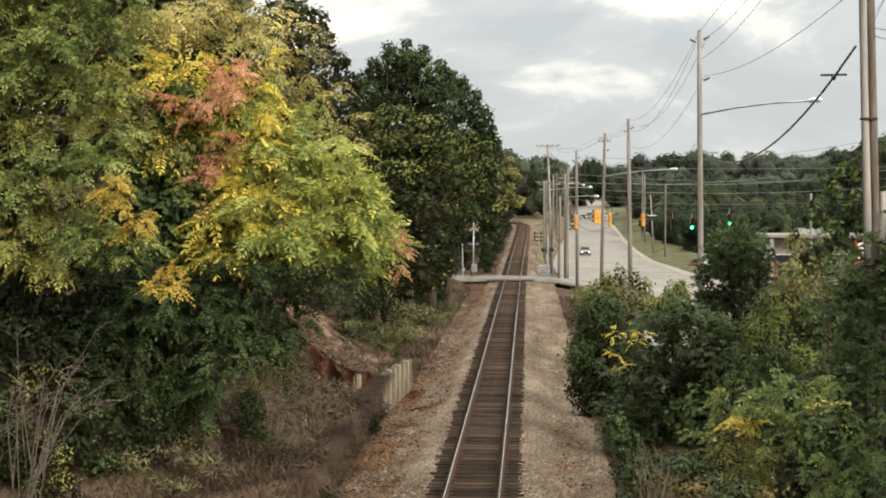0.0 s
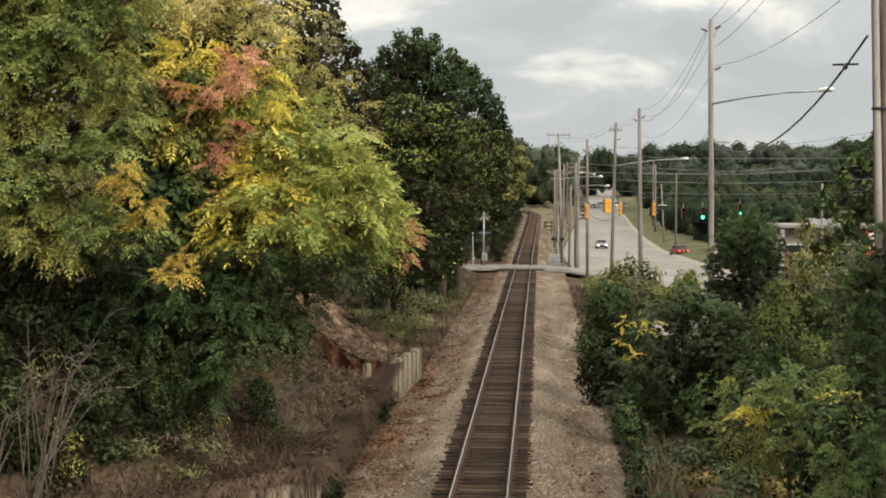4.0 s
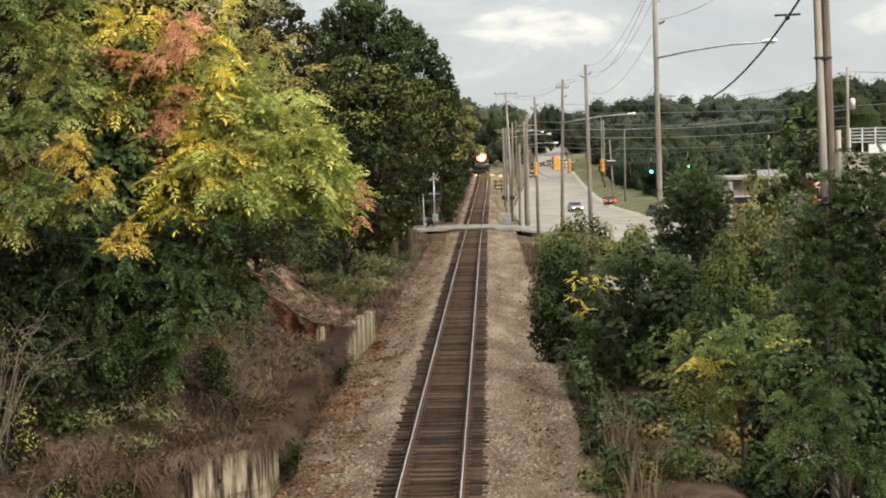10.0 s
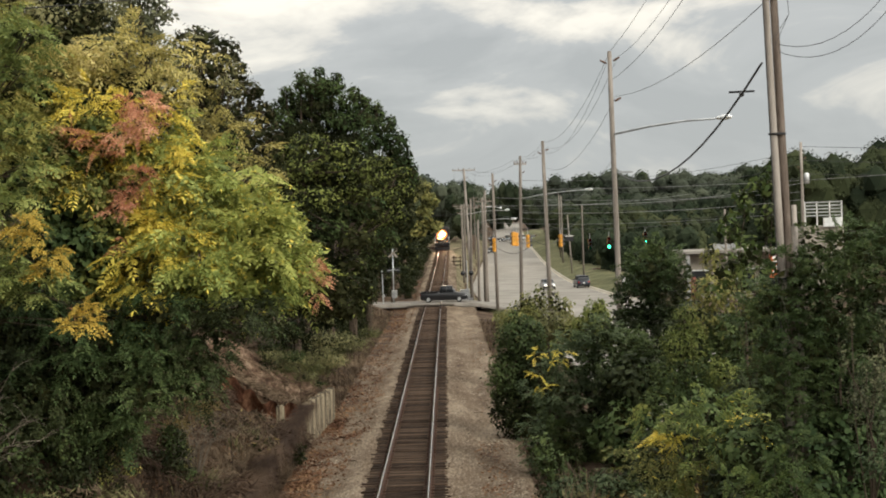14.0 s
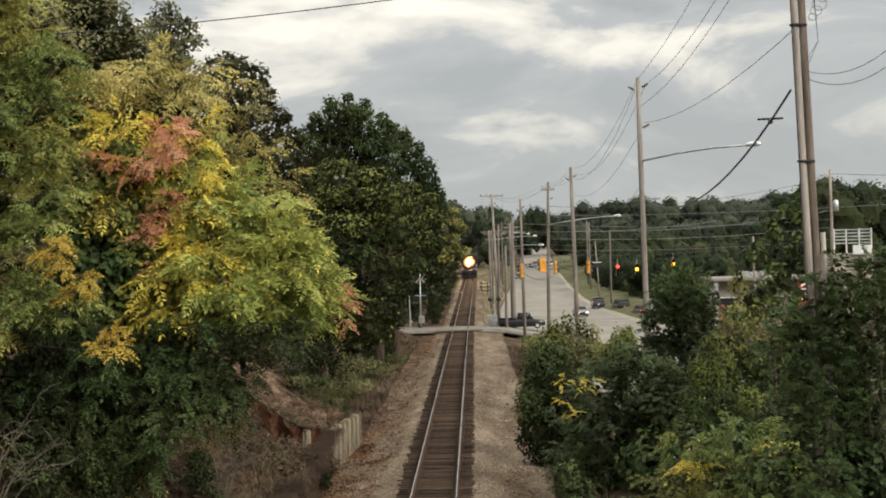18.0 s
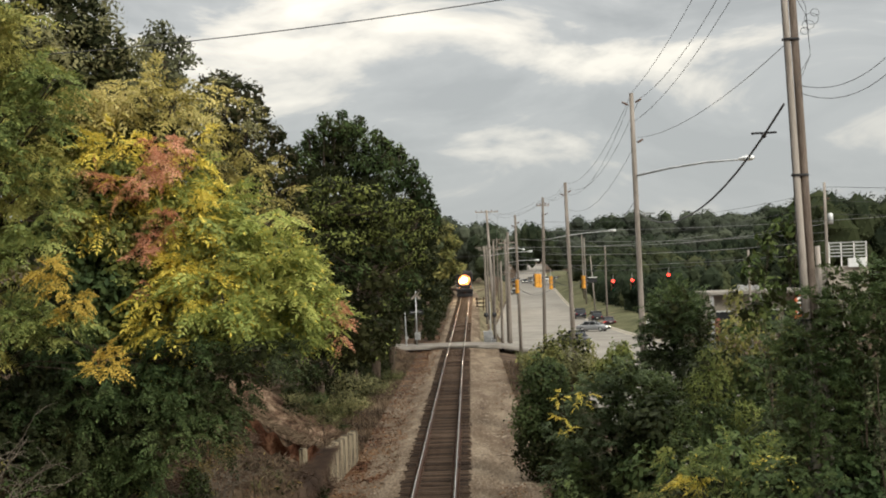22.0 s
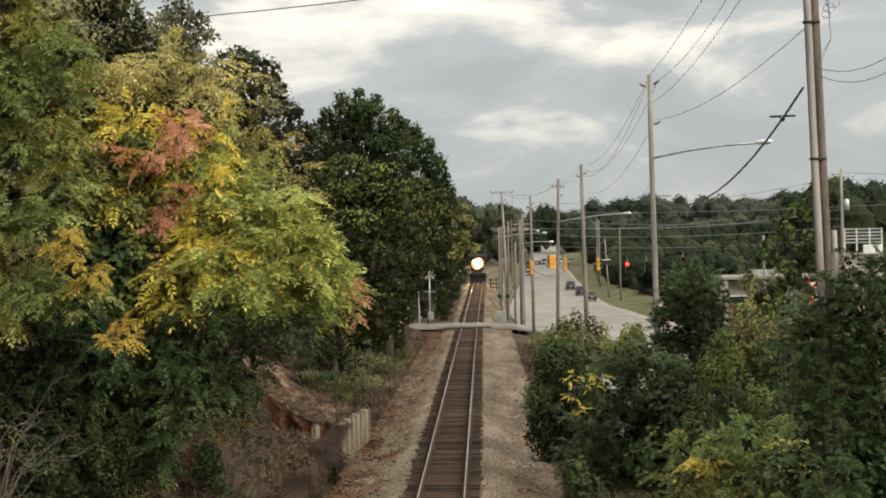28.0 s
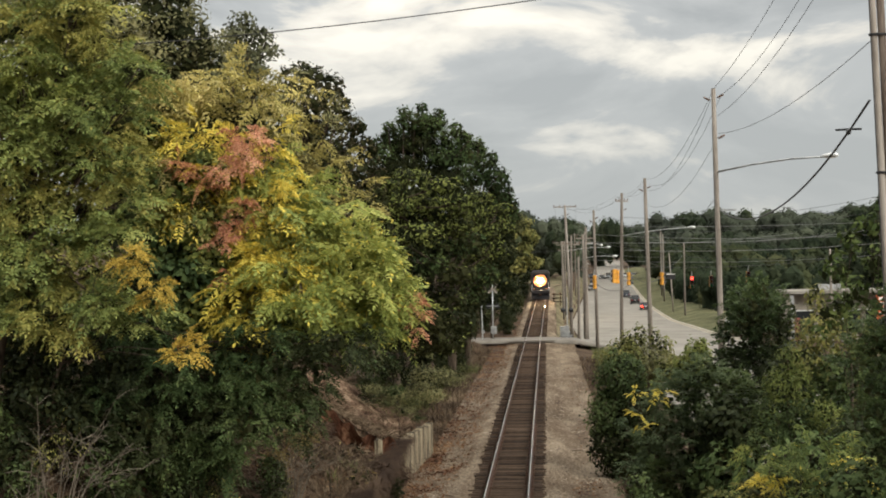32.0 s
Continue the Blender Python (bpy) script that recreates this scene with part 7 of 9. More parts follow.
q = random.Random(41)
spots = [(-4.45 - 0.35 * q.random() + 0.22 * math.sin(k * 1.9), 36.4 + 20 * k / 62 + 0.2 * q.random(), q.uniform(0.28, 0.6)) for k in range(62)]
spots += [(-4.9 - 2.6 * q.random(), 35.8 + 19 * q.random(), q.uniform(0.35, 0.75)) for k in range(46)]
spots += [(-6.2 - 2.8 * t - 0.4 * q.random(), 33.6 - 1.9 * t + 0.7 * q.random(), q.uniform(0.3, 0.55)) for t in (0, 0.1, 0.2, 0.3, 0.4, 0.5, 0.6, 0.7, 0.8, 0.9, 1.0, 1.1)]
spots += [(-4.7 - 1.6 * t - 0.2 * q.random(), 35.6 - 1.9 * t + 0.3 * q.random(), q.uniform(0.25, 0.42)) for t in (0, 0.15, 0.3, 0.45, 0.6, 0.75, 0.9)]
tussocks(43, spots, "matted brown grass heaped over the edge of the bank")
spots = [(-4.75 - 3.4 * q.random() ** 0.8, 57.6 + 11 * q.random(), q.uniform(0.2, 0.5)) for k in range(34)]
spots += [(-8.3 + 3.8 * k / 30 + 0.1 * q.random(), 57.25 + 0.3 * q.random(), q.uniform(0.16, 0.36)) for k in range(31)]
tussocks(44, spots, "tufts of dry tan grass on the bare slope", "straw")
spots = [(-4.6 - 0.5 * q.random(), 57.0 + 7.6 * q.random(), q.uniform(0.18, 0.34)) for k in range(22)]
tussocks(45, spots, "dark matted grass along the top of the low wall")


def litter(n, xr, yr, seed, size=0.11):
    q = np.random.RandomState(seed)
    x, y = xr[0] + (xr[1] - xr[0]) * q.rand(n), yr[0] + (yr[1] - yr[0]) * q.rand(n) ** 1.3
    keep = bumps(x, y, 0.9, seed) + q.normal(size=n) * 0.35 > 0.1
    x, y = x[keep], y[keep]
    z = np.maximum(ground_z(x, y), np.where(np.abs(x) < 4.6, ballast_z(x, y), -9)) + 0.03
    c = np.c_[x, y, z]
    d = unit(q.normal(size=c.shape) * [1, 1, 0.25])
    s = unit(np.cross(d, [0, 0, 1.0]) + 0.5 * q.normal(size=c.shape))
    L = size * (0.5 + q.rand(len(c)))
    return leaf_quads(c, d, s, L, L * 0.6)


for seed, n, xr, yr in ((9, 26000, (-13.0, -5.0), (27, 52)), (5, 30000, (-9.0, -3.2), (34, 78)), (6, 16000, (-6.5, -2.4), (66, 142)), (7, 2500, (2.6, 5.2), (32, 120)), (3, 9000, (-4.3, -2.3), (31, 60)), (14, 2600, (-4.3, -3.2), (47, 52)), (15, 2200, (-4.2, -3.3), (60, 66)), (4, 2600, (2.1, 3.2), (30, 56)), (2, 7000, (-4.2, -1.9), (58, 130)), (8, 9000, (-5.0, -1.9), (112, 200))):
    v, f = litter(n, xr, yr, seed)
    tagged(arrays("fallen_leaves", v, f, M["litter"]), "drifts of fallen red brown leaves", "fallen leaves", kind="stuff")


def bend_line(y):
    return 0.5 - 0.0016 * max(0, y - 286) ** 2


def skyline(u):
    """The slope from the bridge up to the tree tops on the horizon, by the slope sideways."""
    return np.interp(u, [-0.2, -0.03, -0.004, 0.012, 0.031, 0.05, 0.069, 0.12, 0.185, 0.205, 0.225, 0.246, 0.265, 0.281, 0.307, 0.36],
                     [0.03, 0.03, 0.029, 0.0255, 0.0305, 0.029, 0.031, 0.0295, 0.0305, 0.034, 0.031, 0.045, 0.040, 0.043, 0.049, 0.055])


def far_woods(name, seed, spots, label, leaf=0.7, per=300, kinds=("far_leaf", "far_leaf", "far_olive")):
    """Rounded crowns, each a solid heart under a coat of leaf sprays. Spots are x, y, the height of the top, the height and half width of the crown."""
    q = np.random.RandomState(seed)
    vs, ids = [], []
    bm = bmesh.new()
    bmesh.ops.create_icosphere(bm, subdivisions=1, radius=1.0)
    ball = np.array([v.co[:] for v in bm.verts])
    tris = np.array([[v.index for v in f.verts] for f in bm.faces])
    bm.free()
    for x, y, top, h, w in spots:
        kind = q.randint(len(kinds))
        lumps = [(0.0, 0.0, 0.0, 0.86)] + [(0.62 * math.cos(a), 0.62 * math.sin(a), q.uniform(-0.6, 0.75), q.uniform(0.34, 0.55)) for a in 6.28 * (np.arange(8) + q.rand(8)) / 8]
        for lx, ly, lz, size in lumps:
            mid = np.array([x + lx * w, y + ly * w, top - 0.5 * h + lz * 0.5 * h - 0.1 * h * (size < 1)])
            rad = np.array([w, w, h * 0.5]) * size
            core = mid + ball * rad * 0.78 * (1 + 0.10 * q.rand(len(ball), 1))
            t = core[tris]
            vs.append(np.concatenate([t, t[:, 2:]], 1).reshape(-1, 3))
            ids.append(np.full(len(tris), kind))
            n = int(per * (w * size / 4.5) ** 2) + 10
            u = unit(q.normal(size=(n, 3)))
            u = u[(u[:, 1] < 0.5) & (u[:, 2] > -0.6)]
            c = mid + u * rad * (0.82 + 0.2 * q.rand(len(u), 1))
            nn = unit(u + 0.35 * q.normal(size=u.shape) + [0, 0, 0.2])
            d = unit(np.cross(nn, q.normal(size=u.shape)))
            L = leaf * (0.5 + 0.7 * q.rand(len(u)))
            v, _ = leaf_quads(c - d * (0.5 * L)[:, None], d, np.cross(nn, d), L, L * 0.8)
            vs.append(v)
            ids.append(np.full(len(u), kind))
    v, f = np.concatenate(vs), []
    f = np.arange(len(v)).reshape(-1, 4)
    # hearts are stored as quads with one corner doubled: drop it
    return tagged(quads_and_tris(name, v, f, [M[k] for k in kinds], np.concatenate(ids)), label, "woodland", kind="stuff")


def quads_and_tris(name, v, f, materials, index):
    """A mesh of quads, of which those with a doubled last corner become triangles."""
    same = np.all(v[f[:, 2]] == v[f[:, 3]], axis=1)
    t = np.concatenate([f[same][:, :3], f[~same][:, [0, 1, 2]], f[~same][:, [0, 2, 3]]])
    i = np.concatenate([index[same], index[~same], index[~same]])
    return arrays(name, v, t, materials, index=i)


M["far_olive"] = leaf_mat("far_olive_leaves", [(0.25, (0.022, 0.028, 0.015)), (0.5, (0.042, 0.050, 0.024)), (0.75, (0.072, 0.078, 0.038))], 0.05, 0.12, 0.95, 0.10, 0.02)
# paler, greyer leaf colour that stands for the haze over the far trees
M["far_hill"] = leaf_mat("hazed_hill_leaves", [(0.25, (0.034, 0.042, 0.032)), (0.5, (0.052, 0.061, 0.044)), (0.75, (0.078, 0.088, 0.060))], 0.03, 0.12, 0.95, 0.10, 0.02)
q = random.Random(17)


def crown_at(u, y, drop, h, w):
    return (1.3 + u * y, y, 7.9 + y * float(skyline(u)) - drop, h, w)


# the ridge on the horizon, then nearer rows that step down to the road
spots = [crown_at(-0.02 + 0.25 * (k + q.random()) / 70, q.uniform(420, 520), q.choice((-1.6, -0.4, 0.8, 2.4, 4.0)), q.uniform(10, 14), q.uniform(4.5, 8.5)) for k in range(70)]
spots += [crown_at(-0.03 + 0.26 * (k + q.random()) / 60, q.uniform(390, 440), q.uniform(3.0, 5.5), q.uniform(11, 15), q.uniform(5, 7)) for k in range(60)]
spots = [p for p in spots if not road_left(p[1]) - 6 < p[0] < road_right(p[1]) + 8]
spots += [(10 + 5.5 * k + q.uniform(-1, 1), q.uniform(640, 700), 28.3 + q.uniform(-2.5, 1.5), q.uniform(21, 25), q.uniform(6, 8)) for k in range(10)]
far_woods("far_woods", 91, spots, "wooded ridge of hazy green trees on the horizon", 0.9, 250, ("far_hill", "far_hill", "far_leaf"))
spots = []
for k in range(150):
    y = q.uniform(215, 400)
    u = max(q.uniform(0.055, 0.36), (float(road_right(y)) + 7.5) / y)
    step = (400 - y) / 185
    spots.append(crown_at(u, y, q.uniform(2.0, 4.0) + 2.5 * step + (3.0 if 0.2 > u else 0), q.uniform(9, 13), q.uniform(3.5, 5.5)))
for k in range(46):
    y = q.uniform(170, 330)
    h = q.uniform(5, 9)
    spots.append((float(road_right(y)) + 6.5 + 6 * q.random(), y, float(road_z(y)) + h, h, q.uniform(2.2, 3.4)))
far_woods("far_woods", 94, spots, "wooded slope of dark green trees behind the road")
# where the railway bends out of sight
spots = []
for k in range(46):
    y = q.uniform(318, 410)
    x = q.uniform(-60, bend_line(y) - 9) if k % 2 else bend_line(y) + q.uniform(5, 9)
    if x < float(road_left(y)) - 4:
        spots.append((x, y, 8 + y * 0.0285 - q.uniform(0, 3), q.uniform(9, 13), q.uniform(3, 5)))
spots += [(-4.9, 180, 15.8, 8, 2.6), (-4.0, 200, 15.4, 7, 2.6), (-4.0, 230, 15.9, 6, 3.0), (-3.6, 262, 16.4, 6, 3.2), (-6.4, 215, 17.0, 10, 3.4), (-6.8, 245, 18.0, 11, 3.8), (-6.5, 285, 17.5, 10, 4.0), (-9.0, 300, 18.5, 12, 4.5)]
spots += [(q.uniform(-6, 4), q.uniform(550, 600), 21 + q.uniform(-2, 1), 14, q.uniform(5, 7)) for k in range(8)]
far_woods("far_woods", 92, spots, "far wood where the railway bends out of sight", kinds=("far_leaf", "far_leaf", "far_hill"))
# the nearer wood behind the buildings, which rises to the side
spots = []
for k in range(64):
    y = q.uniform(185, 260)
    u = 0.225 + 0.135 * (k + q.random()) / 64
    spots.append(crown_at(u, y, q.choice((0, 0, 0.6, 2.5, 5.0)), q.uniform(9, 13), q.uniform(3.0, 5.0)))
far_woods("roadside_woods", 93, spots, "tall olive green trees behind the buildings", 0.42, 760, ("far_olive", "far_olive", "far_leaf"))


# ---- utility poles, lamps and wires ----
def utility_pole(x, y, top, base, r=0.16, lean=(0.0, 0.0), arms=(), insulators=(), label="weathered grey wooden utility pole beside the road"):
    ob = empty("utility_pole", x, y, base, label=label, category="utility pole", group="poles along the road")
    h, r = top - base, (0.8 if y < 100 else 1.1) * r
    part("pole", tube_bm([(0, 0, -0.7), (lean[0] * 0.3, lean[1] * 0.3, h * 0.33), (lean[0] * 0.7, lean[1] * 0.7, h * 0.7), (lean[0], lean[1], h)], [r, r * 0.9, r * 0.78, r * 0.66], 12), M["polewood"], ob, "", True)
    for z, half, turn in arms:
        f = z / h
        m = pose(lean[0] * f, lean[1] * f + 0.16, z, 0, 0, turn)
        bm = box_bm(0, 0, 0, 2 * half, 0.09, 0.12, 0.01)
        bmesh.ops.transform(bm, matrix=m, verts=bm.verts[:])
        arm = part("crossarm", bm, M["polewood"], ob)
        for s in (-0.95, -0.45, 0.45, 0.95):
            bm = revolve_bm([(0.02, 0), (0.05, 0.05), (0.035, 0.08), (0.06, 0.11), (0.03, 0.16)], 8, m @ Matrix.Translation((s * half, 0, 0.06)))
            part("insulator", bm, M["ceramic"], arm)
    for z, side in insulators:
        f = z / h
        bm = revolve_bm([(0.02, 0), (0.055, 0.06), (0.035, 0.1), (0.06, 0.15), (0.035, 0.2), (0.05, 0.25), (0.02, 0.3)], 8, pose(lean[0] * f + side * 0.15, lean[1] * f, z, 0, 62 * side, 0))
        part("insulator", bm, M["ceramic"], ob)
    # band and ground wire
    part("ground_wire", tube_bm([(lean[0] * 0.05 - r * 0.95, -0.03, 0.05), (lean[0] * 0.45 - r * 0.85, -0.03, h * 0.45), (lean[0] * 0.9 - r * 0.72, -0.03, h * 0.9)], 0.012, 4), M["wire"], ob)
    return ob


def lamp_arm(ob, z, tip, root=(0.0, 0.0)):
    """A street lamp on an arm fixed to a pole: tip is where the lamp head hangs, from the pole's foot."""
    a, b = Vector((root[0], root[1], z)), Vector(tip)
    arm = part("lamp_arm", tube_bm([a, a.lerp(b, 0.35) + Vector((0, 0, 0.10)), a.lerp(b, 0.7) + Vector((0, 0, 0.10)), b], [0.045, 0.042, 0.038, 0.035], 8), M["galv"], ob, "galvanised lamp arm", True)
    d = Vector((b.x - a.x, b.y - a.y, 0)).normalized()
    m = Matrix.Translation(b) @ Matrix.Rotation(math.atan2(d.y, d.x), 4, "Z")
    bm = bmesh.new()
    prof = [(-0.12, 0.05, 0.05), (0.05, 0.10, 0.08), (0.3, 0.17, 0.11), (0.55, 0.15, 0.10), (0.68, 0.06, 0.05)]
    rings = [[bm.verts.new(m @ Vector((x, w * math.cos(t), 0.02 + hh * math.sin(t)))) for t in [2 * math.pi * k / 10 for k in range(10)]] for x, w, hh in prof]
    for p, q in zip(rings, rings[1:]):
        for k in range(10):
            bm.faces.new((p[k], p[(k + 1) % 10], q[(k + 1) % 10], q[k]))
    bm.faces.new(rings[0][::-1])
    bm.faces.new(rings[-1])
    head = part("lamp_head", bm, M["alu"], arm, "pale grey cobra lamp head", True)
    return arm


def wire(a, b, sag, r=0.009, label="thin black overhead wire between poles", name="overhead_wire", kind="wire"):
    a, b = Vector(a), Vector(b)
    pts = [a.lerp(b, t) - Vector((0, 0, 4 * sag * t * (1 - t))) for t in [k / 14 for k in range(15)]]
    return tagged(part(name, tube_bm(pts, r, 5), M[kind]), label, "wire", "overhead wires")


# the stout double pole nearest the bridge
near = utility_pole(8.98, 33, 17.2, 0.3, 0.125, (-0.48, 0.0), arms=(), insulators=((15.6, 1), (15.0, -1)), label="stout pair of brown wooden utility poles strapped together")
M["redwood"] = surface("red_brown_pole_wood", [(0.2, (0.058, 0.044, 0.035)), (0.5, (0.130, 0.103, 0.084)), (0.8, (0.222, 0.184, 0.153))], 1.4, 14, 0.9, 0, 0.5, 0.02, stretch=(4, 4, 0.25))
part("second_pole", tube_bm([(0.19, 0.03, -0.7), (0.19 - 0.145, 0.03, 5.1), (0.185 - 0.30, 0.03, 10.6), (0.18 - 0.46, 0.03, 16.2)], [0.098, 0.093, 0.088, 0.08], 12), M["redwood"], near, "reddish brown second pole", True)
for z in (6.1, 9.35, 12.4):
    f = z / 16.9
    bm = revolve_bm([(0.195, -0.025), (0.203, 0.0), (0.195, 0.025)], 16, Matrix.Translation((-0.48 * f + 0.085, 0.01, z)) @ Matrix.Diagonal((1, 0.62, 1, 1)))
    part("steel_strap", bm, M["dark"], near)
part("stub_post", tube_bm([(0.36, 0.1, -0.5), (0.16, 0.1, 7.75)], [0.07, 0.06], 10), M["polewood"], near, "grey cut stub pole", True)
for k in range(4):
    cx, cz, rr = 0.02 + 0.07 * k, 12.55 + 0.13 * k, 0.10 + 0.03 * (k % 3)
    ring = [(cx + rr * math.cos(t), -0.16 - 0.03 * k, cz + 0.8 * rr * math.sin(t)) for t in [2 * math.pi * n / 14 for n in range(15)]]
    part("cable_loop", tube_bm(ring, 0.006, 5), M["wire"], near)
for k in range(2):
    part("cable_tail", tube_bm([(-0.3, -0.14, 13.6 + 0.3 * k), (0.05, -0.18, 12.9 + 0.2 * k), (0.12, -0.16, 12.0), (-0.2, -0.14, 11.5 - 0.2 * k)], 0.006, 5), M["wire"], near)

pole_a = utility_pole(8.55, 62, 14.9, 0.2, 0.17, (-0.12, 0), insulators=((14.3, 1), (14.2, -1), (12.6, 1)))
lamp_arm(pole_a, 11.2, (3.45, -5.0, 11.4), (-0.05, 0))
part("guy_bracket", box_bm(0.35, 0, 9.6, 0.7, 0.06, 0.08, 0.01), M["galv"], pole_a)
utility_pole(8.9, 109, 13.75, -0.3, 0.16, (-0.22, 0), insulators=((13.3, 1), (13.1, -1)))
pole_c = utility_pole(7.6, 127, 13.5, -0.4, 0.15, (0.32, 0), arms=((13.2, 0.7, 40),), insulators=((12.4, 1),))
lamp_arm(pole_c, 10.2, (5.5, -4.5, 10.7), (0.24, 0))
pole_d = utility_pole(3.95, 160, 13.8, 0.1, 0.16, (-0.5, 0), arms=((13.5, 1.25, 5),), insulators=((12.6, 1),))
lamp_arm(pole_d, 8.7, (3.6, -8.0, 8.95), (-0.3, 0))
utility_pole(6.0, 140, 12.5, -0.4, 0.15, (-0.1, 0), insulators=((12.1, 1), (11.8, -1)))
pole_q = utility_pole(5.15, 150, 11.1, -0.2, 0.15, (0.25, 0), arms=((10.2, 1.0, 10),))
lamp_arm(pole_q, 9.6, (2.3, 14.0, 9.6), (0.2, 0))
utility_pole(4.45, 149, 8.15, -0.2, 0.14, (0.12, 0), label="shorter grey wooden pole by the crossing")
utility_pole(3.75, 152, 10.3, 0.0, 0.14, (0.2, 0), arms=((9.4, 0.9, 0),))
utility_pole(3.4, 186, 10.2, 1.0, 0.15, (-0.05, 0), arms=((9.0, 1.1, 0),), label="distant wooden utility pole beside the railway")
utility_pole(4.0, 212, 10.6, 0.6, 0.15, (0, 0), arms=((9.4, 1.2, 0), (8.6, 1.0, 0)), label="distant wooden utility pole beside the railway")
lamp_arm(utility_pole(5.4, 152, 10.7, -0.3, 0.15, (0, 0), label="distant wooden pole with a street lamp"), 8.3, (2.6, -4, 8.4))
utility_pole(5.25, 156, 10.5, -0.3, 0.14, (0, 0), arms=((9.9, 0.9, 0),), label="distant wooden utility pole beside the road")
utility_pole(7.2, 300, 13.2, 0.6, 0.15, (0, 0), arms=((12.2, 1.2, 0),), label="distant wooden utility pole beside the road")
utility_pole(20.6, 208, 9.8, 0.2, 0.13, (0.05, 0), label="slim grey pole on the grass verge")
utility_pole(20.4, 225, 8.5, 0.2, 0.11, (-0.45, 0), label="slim leaning grey steel pole on the verge")
utility_pole(22.0, 262, 12.0, 0.6, 0.14, (0, 0), label="slim grey pole far up the verge")
utility_pole(23.4, 285, 13.0, 0.8, 0.14, (0, 0), label="slim grey pole far up the verge")
pole_r = utility_pole(32.9, 130, 14.0, -0.9, 0.16, (0, 0), insulators=((13.4, 1), (12.6, -1)), label="wooden utility pole beside the buildings")
part("transformer", revolve_bm([(0.2, 0), (0.25, 0.05), (0.25, 0.85), (0.18, 0.95), (0.05, 1.0)], 14, Matrix.Translation((0.42, 0, 11.2))), M["galv"], pole_r, "grey transformer can", True)
utility_pole(26.0, 130, 8.3, -0.9, 0.12, (0, 0), label="short grey post beside the low building")

# wires, as they run from pole to pole
for a, b, sag in (((8.45, 62, 14.9), (8.5, 33, 17.3), 0.5), ((8.7, 62, 14.6), (8.8, 33, 16.7), 0.8), ((8.6, 62, 13.0), (8.6, 33, 12.6), 0.45), ((8.5, 62, 13.7), (8.5, 33, 15.4), 0.6),
                  ((8.45, 62, 14.9), (8.7, 109, 13.7), 1.1), ((8.75, 62, 14.6), (9.0, 109, 13.3), 1.3), ((8.3, 62, 14.4), (8.45, 109, 13.1), 1.5), ((8.6, 62, 12.9), (8.7, 109, 11.9), 1.3), ((8.6, 62, 10.6), (8.7, 109, 9.6), 1.2)):
    wire(a, b, sag)
for a, b, sag in (((8.7, 109, 13.7), (7.9, 127, 13.4), 0.35), ((9.0, 109, 13.3), (8.4, 127, 13.3), 0.4), ((8.4, 109, 13.1), (7.4, 127, 13.2), 0.4), ((8.7, 109, 9.6), (7.8, 127, 9.3), 0.3),
                  ((7.9, 127, 13.4), (5.9, 140, 12.4), 0.3), ((7.4, 127, 13.2), (3.0, 160, 13.5), 0.6), ((8.2, 127, 13.2), (4.5, 160, 13.5), 0.6), ((5.9, 140, 12.4), (3.5, 160, 13.7), 0.4),
                  ((3.5, 160, 13.7), (4.0, 212, 10.5), 0.9), ((2.4, 160, 13.5), (2.9, 212, 10.1), 0.9), ((4.7, 160, 13.5), (5.1, 212, 10.1), 0.9), ((4.0, 212, 10.5), (7.2, 300, 13.1), 1.5), ((5.1, 212, 10.1), (8.2, 300, 12.6), 1.5)):
    wire(a, b, sag)
wire((-14, 41, 14.2), (8.5, 33, 14.7), 0.4, 0.014, "single overhead wire crossing above the track")
for z, s in ((13.6, 0.5), (12.4, 0.6), (11.2, 0.5)):
    wire((32.9, 130, z), (75, 118, z - 1.2), s, 0.02, "overhead wire behind the buildings")
    wire((32.9, 130, z - 0.3), (7.7, 127, z - 2.2), 0.9, 0.014, "overhead wire crossing above the road")
wire((5.2, 150, 9.9), (20.6, 208, 8.6), 0.4, 0.02, "overhead wire crossing above the road")
wire((3.8, 152, 9.2), (20.0, 225, 8.0), 0.5, 0.02, "overhead wire crossing above the road")
wire((3.0, 186, 9.0), (-16, 190, 10.0), 0.5, 0.02, "overhead wire crossing above the railway")
wire((3.6, 160, 12.2), (-18, 165, 13.0), 0.6, 0.018, "overhead wire crossing above the railway")
for z, x2 in ((9.2, 52), (7.9, 48)):
    wire((20.6, 208, z), (x2, 195, z + 0.6), 0.8, 0.022, "overhead wire behind the signals")
wire((8.75, 33, 11.7), (12.2, 31.5, 14.5), 1.1, 0.008)
wire((8.75, 33, 11.55), (12.3, 31.7, 14.2), 1.2, 0.008)
for a, b, sag in (((5.9, 140, 10.2), (33, 131, 9.6), 0.8), ((7.7, 127, 8.6), (33, 131, 8.9), 0.7), ((4.4, 150, 7.9), (32.9, 131, 7.8), 0.9), ((7.7, 127, 10.6), (60, 122, 12.2), 1.4), ((8.8, 109, 9.0), (33, 130, 10.4), 0.9), ((3.9, 160, 9.8), (33, 190, 10.6), 1.0)):
    wire(a, b, 0.6 * sag, 0.022, "weathered grey wire crossing above the road", "overhead_wire", "wire_grey")
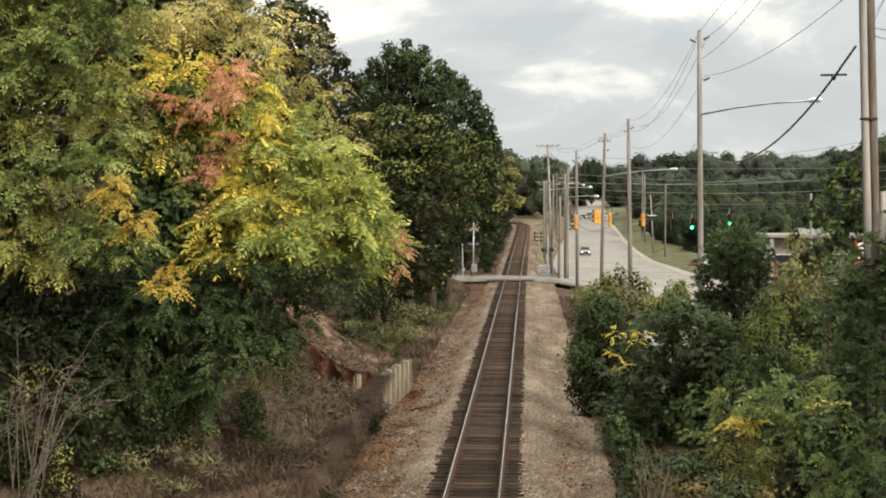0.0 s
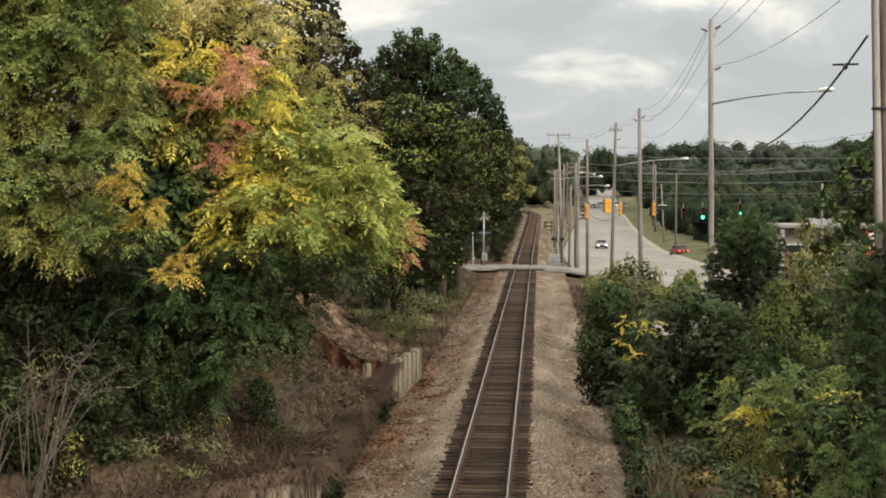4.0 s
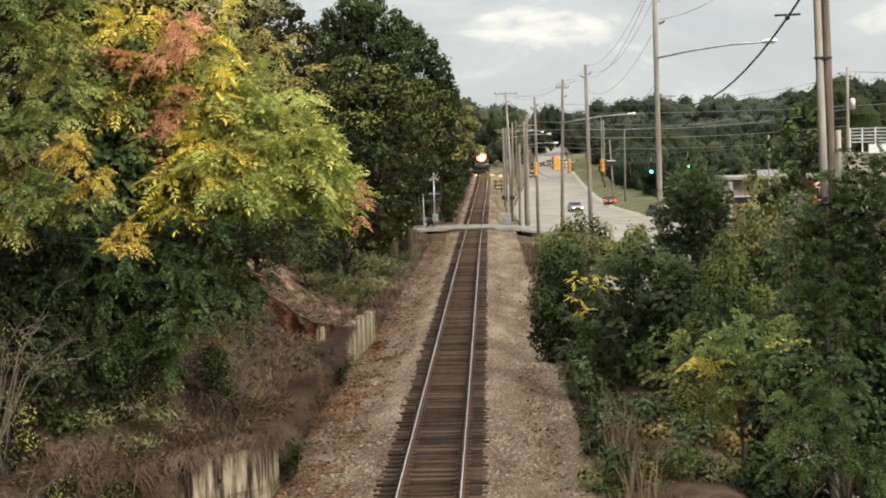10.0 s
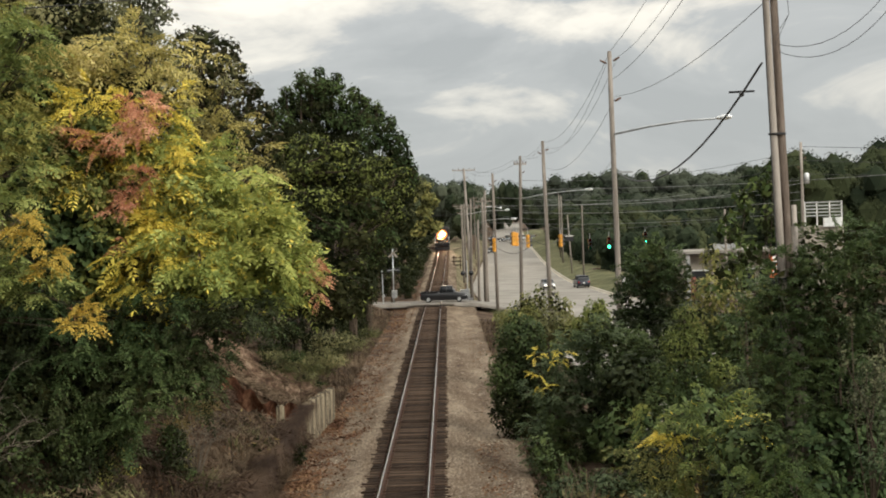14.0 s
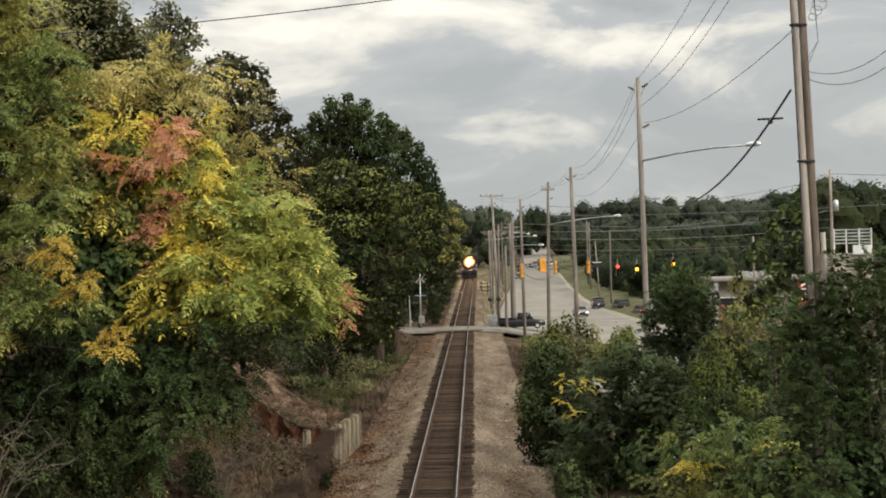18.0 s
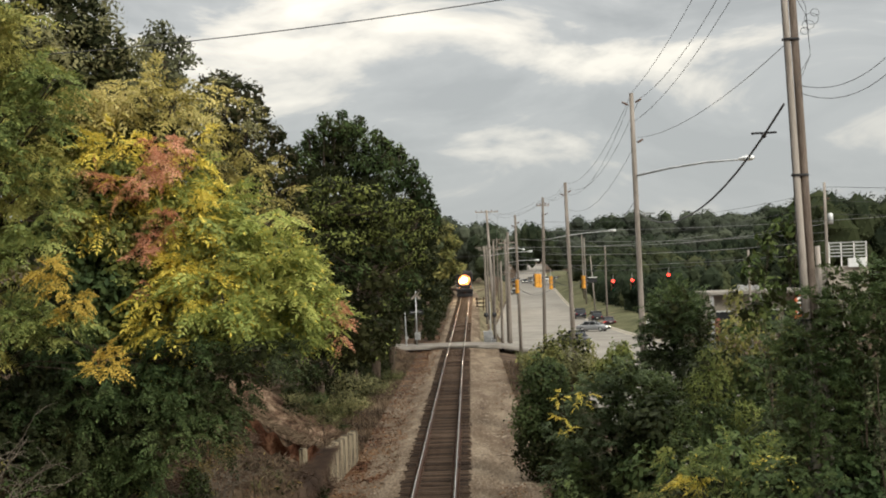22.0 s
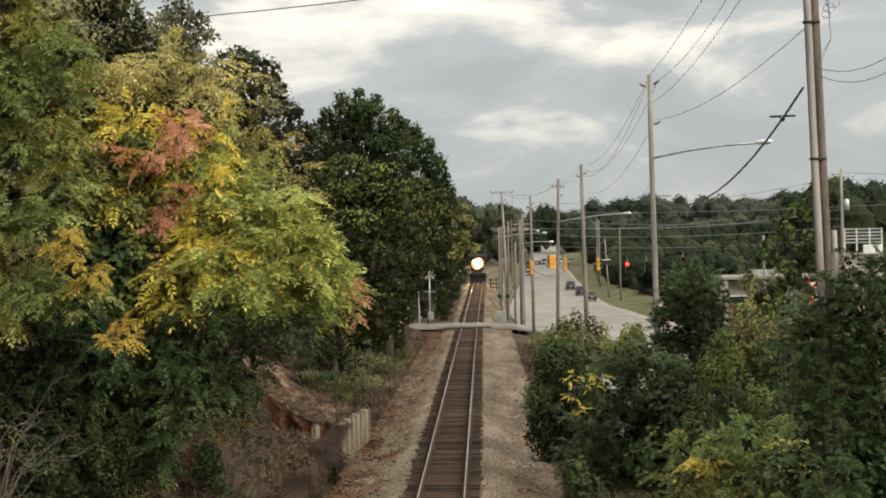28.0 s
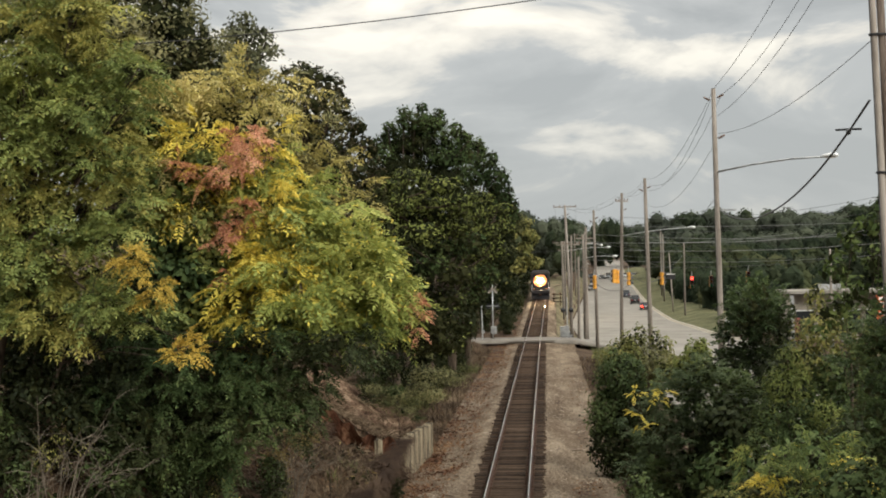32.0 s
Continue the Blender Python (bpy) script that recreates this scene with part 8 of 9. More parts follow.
# the heavy cable with its in-line closure
cable = wire((8.5, 33, 11.25), (8.6, 62, 9.8), 1.25, 0.028, "heavy black cable hanging between two poles", "heavy_cable")
closure = empty("cable_closure", 8.62, 35.9, 10.84, 78, label="dark closure clamped on the heavy cable", category="cable fitting")
part("sleeve", revolve_bm([(0.03, -0.2), (0.06, -0.16), (0.065, 0), (0.06, 0.16), (0.03, 0.2)], 10, pose(0, 0, -0.03, 0, 78, 0)), M["black"], closure, "", True)
part("bracket", box_bm(0, 0, 0.02, 0.05, 0.62, 0.05, 0.01), M["dark"], closure)

# ---- traffic signals on span wires ----
LENS = {}
for key, col in (("red", (1.0, 0.05, 0.03)), ("amber", (1.0, 0.55, 0.03)), ("green", (0.05, 1.0, 0.55))):
    m, nodes, links, b = mat("lens_" + key, 0.3)
    tr = nodes.new("ShaderNodeBsdfTransparent")
    tr.inputs["Color"].default_value = (*col, 1)
    b.inputs["Base Color"].default_value = (col[0] * 0.12, col[1] * 0.12, col[2] * 0.12, 1)
    mx = nodes.new("ShaderNodeMixShader")
    mx.inputs[0].default_value = 0.8
    links.new(b.outputs[0], mx.inputs[1])
    links.new(tr.outputs[0], mx.inputs[2])
    links.new(mx.outputs[0], nodes["Material Output"].inputs["Surface"])
    LENS[key] = m
M["bulb"] = glow("signal_bulb", (1.0, 1.0, 1.0), 9.0)
SIGNALS = []


def traffic_signal(x, y, z, rz, lit=False, label="yellow three-light traffic signal hanging from a span wire"):
    ob = empty("traffic_signal", x, y, z, rz, label=label, category="traffic signal", group="traffic signals")
    bm = bmesh.new()
    for k in range(3):
        add_box(bm, 0, 0.1, 0.36 - 0.36 * k, 0.34, 0.2, 0.34, None, 0.03)
    body = part("housing", bm, M["yellow"], ob, "yellow housing of three sections")
    part("door", box_bm(0, -0.006, 0, 0.33, 0.012, 1.05), M["black"], ob, "black front doors")
    for k, key in enumerate(("red", "amber", "green")):
        c = 0.36 - 0.36 * k
        bm = revolve_bm([(0.148, 0.016), (0.150, 0.03), (0.02, 0.045)], 18, pose(0, -0.0, c, 90, 0, 0))
        part("lens", bm, LENS[key], ob, key + " signal lens")
        # the visor, open below
        bm = bmesh.new()
        ring = [(-0.35 + (math.pi + 0.7) * t / 12) for t in range(13)]
        rows2 = [[bm.verts.new((rr * math.cos(a), yy, c + rr * math.sin(a))) for a in ring] for yy, rr in ((0.0, 0.16), (-0.24, 0.165), (-0.24, 0.155), (0.0, 0.15))]
        for p, q in zip(rows2, rows2[1:]):
            for j in range(12):
                bm.faces.new((p[j], p[j + 1], q[j + 1], q[j]))
        part("visor", bm, M["black"], ob)
    part("hanger", tube_bm([(0, 0.1, 0.53), (0, 0.1, 1.0)], 0.025, 8), M["galv"], ob)
    if lit:
        bulb = part("bulb", revolve_bm([(0.13, 0.0), (0.13, 0.004)], 16, pose(0, -0.0135, 0, 90, 0, 0)), M["bulb"], ob, "glowing signal bulb")
        SIGNALS.append(bulb)
    return ob


traffic_signal(14.5, 135, 5.55, 0, True)
traffic_signal(16.25, 135, 5.6, 0, True)
traffic_signal(19.6, 135, 5.95, 0, True)
traffic_signal(4.95, 115, 6.08, 250)
traffic_signal(6.55, 115, 6.5, 205)
traffic_signal(6.74, 115.4, 6.45, 240)
traffic_signal(8.05, 120, 6.2, 110)
traffic_signal(11.1, 125, 6.1, 120)
sign = empty("street_sign", 12.45, 133, 6.1, label="dark hanging sign on the span wire", category="sign")
part("sign_face", box_bm(0, 0, 0, 0.75, 0.03, 0.42, 0.01), M["dark"], sign)
part("sign_edge", box_bm(0, 0, 0.26, 0.8, 0.05, 0.06, 0.01), M["white"], sign)
part("hanger", tube_bm([(0, 0, 0.28), (0, 0, 0.75)], 0.02, 6), M["galv"], sign)
wire((7.7, 127, 7.2), (30, 138, 7.6), 0.45, 0.016, "span wire that carries the traffic signals")
wire((7.7, 127, 7.0), (3.7, 108, 7.3), 0.1, 0.016, "span wire that carries the traffic signals")
wire((8.8, 109, 7.6), (20.6, 208, 8.4), 1.0, 0.016, "span wire that carries the traffic signals")
wire((4.4, 112, 7.25), (8.2, 119, 6.2), 0.5, 0.02, "drooping black signal cable")
wire((8.1, 119, 6.5), (11.2, 125, 6.4), 0.6, 0.02, "drooping black signal cable")
wire((5.2, 115, 5.9), (8.1, 120, 5.8), 0.55, 0.02, "drooping black signal cable")

# ---- level crossing hardware ----
mast = empty("crossing_mast", -4.15, 146.6, 0.1, label="white railway crossing mast with crossed boards", category="crossing signal")
part("pole", tube_bm([(0, 0, 0), (0.06, 0, 5.4)], [0.07, 0.06], 10), M["galv"], mast, "", True)
for a in (42, -42):
    bm = box_bm(0, 0, 0, 1.2, 0.03, 0.2, 0.008)
    bmesh.ops.transform(bm, matrix=pose(0.06, -0.09 - 0.0005 * a, 5.0, 0, a, 0), verts=bm.verts[:])
    part("crossbuck_board", bm, M["polewood"], mast, "weathered back of a crossed board")
part("light_bar", box_bm(0.05, -0.05, 3.3, 1.1, 0.06, 0.06), M["galv"], mast)
for s in (-0.42, 0.42):
    part("lamp", revolve_bm([(0.24, 0), (0.25, 0.03), (0.12, 0.12), (0.06, 0.2)], 14, pose(0.05 + s, 0.0, 3.3, -90, 0, 0)), M["black"], mast, "black round crossing lamp")
part("gate_box", box_bm(0.1, 0, 0.9, 0.55, 0.5, 0.75, 0.03), M["galv"], mast, "pale gate mechanism box")
gate = empty("crossing_gate", -5.15, 145.6, 0.15, label="raised white crossing gate arm on a post", category="crossing gate")
part("post", tube_bm([(0, 0, 0), (0, 0, 1.3)], 0.07, 10), M["galv"], gate)
part("arm", tube_bm([(0, 0, 1.0), (-0.03, 0, 3.3)], [0.07, 0.045], 8), M["galv"], gate)
part("counterweight", box_bm(0.05, 0.12, 0.75, 0.3, 0.16, 0.3, 0.02), M["galv"], gate)
far_mast = empty("crossing_mast", 3.3, 149.5, -0.15, 180, label="pale crossing signal with a control cabinet", category="crossing signal")
part("pole", tube_bm([(0, 0, 0), (0, 0, 4.2)], 0.06, 10), M["galv"], far_mast)
part("gate_box", box_bm(0.05, 0, 0.95, 0.5, 0.45, 0.7, 0.03), M["galv"], far_mast)
for s in (-0.42, 0.42):
    part("lamp", revolve_bm([(0.24, 0), (0.25, 0.03), (0.12, 0.12), (0.06, 0.2)], 14, pose(s, 0, 2.9, -90, 0, 0)), M["black"], far_mast, "black round crossing lamp")
for x, y, h, w in ((3.0, 152.6, 1.5, 0.8), (3.6, 153.6, 1.1, 0.6), (3.55, 151.0, 0.8, 0.5)):
    cab = empty("signal_cabinet", x, y, float(ground_z(x, y)), label="grey metal signal cabinet beside the track", category="cabinet")
    part("body", box_bm(0, 0, h / 2, w, w, h, 0.02), M["galv"], cab)
    part("roof", box_bm(0, 0, h + 0.03, w + 0.12, w + 0.12, 0.06, 0.015), M["galv"], cab)
    part("door", box_bm(0, -w / 2 - 0.012, h * 0.5, w * 0.8, 0.02, h * 0.82, 0.006), M["galv"], cab)
# timber rack and old posts beside the far track
rack = empty("timber_rack", 2.9, 232, float(ground_z(2.9, 232)), label="dark timber rack beside the far track", category="rack")
for x in (-0.5, 0.5):
    part("post", box_bm(x, 0, 0.9, 0.16, 0.16, 2.2, 0.02), M["tie"], rack)
for z in (0.5, 1.1, 1.7):
    part("rail", box_bm(0, -0.1, z, 1.7, 0.1, 0.14, 0.01), M["tie"], rack)
marker = empty("concrete_post", -5.15, 55, float(ground_z(-5.15, 55)), label="square weathered concrete post on the bank", category="post")
top = 1.28 - float(ground_z(-5.15, 55))
part("shaft", box_bm(0, 0, top / 2 - 0.2, 0.3, 0.28, top + 0.4, 0.03), M["concrete"], marker)
# dead stalks behind the ballast on the road side, and sticks on the stones
r = np.random.RandomState(44)
n = 170
sx, sy = 4.2 + 0.02 * (r.rand(n) * 20) + 0.5 * r.rand(n) ** 1.5, 32.5 + 9 * r.rand(n)
M["drystem"] = surface("pale_dry_stems", [(0.2, (0.09, 0.066, 0.044)), (0.8, (0.22, 0.17, 0.115))], 2, 14, 0.9, 0, 0.2, 0.01)
blades("dead_stalks", sx, sy, 0.9 + 0.9 * r.rand(n), 0.012 + 0.012 * r.rand(n), M["drystem"], 45, 0.25, label="pale upright dead stalks beside the ballast", category="dead stalks")
bm = bmesh.new()
rnd = random.Random(46)
for k in range(46):
    side = rnd.choice((-1, -1, 1))
    x, y = -0.23 + side * rnd.uniform(1.8, 4.0), 32 + 60 * rnd.random() ** 1.4
    a, L = rnd.uniform(-1.5, 1.5), rnd.uniform(0.2, 0.9) ** 1.3
    z = float(ballast_z(x, y)) + 0.04
    d = Vector((math.cos(a), math.sin(a), 0)) * L / 2
    add_tube(bm, [Vector((x, y, z)) - d, Vector((x + 0.04, y + 0.03, z + 0.03)), Vector((x, y, z)) + d], [0.018, 0.016, 0.008], 4)
tagged(part("fallen_sticks", bm, M["bark"]), "dark broken sticks scattered on the ballast", "sticks", kind="stuff")

bm = bmesh.new()
rnd = random.Random(52)
for k in range(70):
    x, y = rnd.uniform(-8.4, -5.2), rnd.uniform(57.6, 68)
    x2, y2 = x + rnd.uniform(0.7, 1.7), y + rnd.uniform(-0.9, 0.3)
    a, b = Vector((x, y, float(ground_z(x, y)) + 0.1)), Vector((x2, y2, float(ground_z(x2, y2)) + 0.08))
    add_tube(bm, [a, a.lerp(b, 0.5) + Vector((0, 0, 0.16)), b + Vector((0, 0, 0.06))], [0.018, 0.014, 0.006], 4)
tagged(part("dry_stems", bm, M["drystem"]), "pale dry stems lying down the bare slope", "dead stalks", kind="stuff")

# ---- low buildings across the road ----
def low_building():
    ob = empty("shop_building", 30.6, 150, -0.85, label="low shop with a pale flat roof and dark front", category="building")
    part("wall", box_bm(0, 4, 2.3, 9.5, 7.5, 4.6), M["beige"], ob)
    part("roof", box_bm(0, 3.2, 4.9, 10.6, 9.6, 0.3, 0.05), M["asphalt"], ob, "pale flat roof edge")
    part("roof_sign", box_bm(-1.2, -1.3, 5.45, 2.2, 0.25, 0.55, 0.03), M["galv"], ob)
    for x in (-3.4, -1.1, 1.2, 3.5):
        w = part("window", box_bm(x, 0.22, 1.9, 1.8, 0.08, 2.2), M["glass"], ob)
        part("frame", box_bm(x, 0.18, 3.05, 1.95, 0.12, 0.12), M["alu"], w)
    for x in (-4.9, 0.1, 4.9):
        part("column", box_bm(x, -1.2, 2.3, 0.35, 0.35, 4.7, 0.02), M["galv"], ob)
    part("panel", box_bm(3.9, -1.25, 3.3, 1.1, 0.12, 2.4, 0.02), M["orange_panel"], ob, "orange red upright panel")
    part("door", box_bm(-4.4, 0.2, 1.2, 0.95, 0.08, 2.3), M["redbrown"], ob)
    # unreadable lettering as plain bars
    for k in range(4):
        part("lettering", box_bm(3.9, -1.33, 4.15 - 0.5 * k, 0.55, 0.02, 0.3), M["white"], ob)


M["glass"] = plain("dark_shop_glass", (0.02, 0.023, 0.025), 0.08)
M["orange_panel"] = plain("orange_panel", (0.55, 0.12, 0.04), 0.5)
low_building()
deck = empty("rooftop_railing", 42.4, 160, 0, label="white louvred rooftop screen on a pale building", category="building")
part("wall", box_bm(0, 3, 2.7, 4.4, 6, 7.0), M["beige"], deck)
part("sign_box", box_bm(0.9, -0.3, 6.6, 1.9, 0.4, 1.0, 0.03), M["alu"], deck)
for k in range(5):
    part("slat", box_bm(0, -0.2, 7.35 + 0.36 * k, 4.2, 0.06, 0.13, 0.01), M["galv"], deck)
for x in (-2.0, -0.7, 0.7, 2.0):
    part("upright", box_bm(x, -0.1, 7.6, 0.12, 0.12, 2.6, 0.01), M["white"], deck)
for x, y in ((21.6, 168), (22.2, 172)):
    sg = empty("road_sign", x, y, float(road_z(y)) + 0.2, label="small pale round sign on a short post", category="sign")
    part("post", tube_bm([(0, 0, -0.2), (0, 0, 1.5)], 0.03, 8), M["galv"], sg)
    part("face", revolve_bm([(0.3, -0.01), (0.3, 0.01)], 18, pose(0, -0.05, 1.35, 90, 0, 0)), M["white"], sg)


# ---- vehicles ----
def loft(bm, sections):
    """Cross-sections (y, [(x, z) ...]) joined into a closed hull."""
    rings = [[bm.verts.new((x, y, z)) for x, z in pts] for y, pts in sections]
    n = len(rings[0])
    for a, b in zip(rings, rings[1:]):
        for k in range(n):
            bm.faces.new((a[k], a[(k + 1) % n], b[(k + 1) % n], b[k]))
    bm.faces.new(rings[0][::-1])
    bm.faces.new(rings[-1])
    bmesh.ops.recalc_face_normals(bm, faces=bm.faces[:])
    return bm


def hull_ring(w, z0, z1, r=0.1):
    return [(-w + r, z0), (w - r, z0), (w, z0 + r), (w, z1 - r), (w - r, z1), (-w + r, z1), (-w, z1 - r), (-w, z0 + r)]


def vehicle(name, paint, label, kind="sedan", front_lit=False, rear_lit=False):
    """A car that faces +y, its foot at the road."""
    ob = empty(name, label=label, category={"sedan": "car", "suv": "car", "pickup": "pickup truck"}[kind])
    L, W, H, hood, belt = {"sedan": (4.7, 0.9, 1.45, 0.95, 0.95), "suv": (4.75, 0.95, 1.78, 1.08, 1.1), "pickup": (5.5, 0.98, 1.85, 1.12, 1.12)}[kind]
    f, r = L / 2, -L / 2
    secs = [(r, hull_ring(W * 0.9, 0.42, belt * 0.9)), (r + 0.15, hull_ring(W, 0.3, belt)), (r + 1.0, hull_ring(W, 0.24, belt)), (0, hull_ring(W, 0.22, belt)), (f - 1.3, hull_ring(W, 0.24, hood)), (f - 0.25, hull_ring(W * 0.97, 0.28, hood * 0.86)), (f, hull_ring(W * 0.86, 0.4, hood * 0.72))]
    part("body", loft(bmesh.new(), secs), paint, ob, "", True)
    c0, c1, c2, c3 = {"sedan": (r + 0.55, r + 1.25, 0.45, f - 1.25), "suv": (r + 0.1, r + 0.45, 0.5, f - 1.3), "pickup": (-0.55, -0.3, 0.9, f - 1.35)}[kind]
    b0 = belt - 0.06
    cab = loft(bmesh.new(), [(c0, hull_ring(W * 0.88, b0 - 0.05, b0 + 0.04, 0.03)), (c1, hull_ring(W * 0.76, b0 - 0.05, H, 0.08)), (c2, hull_ring(W * 0.76, b0 - 0.05, H, 0.08)), (c3, hull_ring(W * 0.9, b0 - 0.05, b0 + 0.04, 0.03))])
    part("cabin", cab, M["carglass"], ob, "dark tinted windows", True)
    part("roof", box_bm(0, (c1 + c2) / 2, H + 0.005, W * 1.42, c2 - c1 + 0.12, 0.05, 0.02), paint, ob)
    for s in (-1, 1):
        for yy in (c1, (c1 + c2) / 2, c2):
            lo = 0.12 if yy == c2 else (-0.12 if yy == c1 else 0.0)
            part("pillar", tube_bm([(s * W * 0.9, yy + lo * 3, belt - 0.04), (s * W * 0.745, yy, H)], 0.035, 6), paint, ob)
        for yy in (r + 0.95, f - 0.95):
            wh = part("wheel", revolve_bm([(0.24, -0.11), (0.33, -0.1), (0.34, 0), (0.33, 0.1), (0.24, 0.11)], 16, pose(s * (W - 0.1), yy, 0.34, 0, 90, 0)), M["tyre"], ob, "", True)
            part("rim", revolve_bm([(0.22, -0.005), (0.2, 0.02), (0.06, 0.01)], 12, pose(s * (W + 0.01), yy, 0.34, 0, 90 * s, 0)), M["galv"], wh)
        part("headlight", box_bm(s * W * 0.68, f - 0.03, hood * 0.66, 0.36, 0.1, 0.16, 0.03), M["lamp_on"] if front_lit else M["lamp_off"], ob)
        part("tail_light", box_bm(s * W * 0.78, r + 0.02, belt * 0.78, 0.26, 0.1, 0.2, 0.03), M["tail_on"] if rear_lit else M["tail_off"], ob)
        part("mirror", box_bm(s * (W + 0.1), c3 - 0.45, belt + 0.04, 0.18, 0.1, 0.13, 0.03), paint, ob)
    part("bumper", box_bm(0, f - 0.02, 0.42, W * 1.7, 0.16, 0.2, 0.05), M["black"], ob)
    part("bumper", box_bm(0, r + 0.02, 0.45, W * 1.7, 0.16, 0.2, 0.05), M["galv"] if kind == "pickup" else M["black"], ob)
    part("plate", box_bm(0, r - 0.07, 0.72, 0.3, 0.02, 0.15), M["white"], ob)
    part("grille", box_bm(0, f + 0.0, hood * 0.6, W * 0.9, 0.06, 0.2, 0.02), M["dark"], ob)
    if kind == "pickup":
        bed = part("bed", box_bm(0, r + 1.0, belt + 0.02, W * 1.75, 1.75, 0.02), M["dark"], ob)
        for s in (-1, 1):
            part("bed_rail", box_bm(s * (W - 0.05), r + 1.05, belt + 0.06, 0.12, 2.0, 0.12, 0.02), paint, ob)
        part("tailgate", box_bm(0, r + 0.04, belt - 0.12, W * 1.8, 0.08, 0.5, 0.02), paint, ob)
    for piece in ob.children_recursive:
        piece.data.transform(Matrix.Scale(0.86, 4))
    return ob


M["carglass"] = plain("tinted_glass", (0.012, 0.014, 0.016), 0.06)
M["tyre"] = plain("tyre_rubber", (0.012, 0.012, 0.012), 0.85)
M["lamp_on"] = glow("lit_headlight", (1.0, 0.93, 0.8), 3.0)
M["lamp_off"] = plain("clear_lamp", (0.6, 0.6, 0.6), 0.15)
M["tail_on"] = glow("lit_tail_light", (1.0, 0.06, 0.03), 5.0)
M["tail_off"] = plain("red_lamp", (0.35, 0.015, 0.012), 0.2)


def paint(name, color):
    m = plain(name, color, 0.3, 0.0, 0.08)
    m.node_tree.nodes["Principled BSDF"].inputs["Specular IOR Level"].default_value = 0.25
    m.node_tree.nodes["Principled BSDF"].inputs["Coat Weight"].default_value = 0.2
    return m


silver, black_p, red_p, navy, grey_p = paint("silver_paint", (0.20, 0.205, 0.21)), paint("black_car_paint", (0.012, 0.012, 0.013)), paint("dark_red_paint", (0.15, 0.015, 0.014)), paint("dark_blue_paint", (0.02, 0.025, 0.04)), paint("dark_grey_paint", (0.06, 0.06, 0.065))
plum = paint("dark_plum_paint", (0.075, 0.03, 0.04))
sedan = vehicle("sedan", silver, "grey silver sedan driving down the road", "sedan", True)
pickup = vehicle("pickup_truck", black_p, "black pickup truck that drives over the crossing", "pickup")
red_car = vehicle("sedan", red_p, "dark red sedan with lit tail lights", "sedan", False, True)
suv = vehicle("suv", navy, "dark blue sport utility car driving away", "suv")
suv_2 = vehicle("suv", black_p, "black sport utility car driving away", "suv")
car_3 = vehicle("sedan", plum, "dark plum sedan that brakes behind the queue", "sedan")
# hidden glowing boxes slide out as its brake lights when the driver brakes
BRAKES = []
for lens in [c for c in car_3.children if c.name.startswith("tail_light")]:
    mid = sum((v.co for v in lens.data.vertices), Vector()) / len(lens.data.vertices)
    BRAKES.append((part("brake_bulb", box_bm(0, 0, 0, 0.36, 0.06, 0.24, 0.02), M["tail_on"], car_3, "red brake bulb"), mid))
car_5 = vehicle("sedan", grey_p, "dark sedan at the edge of the junction", "sedan")
white_p, tan_p = paint("white_car_paint", (0.6, 0.6, 0.58)), paint("tan_car_paint", (0.28, 0.24, 0.18))
for k, (x, y, c, turn) in enumerate(((20.5, 462, silver, 176), (23.2, 468, red_p, 200), (18.4, 455, grey_p, 182), (25.0, 474, white_p, 250), (12.0, 352, silver, 181), (17.0, 480, white_p, 262), (21.4, 486, tan_p, 95), (26.8, 482, silver, 268), (28.6, 470, white_p, 84), (15.4, 470, silver, 184), (30.5, 478, red_p, 265))):
    parked = vehicle("sedan", c, "distant car at the top of the road", "sedan", k == 2)
    parked.matrix_basis = pose(x, y, max(float(road_z(y)) + 0.03, float(ground_z(x, y)) if x > road_right(y) else -9), 0, 0, turn)
shed = empty("roadside_shop", 8.5, 540, float(road_z(540)), label="pale low building at the top of the road", category="building")
part("wall", box_bm(0, 0, 1.7, 16, 7, 3.4), M["beige"], shed)
part("roof", box_bm(0, -0.2, 3.55, 17, 8, 0.3, 0.05), M["galv"], shed, "grey flat roof")
for k in range(5):
    part("window", box_bm(-6 + 3 * k, -3.52, 1.5, 1.6, 0.08, 1.5), M["carglass"], shed)


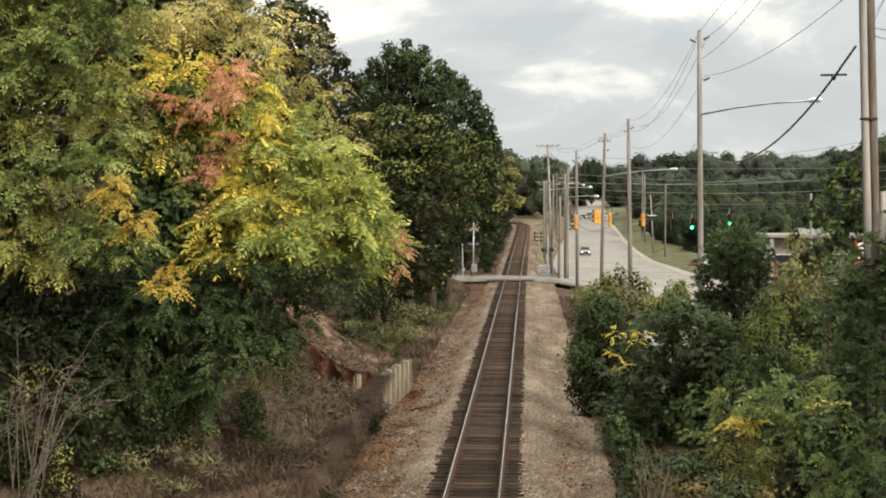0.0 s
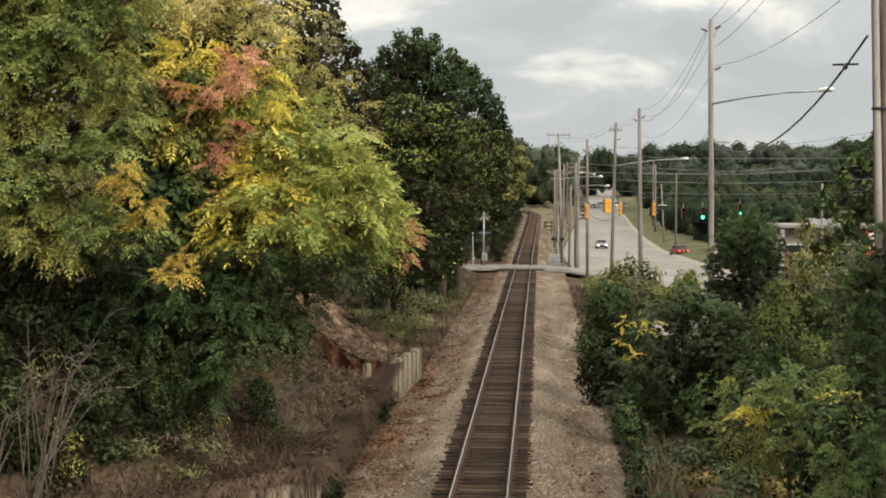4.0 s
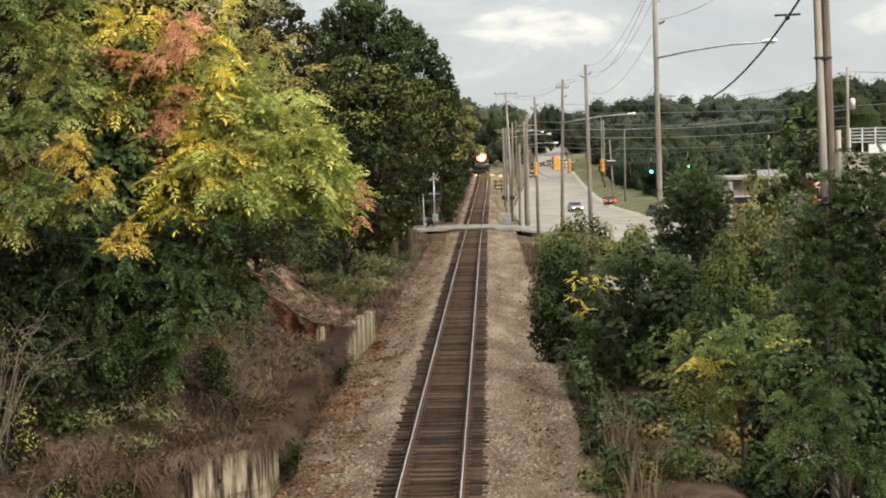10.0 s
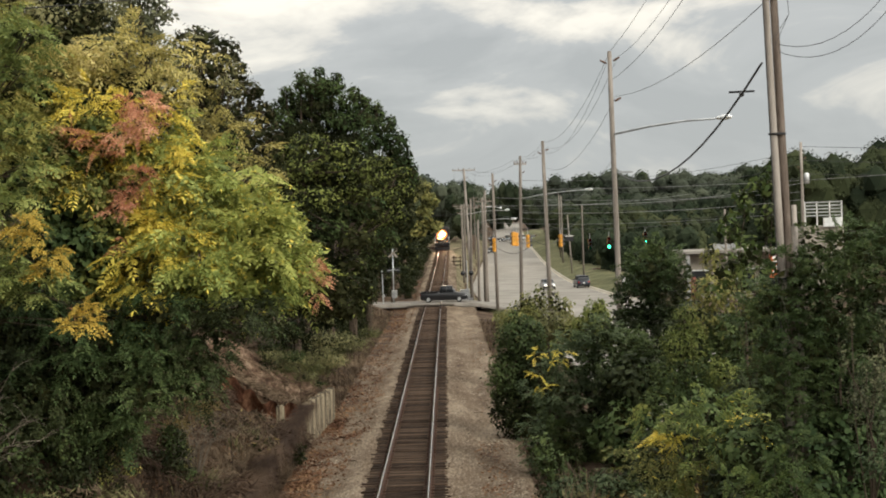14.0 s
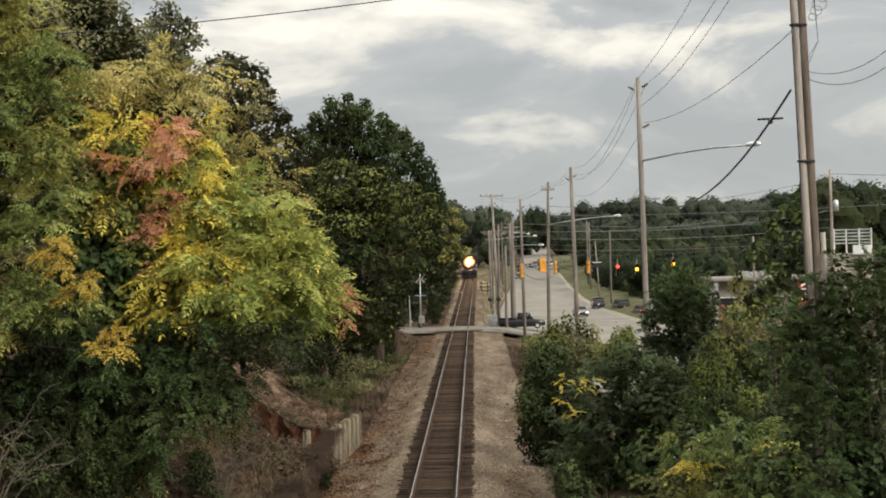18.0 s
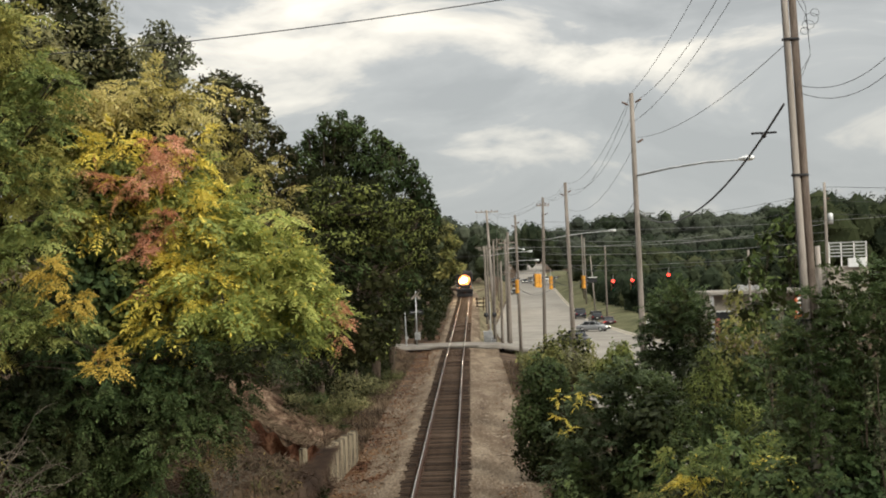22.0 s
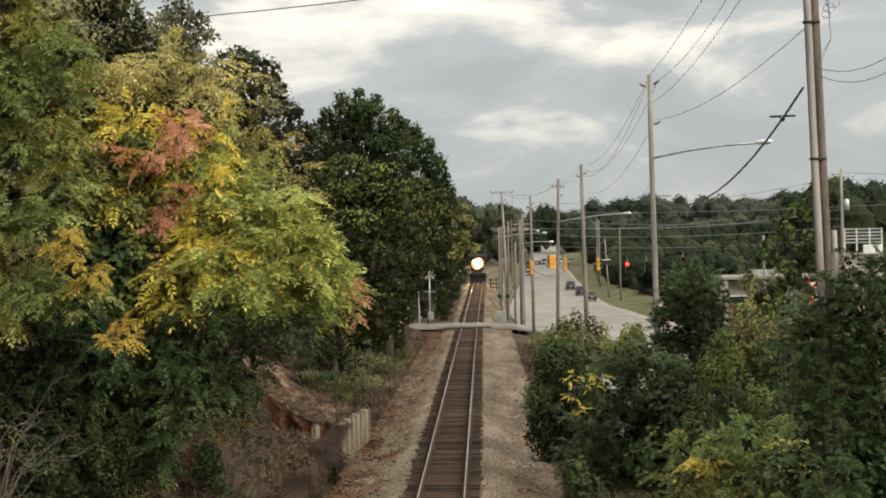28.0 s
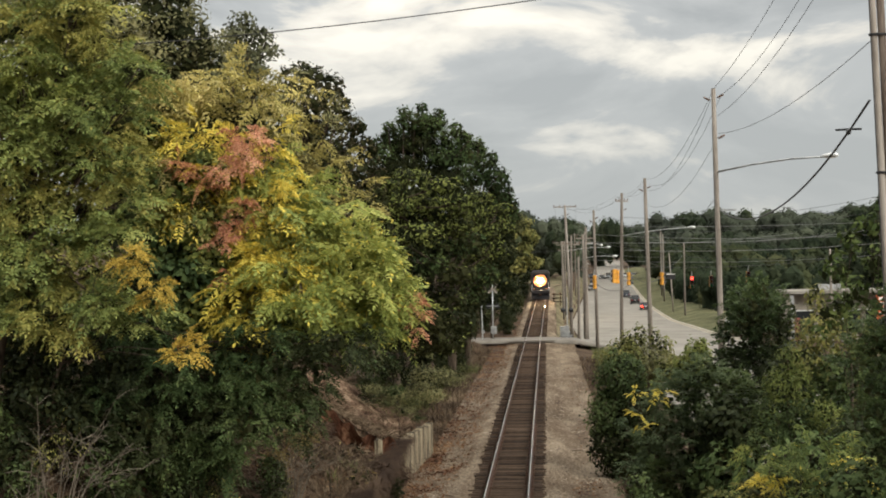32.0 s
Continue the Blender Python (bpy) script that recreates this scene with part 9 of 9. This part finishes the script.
# ---- the train ----
def locomotive():
    ob = empty("locomotive", label="dark diesel locomotive with blazing headlights", category="locomotive")
    body = M["loco"]
    part("frame", box_bm(0, 8.5, 1.25, 2.9, 18, 0.5, 0.05), M["black"], ob)
    part("nose", loft(bmesh.new(), [(0.6, hull_ring(0.95, 1.5, 2.75, 0.25)), (1.0, hull_ring(1.2, 1.5, 3.0, 0.25)), (2.6, hull_ring(1.25, 1.5, 3.05, 0.2))]), body, ob)
    cab = part("cab", loft(bmesh.new(), [(2.4, hull_ring(1.45, 1.5, 4.2, 0.25)), (2.7, hull_ring(1.5, 1.5, 4.55, 0.35)), (5.4, hull_ring(1.5, 1.5, 4.55, 0.35))]), body, ob)
    for x in (-0.72, 0.72):
        part("windscreen", box_bm(x, 2.42, 3.65, 0.85, 0.08, 0.55, 0.03), M["carglass"], cab)
    part("hood", loft(bmesh.new(), [(5.4, hull_ring(1.1, 1.5, 4.2, 0.3)), (16.8, hull_ring(1.1, 1.5, 4.2, 0.3))]), body, ob)
    part("plough", loft(bmesh.new(), [(-0.3, hull_ring(1.4, 0.12, 0.7, 0.05)), (0.3, hull_ring(1.45, 0.25, 1.1, 0.05))]), M["black"], ob)
    part("coupler", box_bm(0, -0.35, 0.85, 0.3, 0.7, 0.3, 0.05), M["rust"], ob)
    for s in (-1, 1):
        part("handrail", tube_bm([(s * 1.3, 0.3, 1.3), (s * 1.3, 0.3, 2.5), (s * 1.35, 2.2, 2.6)], 0.025, 6), M["white"], ob)
        part("ditch_light", revolve_bm([(0.06, 0), (0.065, 0.03), (0.03, 0.04)], 12, pose(s * 0.95, 0.25, 1.75, 90, 0, 0)), M["halo"], ob, "lit ditch light")
        for y in (2.2, 4.0, 13.2, 15.0):
            part("wheel", revolve_bm([(0.4, -0.07), (0.53, -0.06), (0.5, 0.06), (0.2, 0.07)], 18, pose(s * 0.75, y, 0.53, 0, 90, 0)), M["rust"], ob)
    # oversized lenses and an added orange ring imitate the glare round the lamps
    for x, z in ((-0.17, 3.0), (0.17, 3.1)):
        lamp = part("headlight", revolve_bm([(0.44, 0.0), (0.46, 0.08), (0.34, 0.16), (0.1, 0.2)], 18, pose(x, 0.5, z, 90, 0, 0)), M["lens_glow"], ob, "blazing headlight lens")
        part("filament", revolve_bm([(0.2, 0.0), (0.21, 0.03), (0.03, 0.05)], 14, pose(x, 0.28, z, 90, 0, 0)), M["beam"], lamp, "white hot lamp core")
        part("reflector", revolve_bm([(0.47, -0.08), (0.86, 0.06), (0.47, 0.02)], 18, pose(x, 0.5 + 0.02 * (x > 0), z, 90, 0, 0)), M["halo"], lamp, "added orange ring that imitates the glare round the headlight")
    return ob


M["loco"] = plain("grimy_loco_paint", (0.035, 0.032, 0.03), 0.85)
M["beam"] = glow("headlight_glow", (1.0, 0.72, 0.40), 3000.0)
# warm lens and orange ring paint the glare; ditch lights share the orange
M["lens_glow"] = glow("lens_glow", (1.0, 0.60, 0.32), 1.3)
M["halo"] = glow("ditch_and_glare_glow", (1.0, 0.36, 0.13), 0.6)
train = locomotive()


# ---- what moves ----
def drive(ob, rows):
    """Rows of seconds, x, y and heading in degrees from +y to the left; the road gives the height."""
    def height(x, y):
        if x < 8:
            return float(np.interp(x, [-30, -9, -5, 1.6, 4.5, 8], [0.3, 0.1, 0.03, 0.02, -0.10, -0.74]))
        return float(road_z(y)) + 0.03
    walk(ob, [(t, pose(x, y, height(x, y), 0, 0, h)) for t, x, y, h in rows])


def motions():
    drive(sedan, [(0, 10.2, 229, 180), (3, 10.4, 219, 181), (6, 10.9, 206, 184), (9, 12.3, 197, 186), (12, 13.5, 190.5, 185), (15, 14.2, 186, 184), (18, 14.5, 184.5, 184), (20, 14.7, 183.8, 188), (21.5, 15.8, 183.0, 225), (22.5, 17.3, 182.6, 258), (23.5, 19.2, 182.0, 268), (24.5, 21.6, 181.6, 270), (25.5, 24.6, 181.4, 270), (28, 38, 181, 270), (32, 60, 181, 270)])
    drive(red_car, [(0, 22.6, 183.5, 20), (1, 21.6, 185.2, 18), (3, 20.2, 191, 16), (6, 19.2, 201, 6), (8, 19.0, 208, 2), (10, 18.8, 213.6, 0), (11.5, 18.9, 216.5, -4), (12.3, 19.6, 218.5, -35), (13.2, 21.8, 220.0, -72), (14.2, 25, 220.6, -88), (16, 34, 220.6, -90), (32, 90, 220.6, -90)])
    drive(suv, [(0, 30, 130, 20), (5, 27, 148, 18), (9, 21.8, 170, 16), (10, 21.0, 173.5, 14), (11, 20.2, 177, 12), (13, 18.9, 185, 6), (15, 18.3, 192.5, 3), (17, 18.4, 201, 0), (19, 18.6, 211.5, 0), (21, 18.3, 220.5, 2), (23, 17.7, 231, 2), (25, 17.5, 247, 0), (28, 17.2, 270, 0), (30, 17.2, 285, -2), (32, 17.4, 301, -3)])
    drive(suv_2, [(0, 34, 118, 20), (9, 30, 140, 22), (14, 23.5, 182, 18), (16.5, 21.7, 191, 14), (18, 20.7, 196, 10), (20, 19.8, 203, 6), (22, 19.2, 211.5, 4), (24, 18.6, 223, 4), (26, 18.0, 235, 3), (28, 17.5, 246, 1), (30, 17.4, 260, 0), (32, 17.4, 272, 0)])
    drive(car_3, [(0, 36, 100, 20), (12, 30, 140, 24), (16, 24.0, 172, 22), (18, 21.9, 182, 14), (20, 20.4, 189, 10), (22, 19.5, 196, 6), (24, 18.8, 209, 4), (26, 18.3, 218.5, 3), (28, 17.7, 227, 3), (30, 17.5, 238, 2), (32, 17.5, 246, 0)])
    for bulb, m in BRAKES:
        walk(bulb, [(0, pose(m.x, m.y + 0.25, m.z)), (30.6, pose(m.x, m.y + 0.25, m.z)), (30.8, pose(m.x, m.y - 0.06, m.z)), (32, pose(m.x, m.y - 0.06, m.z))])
    drive(car_5, [(0, 23.8, 160, 12), (0.6, 23.2, 162.5, 12), (3, 30, 190, -70), (6, 44, 194, -80), (32, 110, 194, -80)])
    drive(pickup, [(0, -26, 149, -93), (6, -15, 148.6, -93), (10.5, -5.6, 147.8, -93), (11.5, -3.6, 147.7, -93), (12.2, -2.0, 147.6, -93), (13, -0.5, 147.5, -93), (14, 0.9, 147.4, -93), (16.5, 3.2, 147.6, -93), (17.5, 4.8, 148.4, -90), (18.5, 7.2, 152.5, -88), (19.5, 9.0, 156.5, -98), (20, 10.2, 158.0, -116), (20.5, 11.0, 157.6, -138), (21, 11.5, 156.4, -152), (21.5, 11.9, 154.8, -160), (22, 12.2, 153.9, -158), (22.5, 12.6, 153.4, -146), (23, 13.3, 153.4, -126), (23.5, 14.3, 154.2, -104), (24, 15.6, 156.4, -92), (25, 18.9, 160.6, -91), (26, 22.5, 160.4, -92), (28, 34, 160, -92), (32, 60, 159, -92)])
    rows = []
    for t, y in ((0, 330), (5, 322), (8, 310), (9, 301.5), (9.5, 297), (10, 293), (11, 290), (13, 285), (16, 277.5), (19, 270), (23, 257.5), (28, 244.5), (32, 232)):
        dx = float(rail_x(y + 6) - rail_x(y))
        rows.append((t, pose(float(rail_x(y)), y, float(rail_z(y)), math.degrees(math.atan2(float(rail_z(y + 6) - rail_z(y)), 6)), 0, -math.degrees(math.atan2(dx, 6)))))
    walk(train, rows)
    # one bulb slides behind the three lenses of each signal: red, amber, green, or between two of them when dark
    spot = {"r": 0.36, "a": 0.0, "g": -0.36, "-": 0.18}

    def lamp(bulb, changes):
        keys, last = [], None
        for t, s in changes:
            if last is not None:
                keys.append((t - 0.1, pose(0, 0.05 if last == "-" else 0, spot[last])))
            keys.append((t, pose(0, 0.05 if s == "-" else 0, spot[s])))
            last = s
        keys.append((32.0, pose(0, 0.05 if last == "-" else 0, spot[last])))
        walk(bulb, keys)

    flash = [(k + f, s) for k in range(24, 31) for f, s in ((0.3, "a"), (0.8, "-"))]
    lamp(SIGNALS[0], [(0, "-"), (17.3, "r")])
    for b in SIGNALS[1:]:
        lamp(b, [(0, "g"), (17.3, "a"), (21.8, "r"), (23.8, "-")] + flash)


motions()
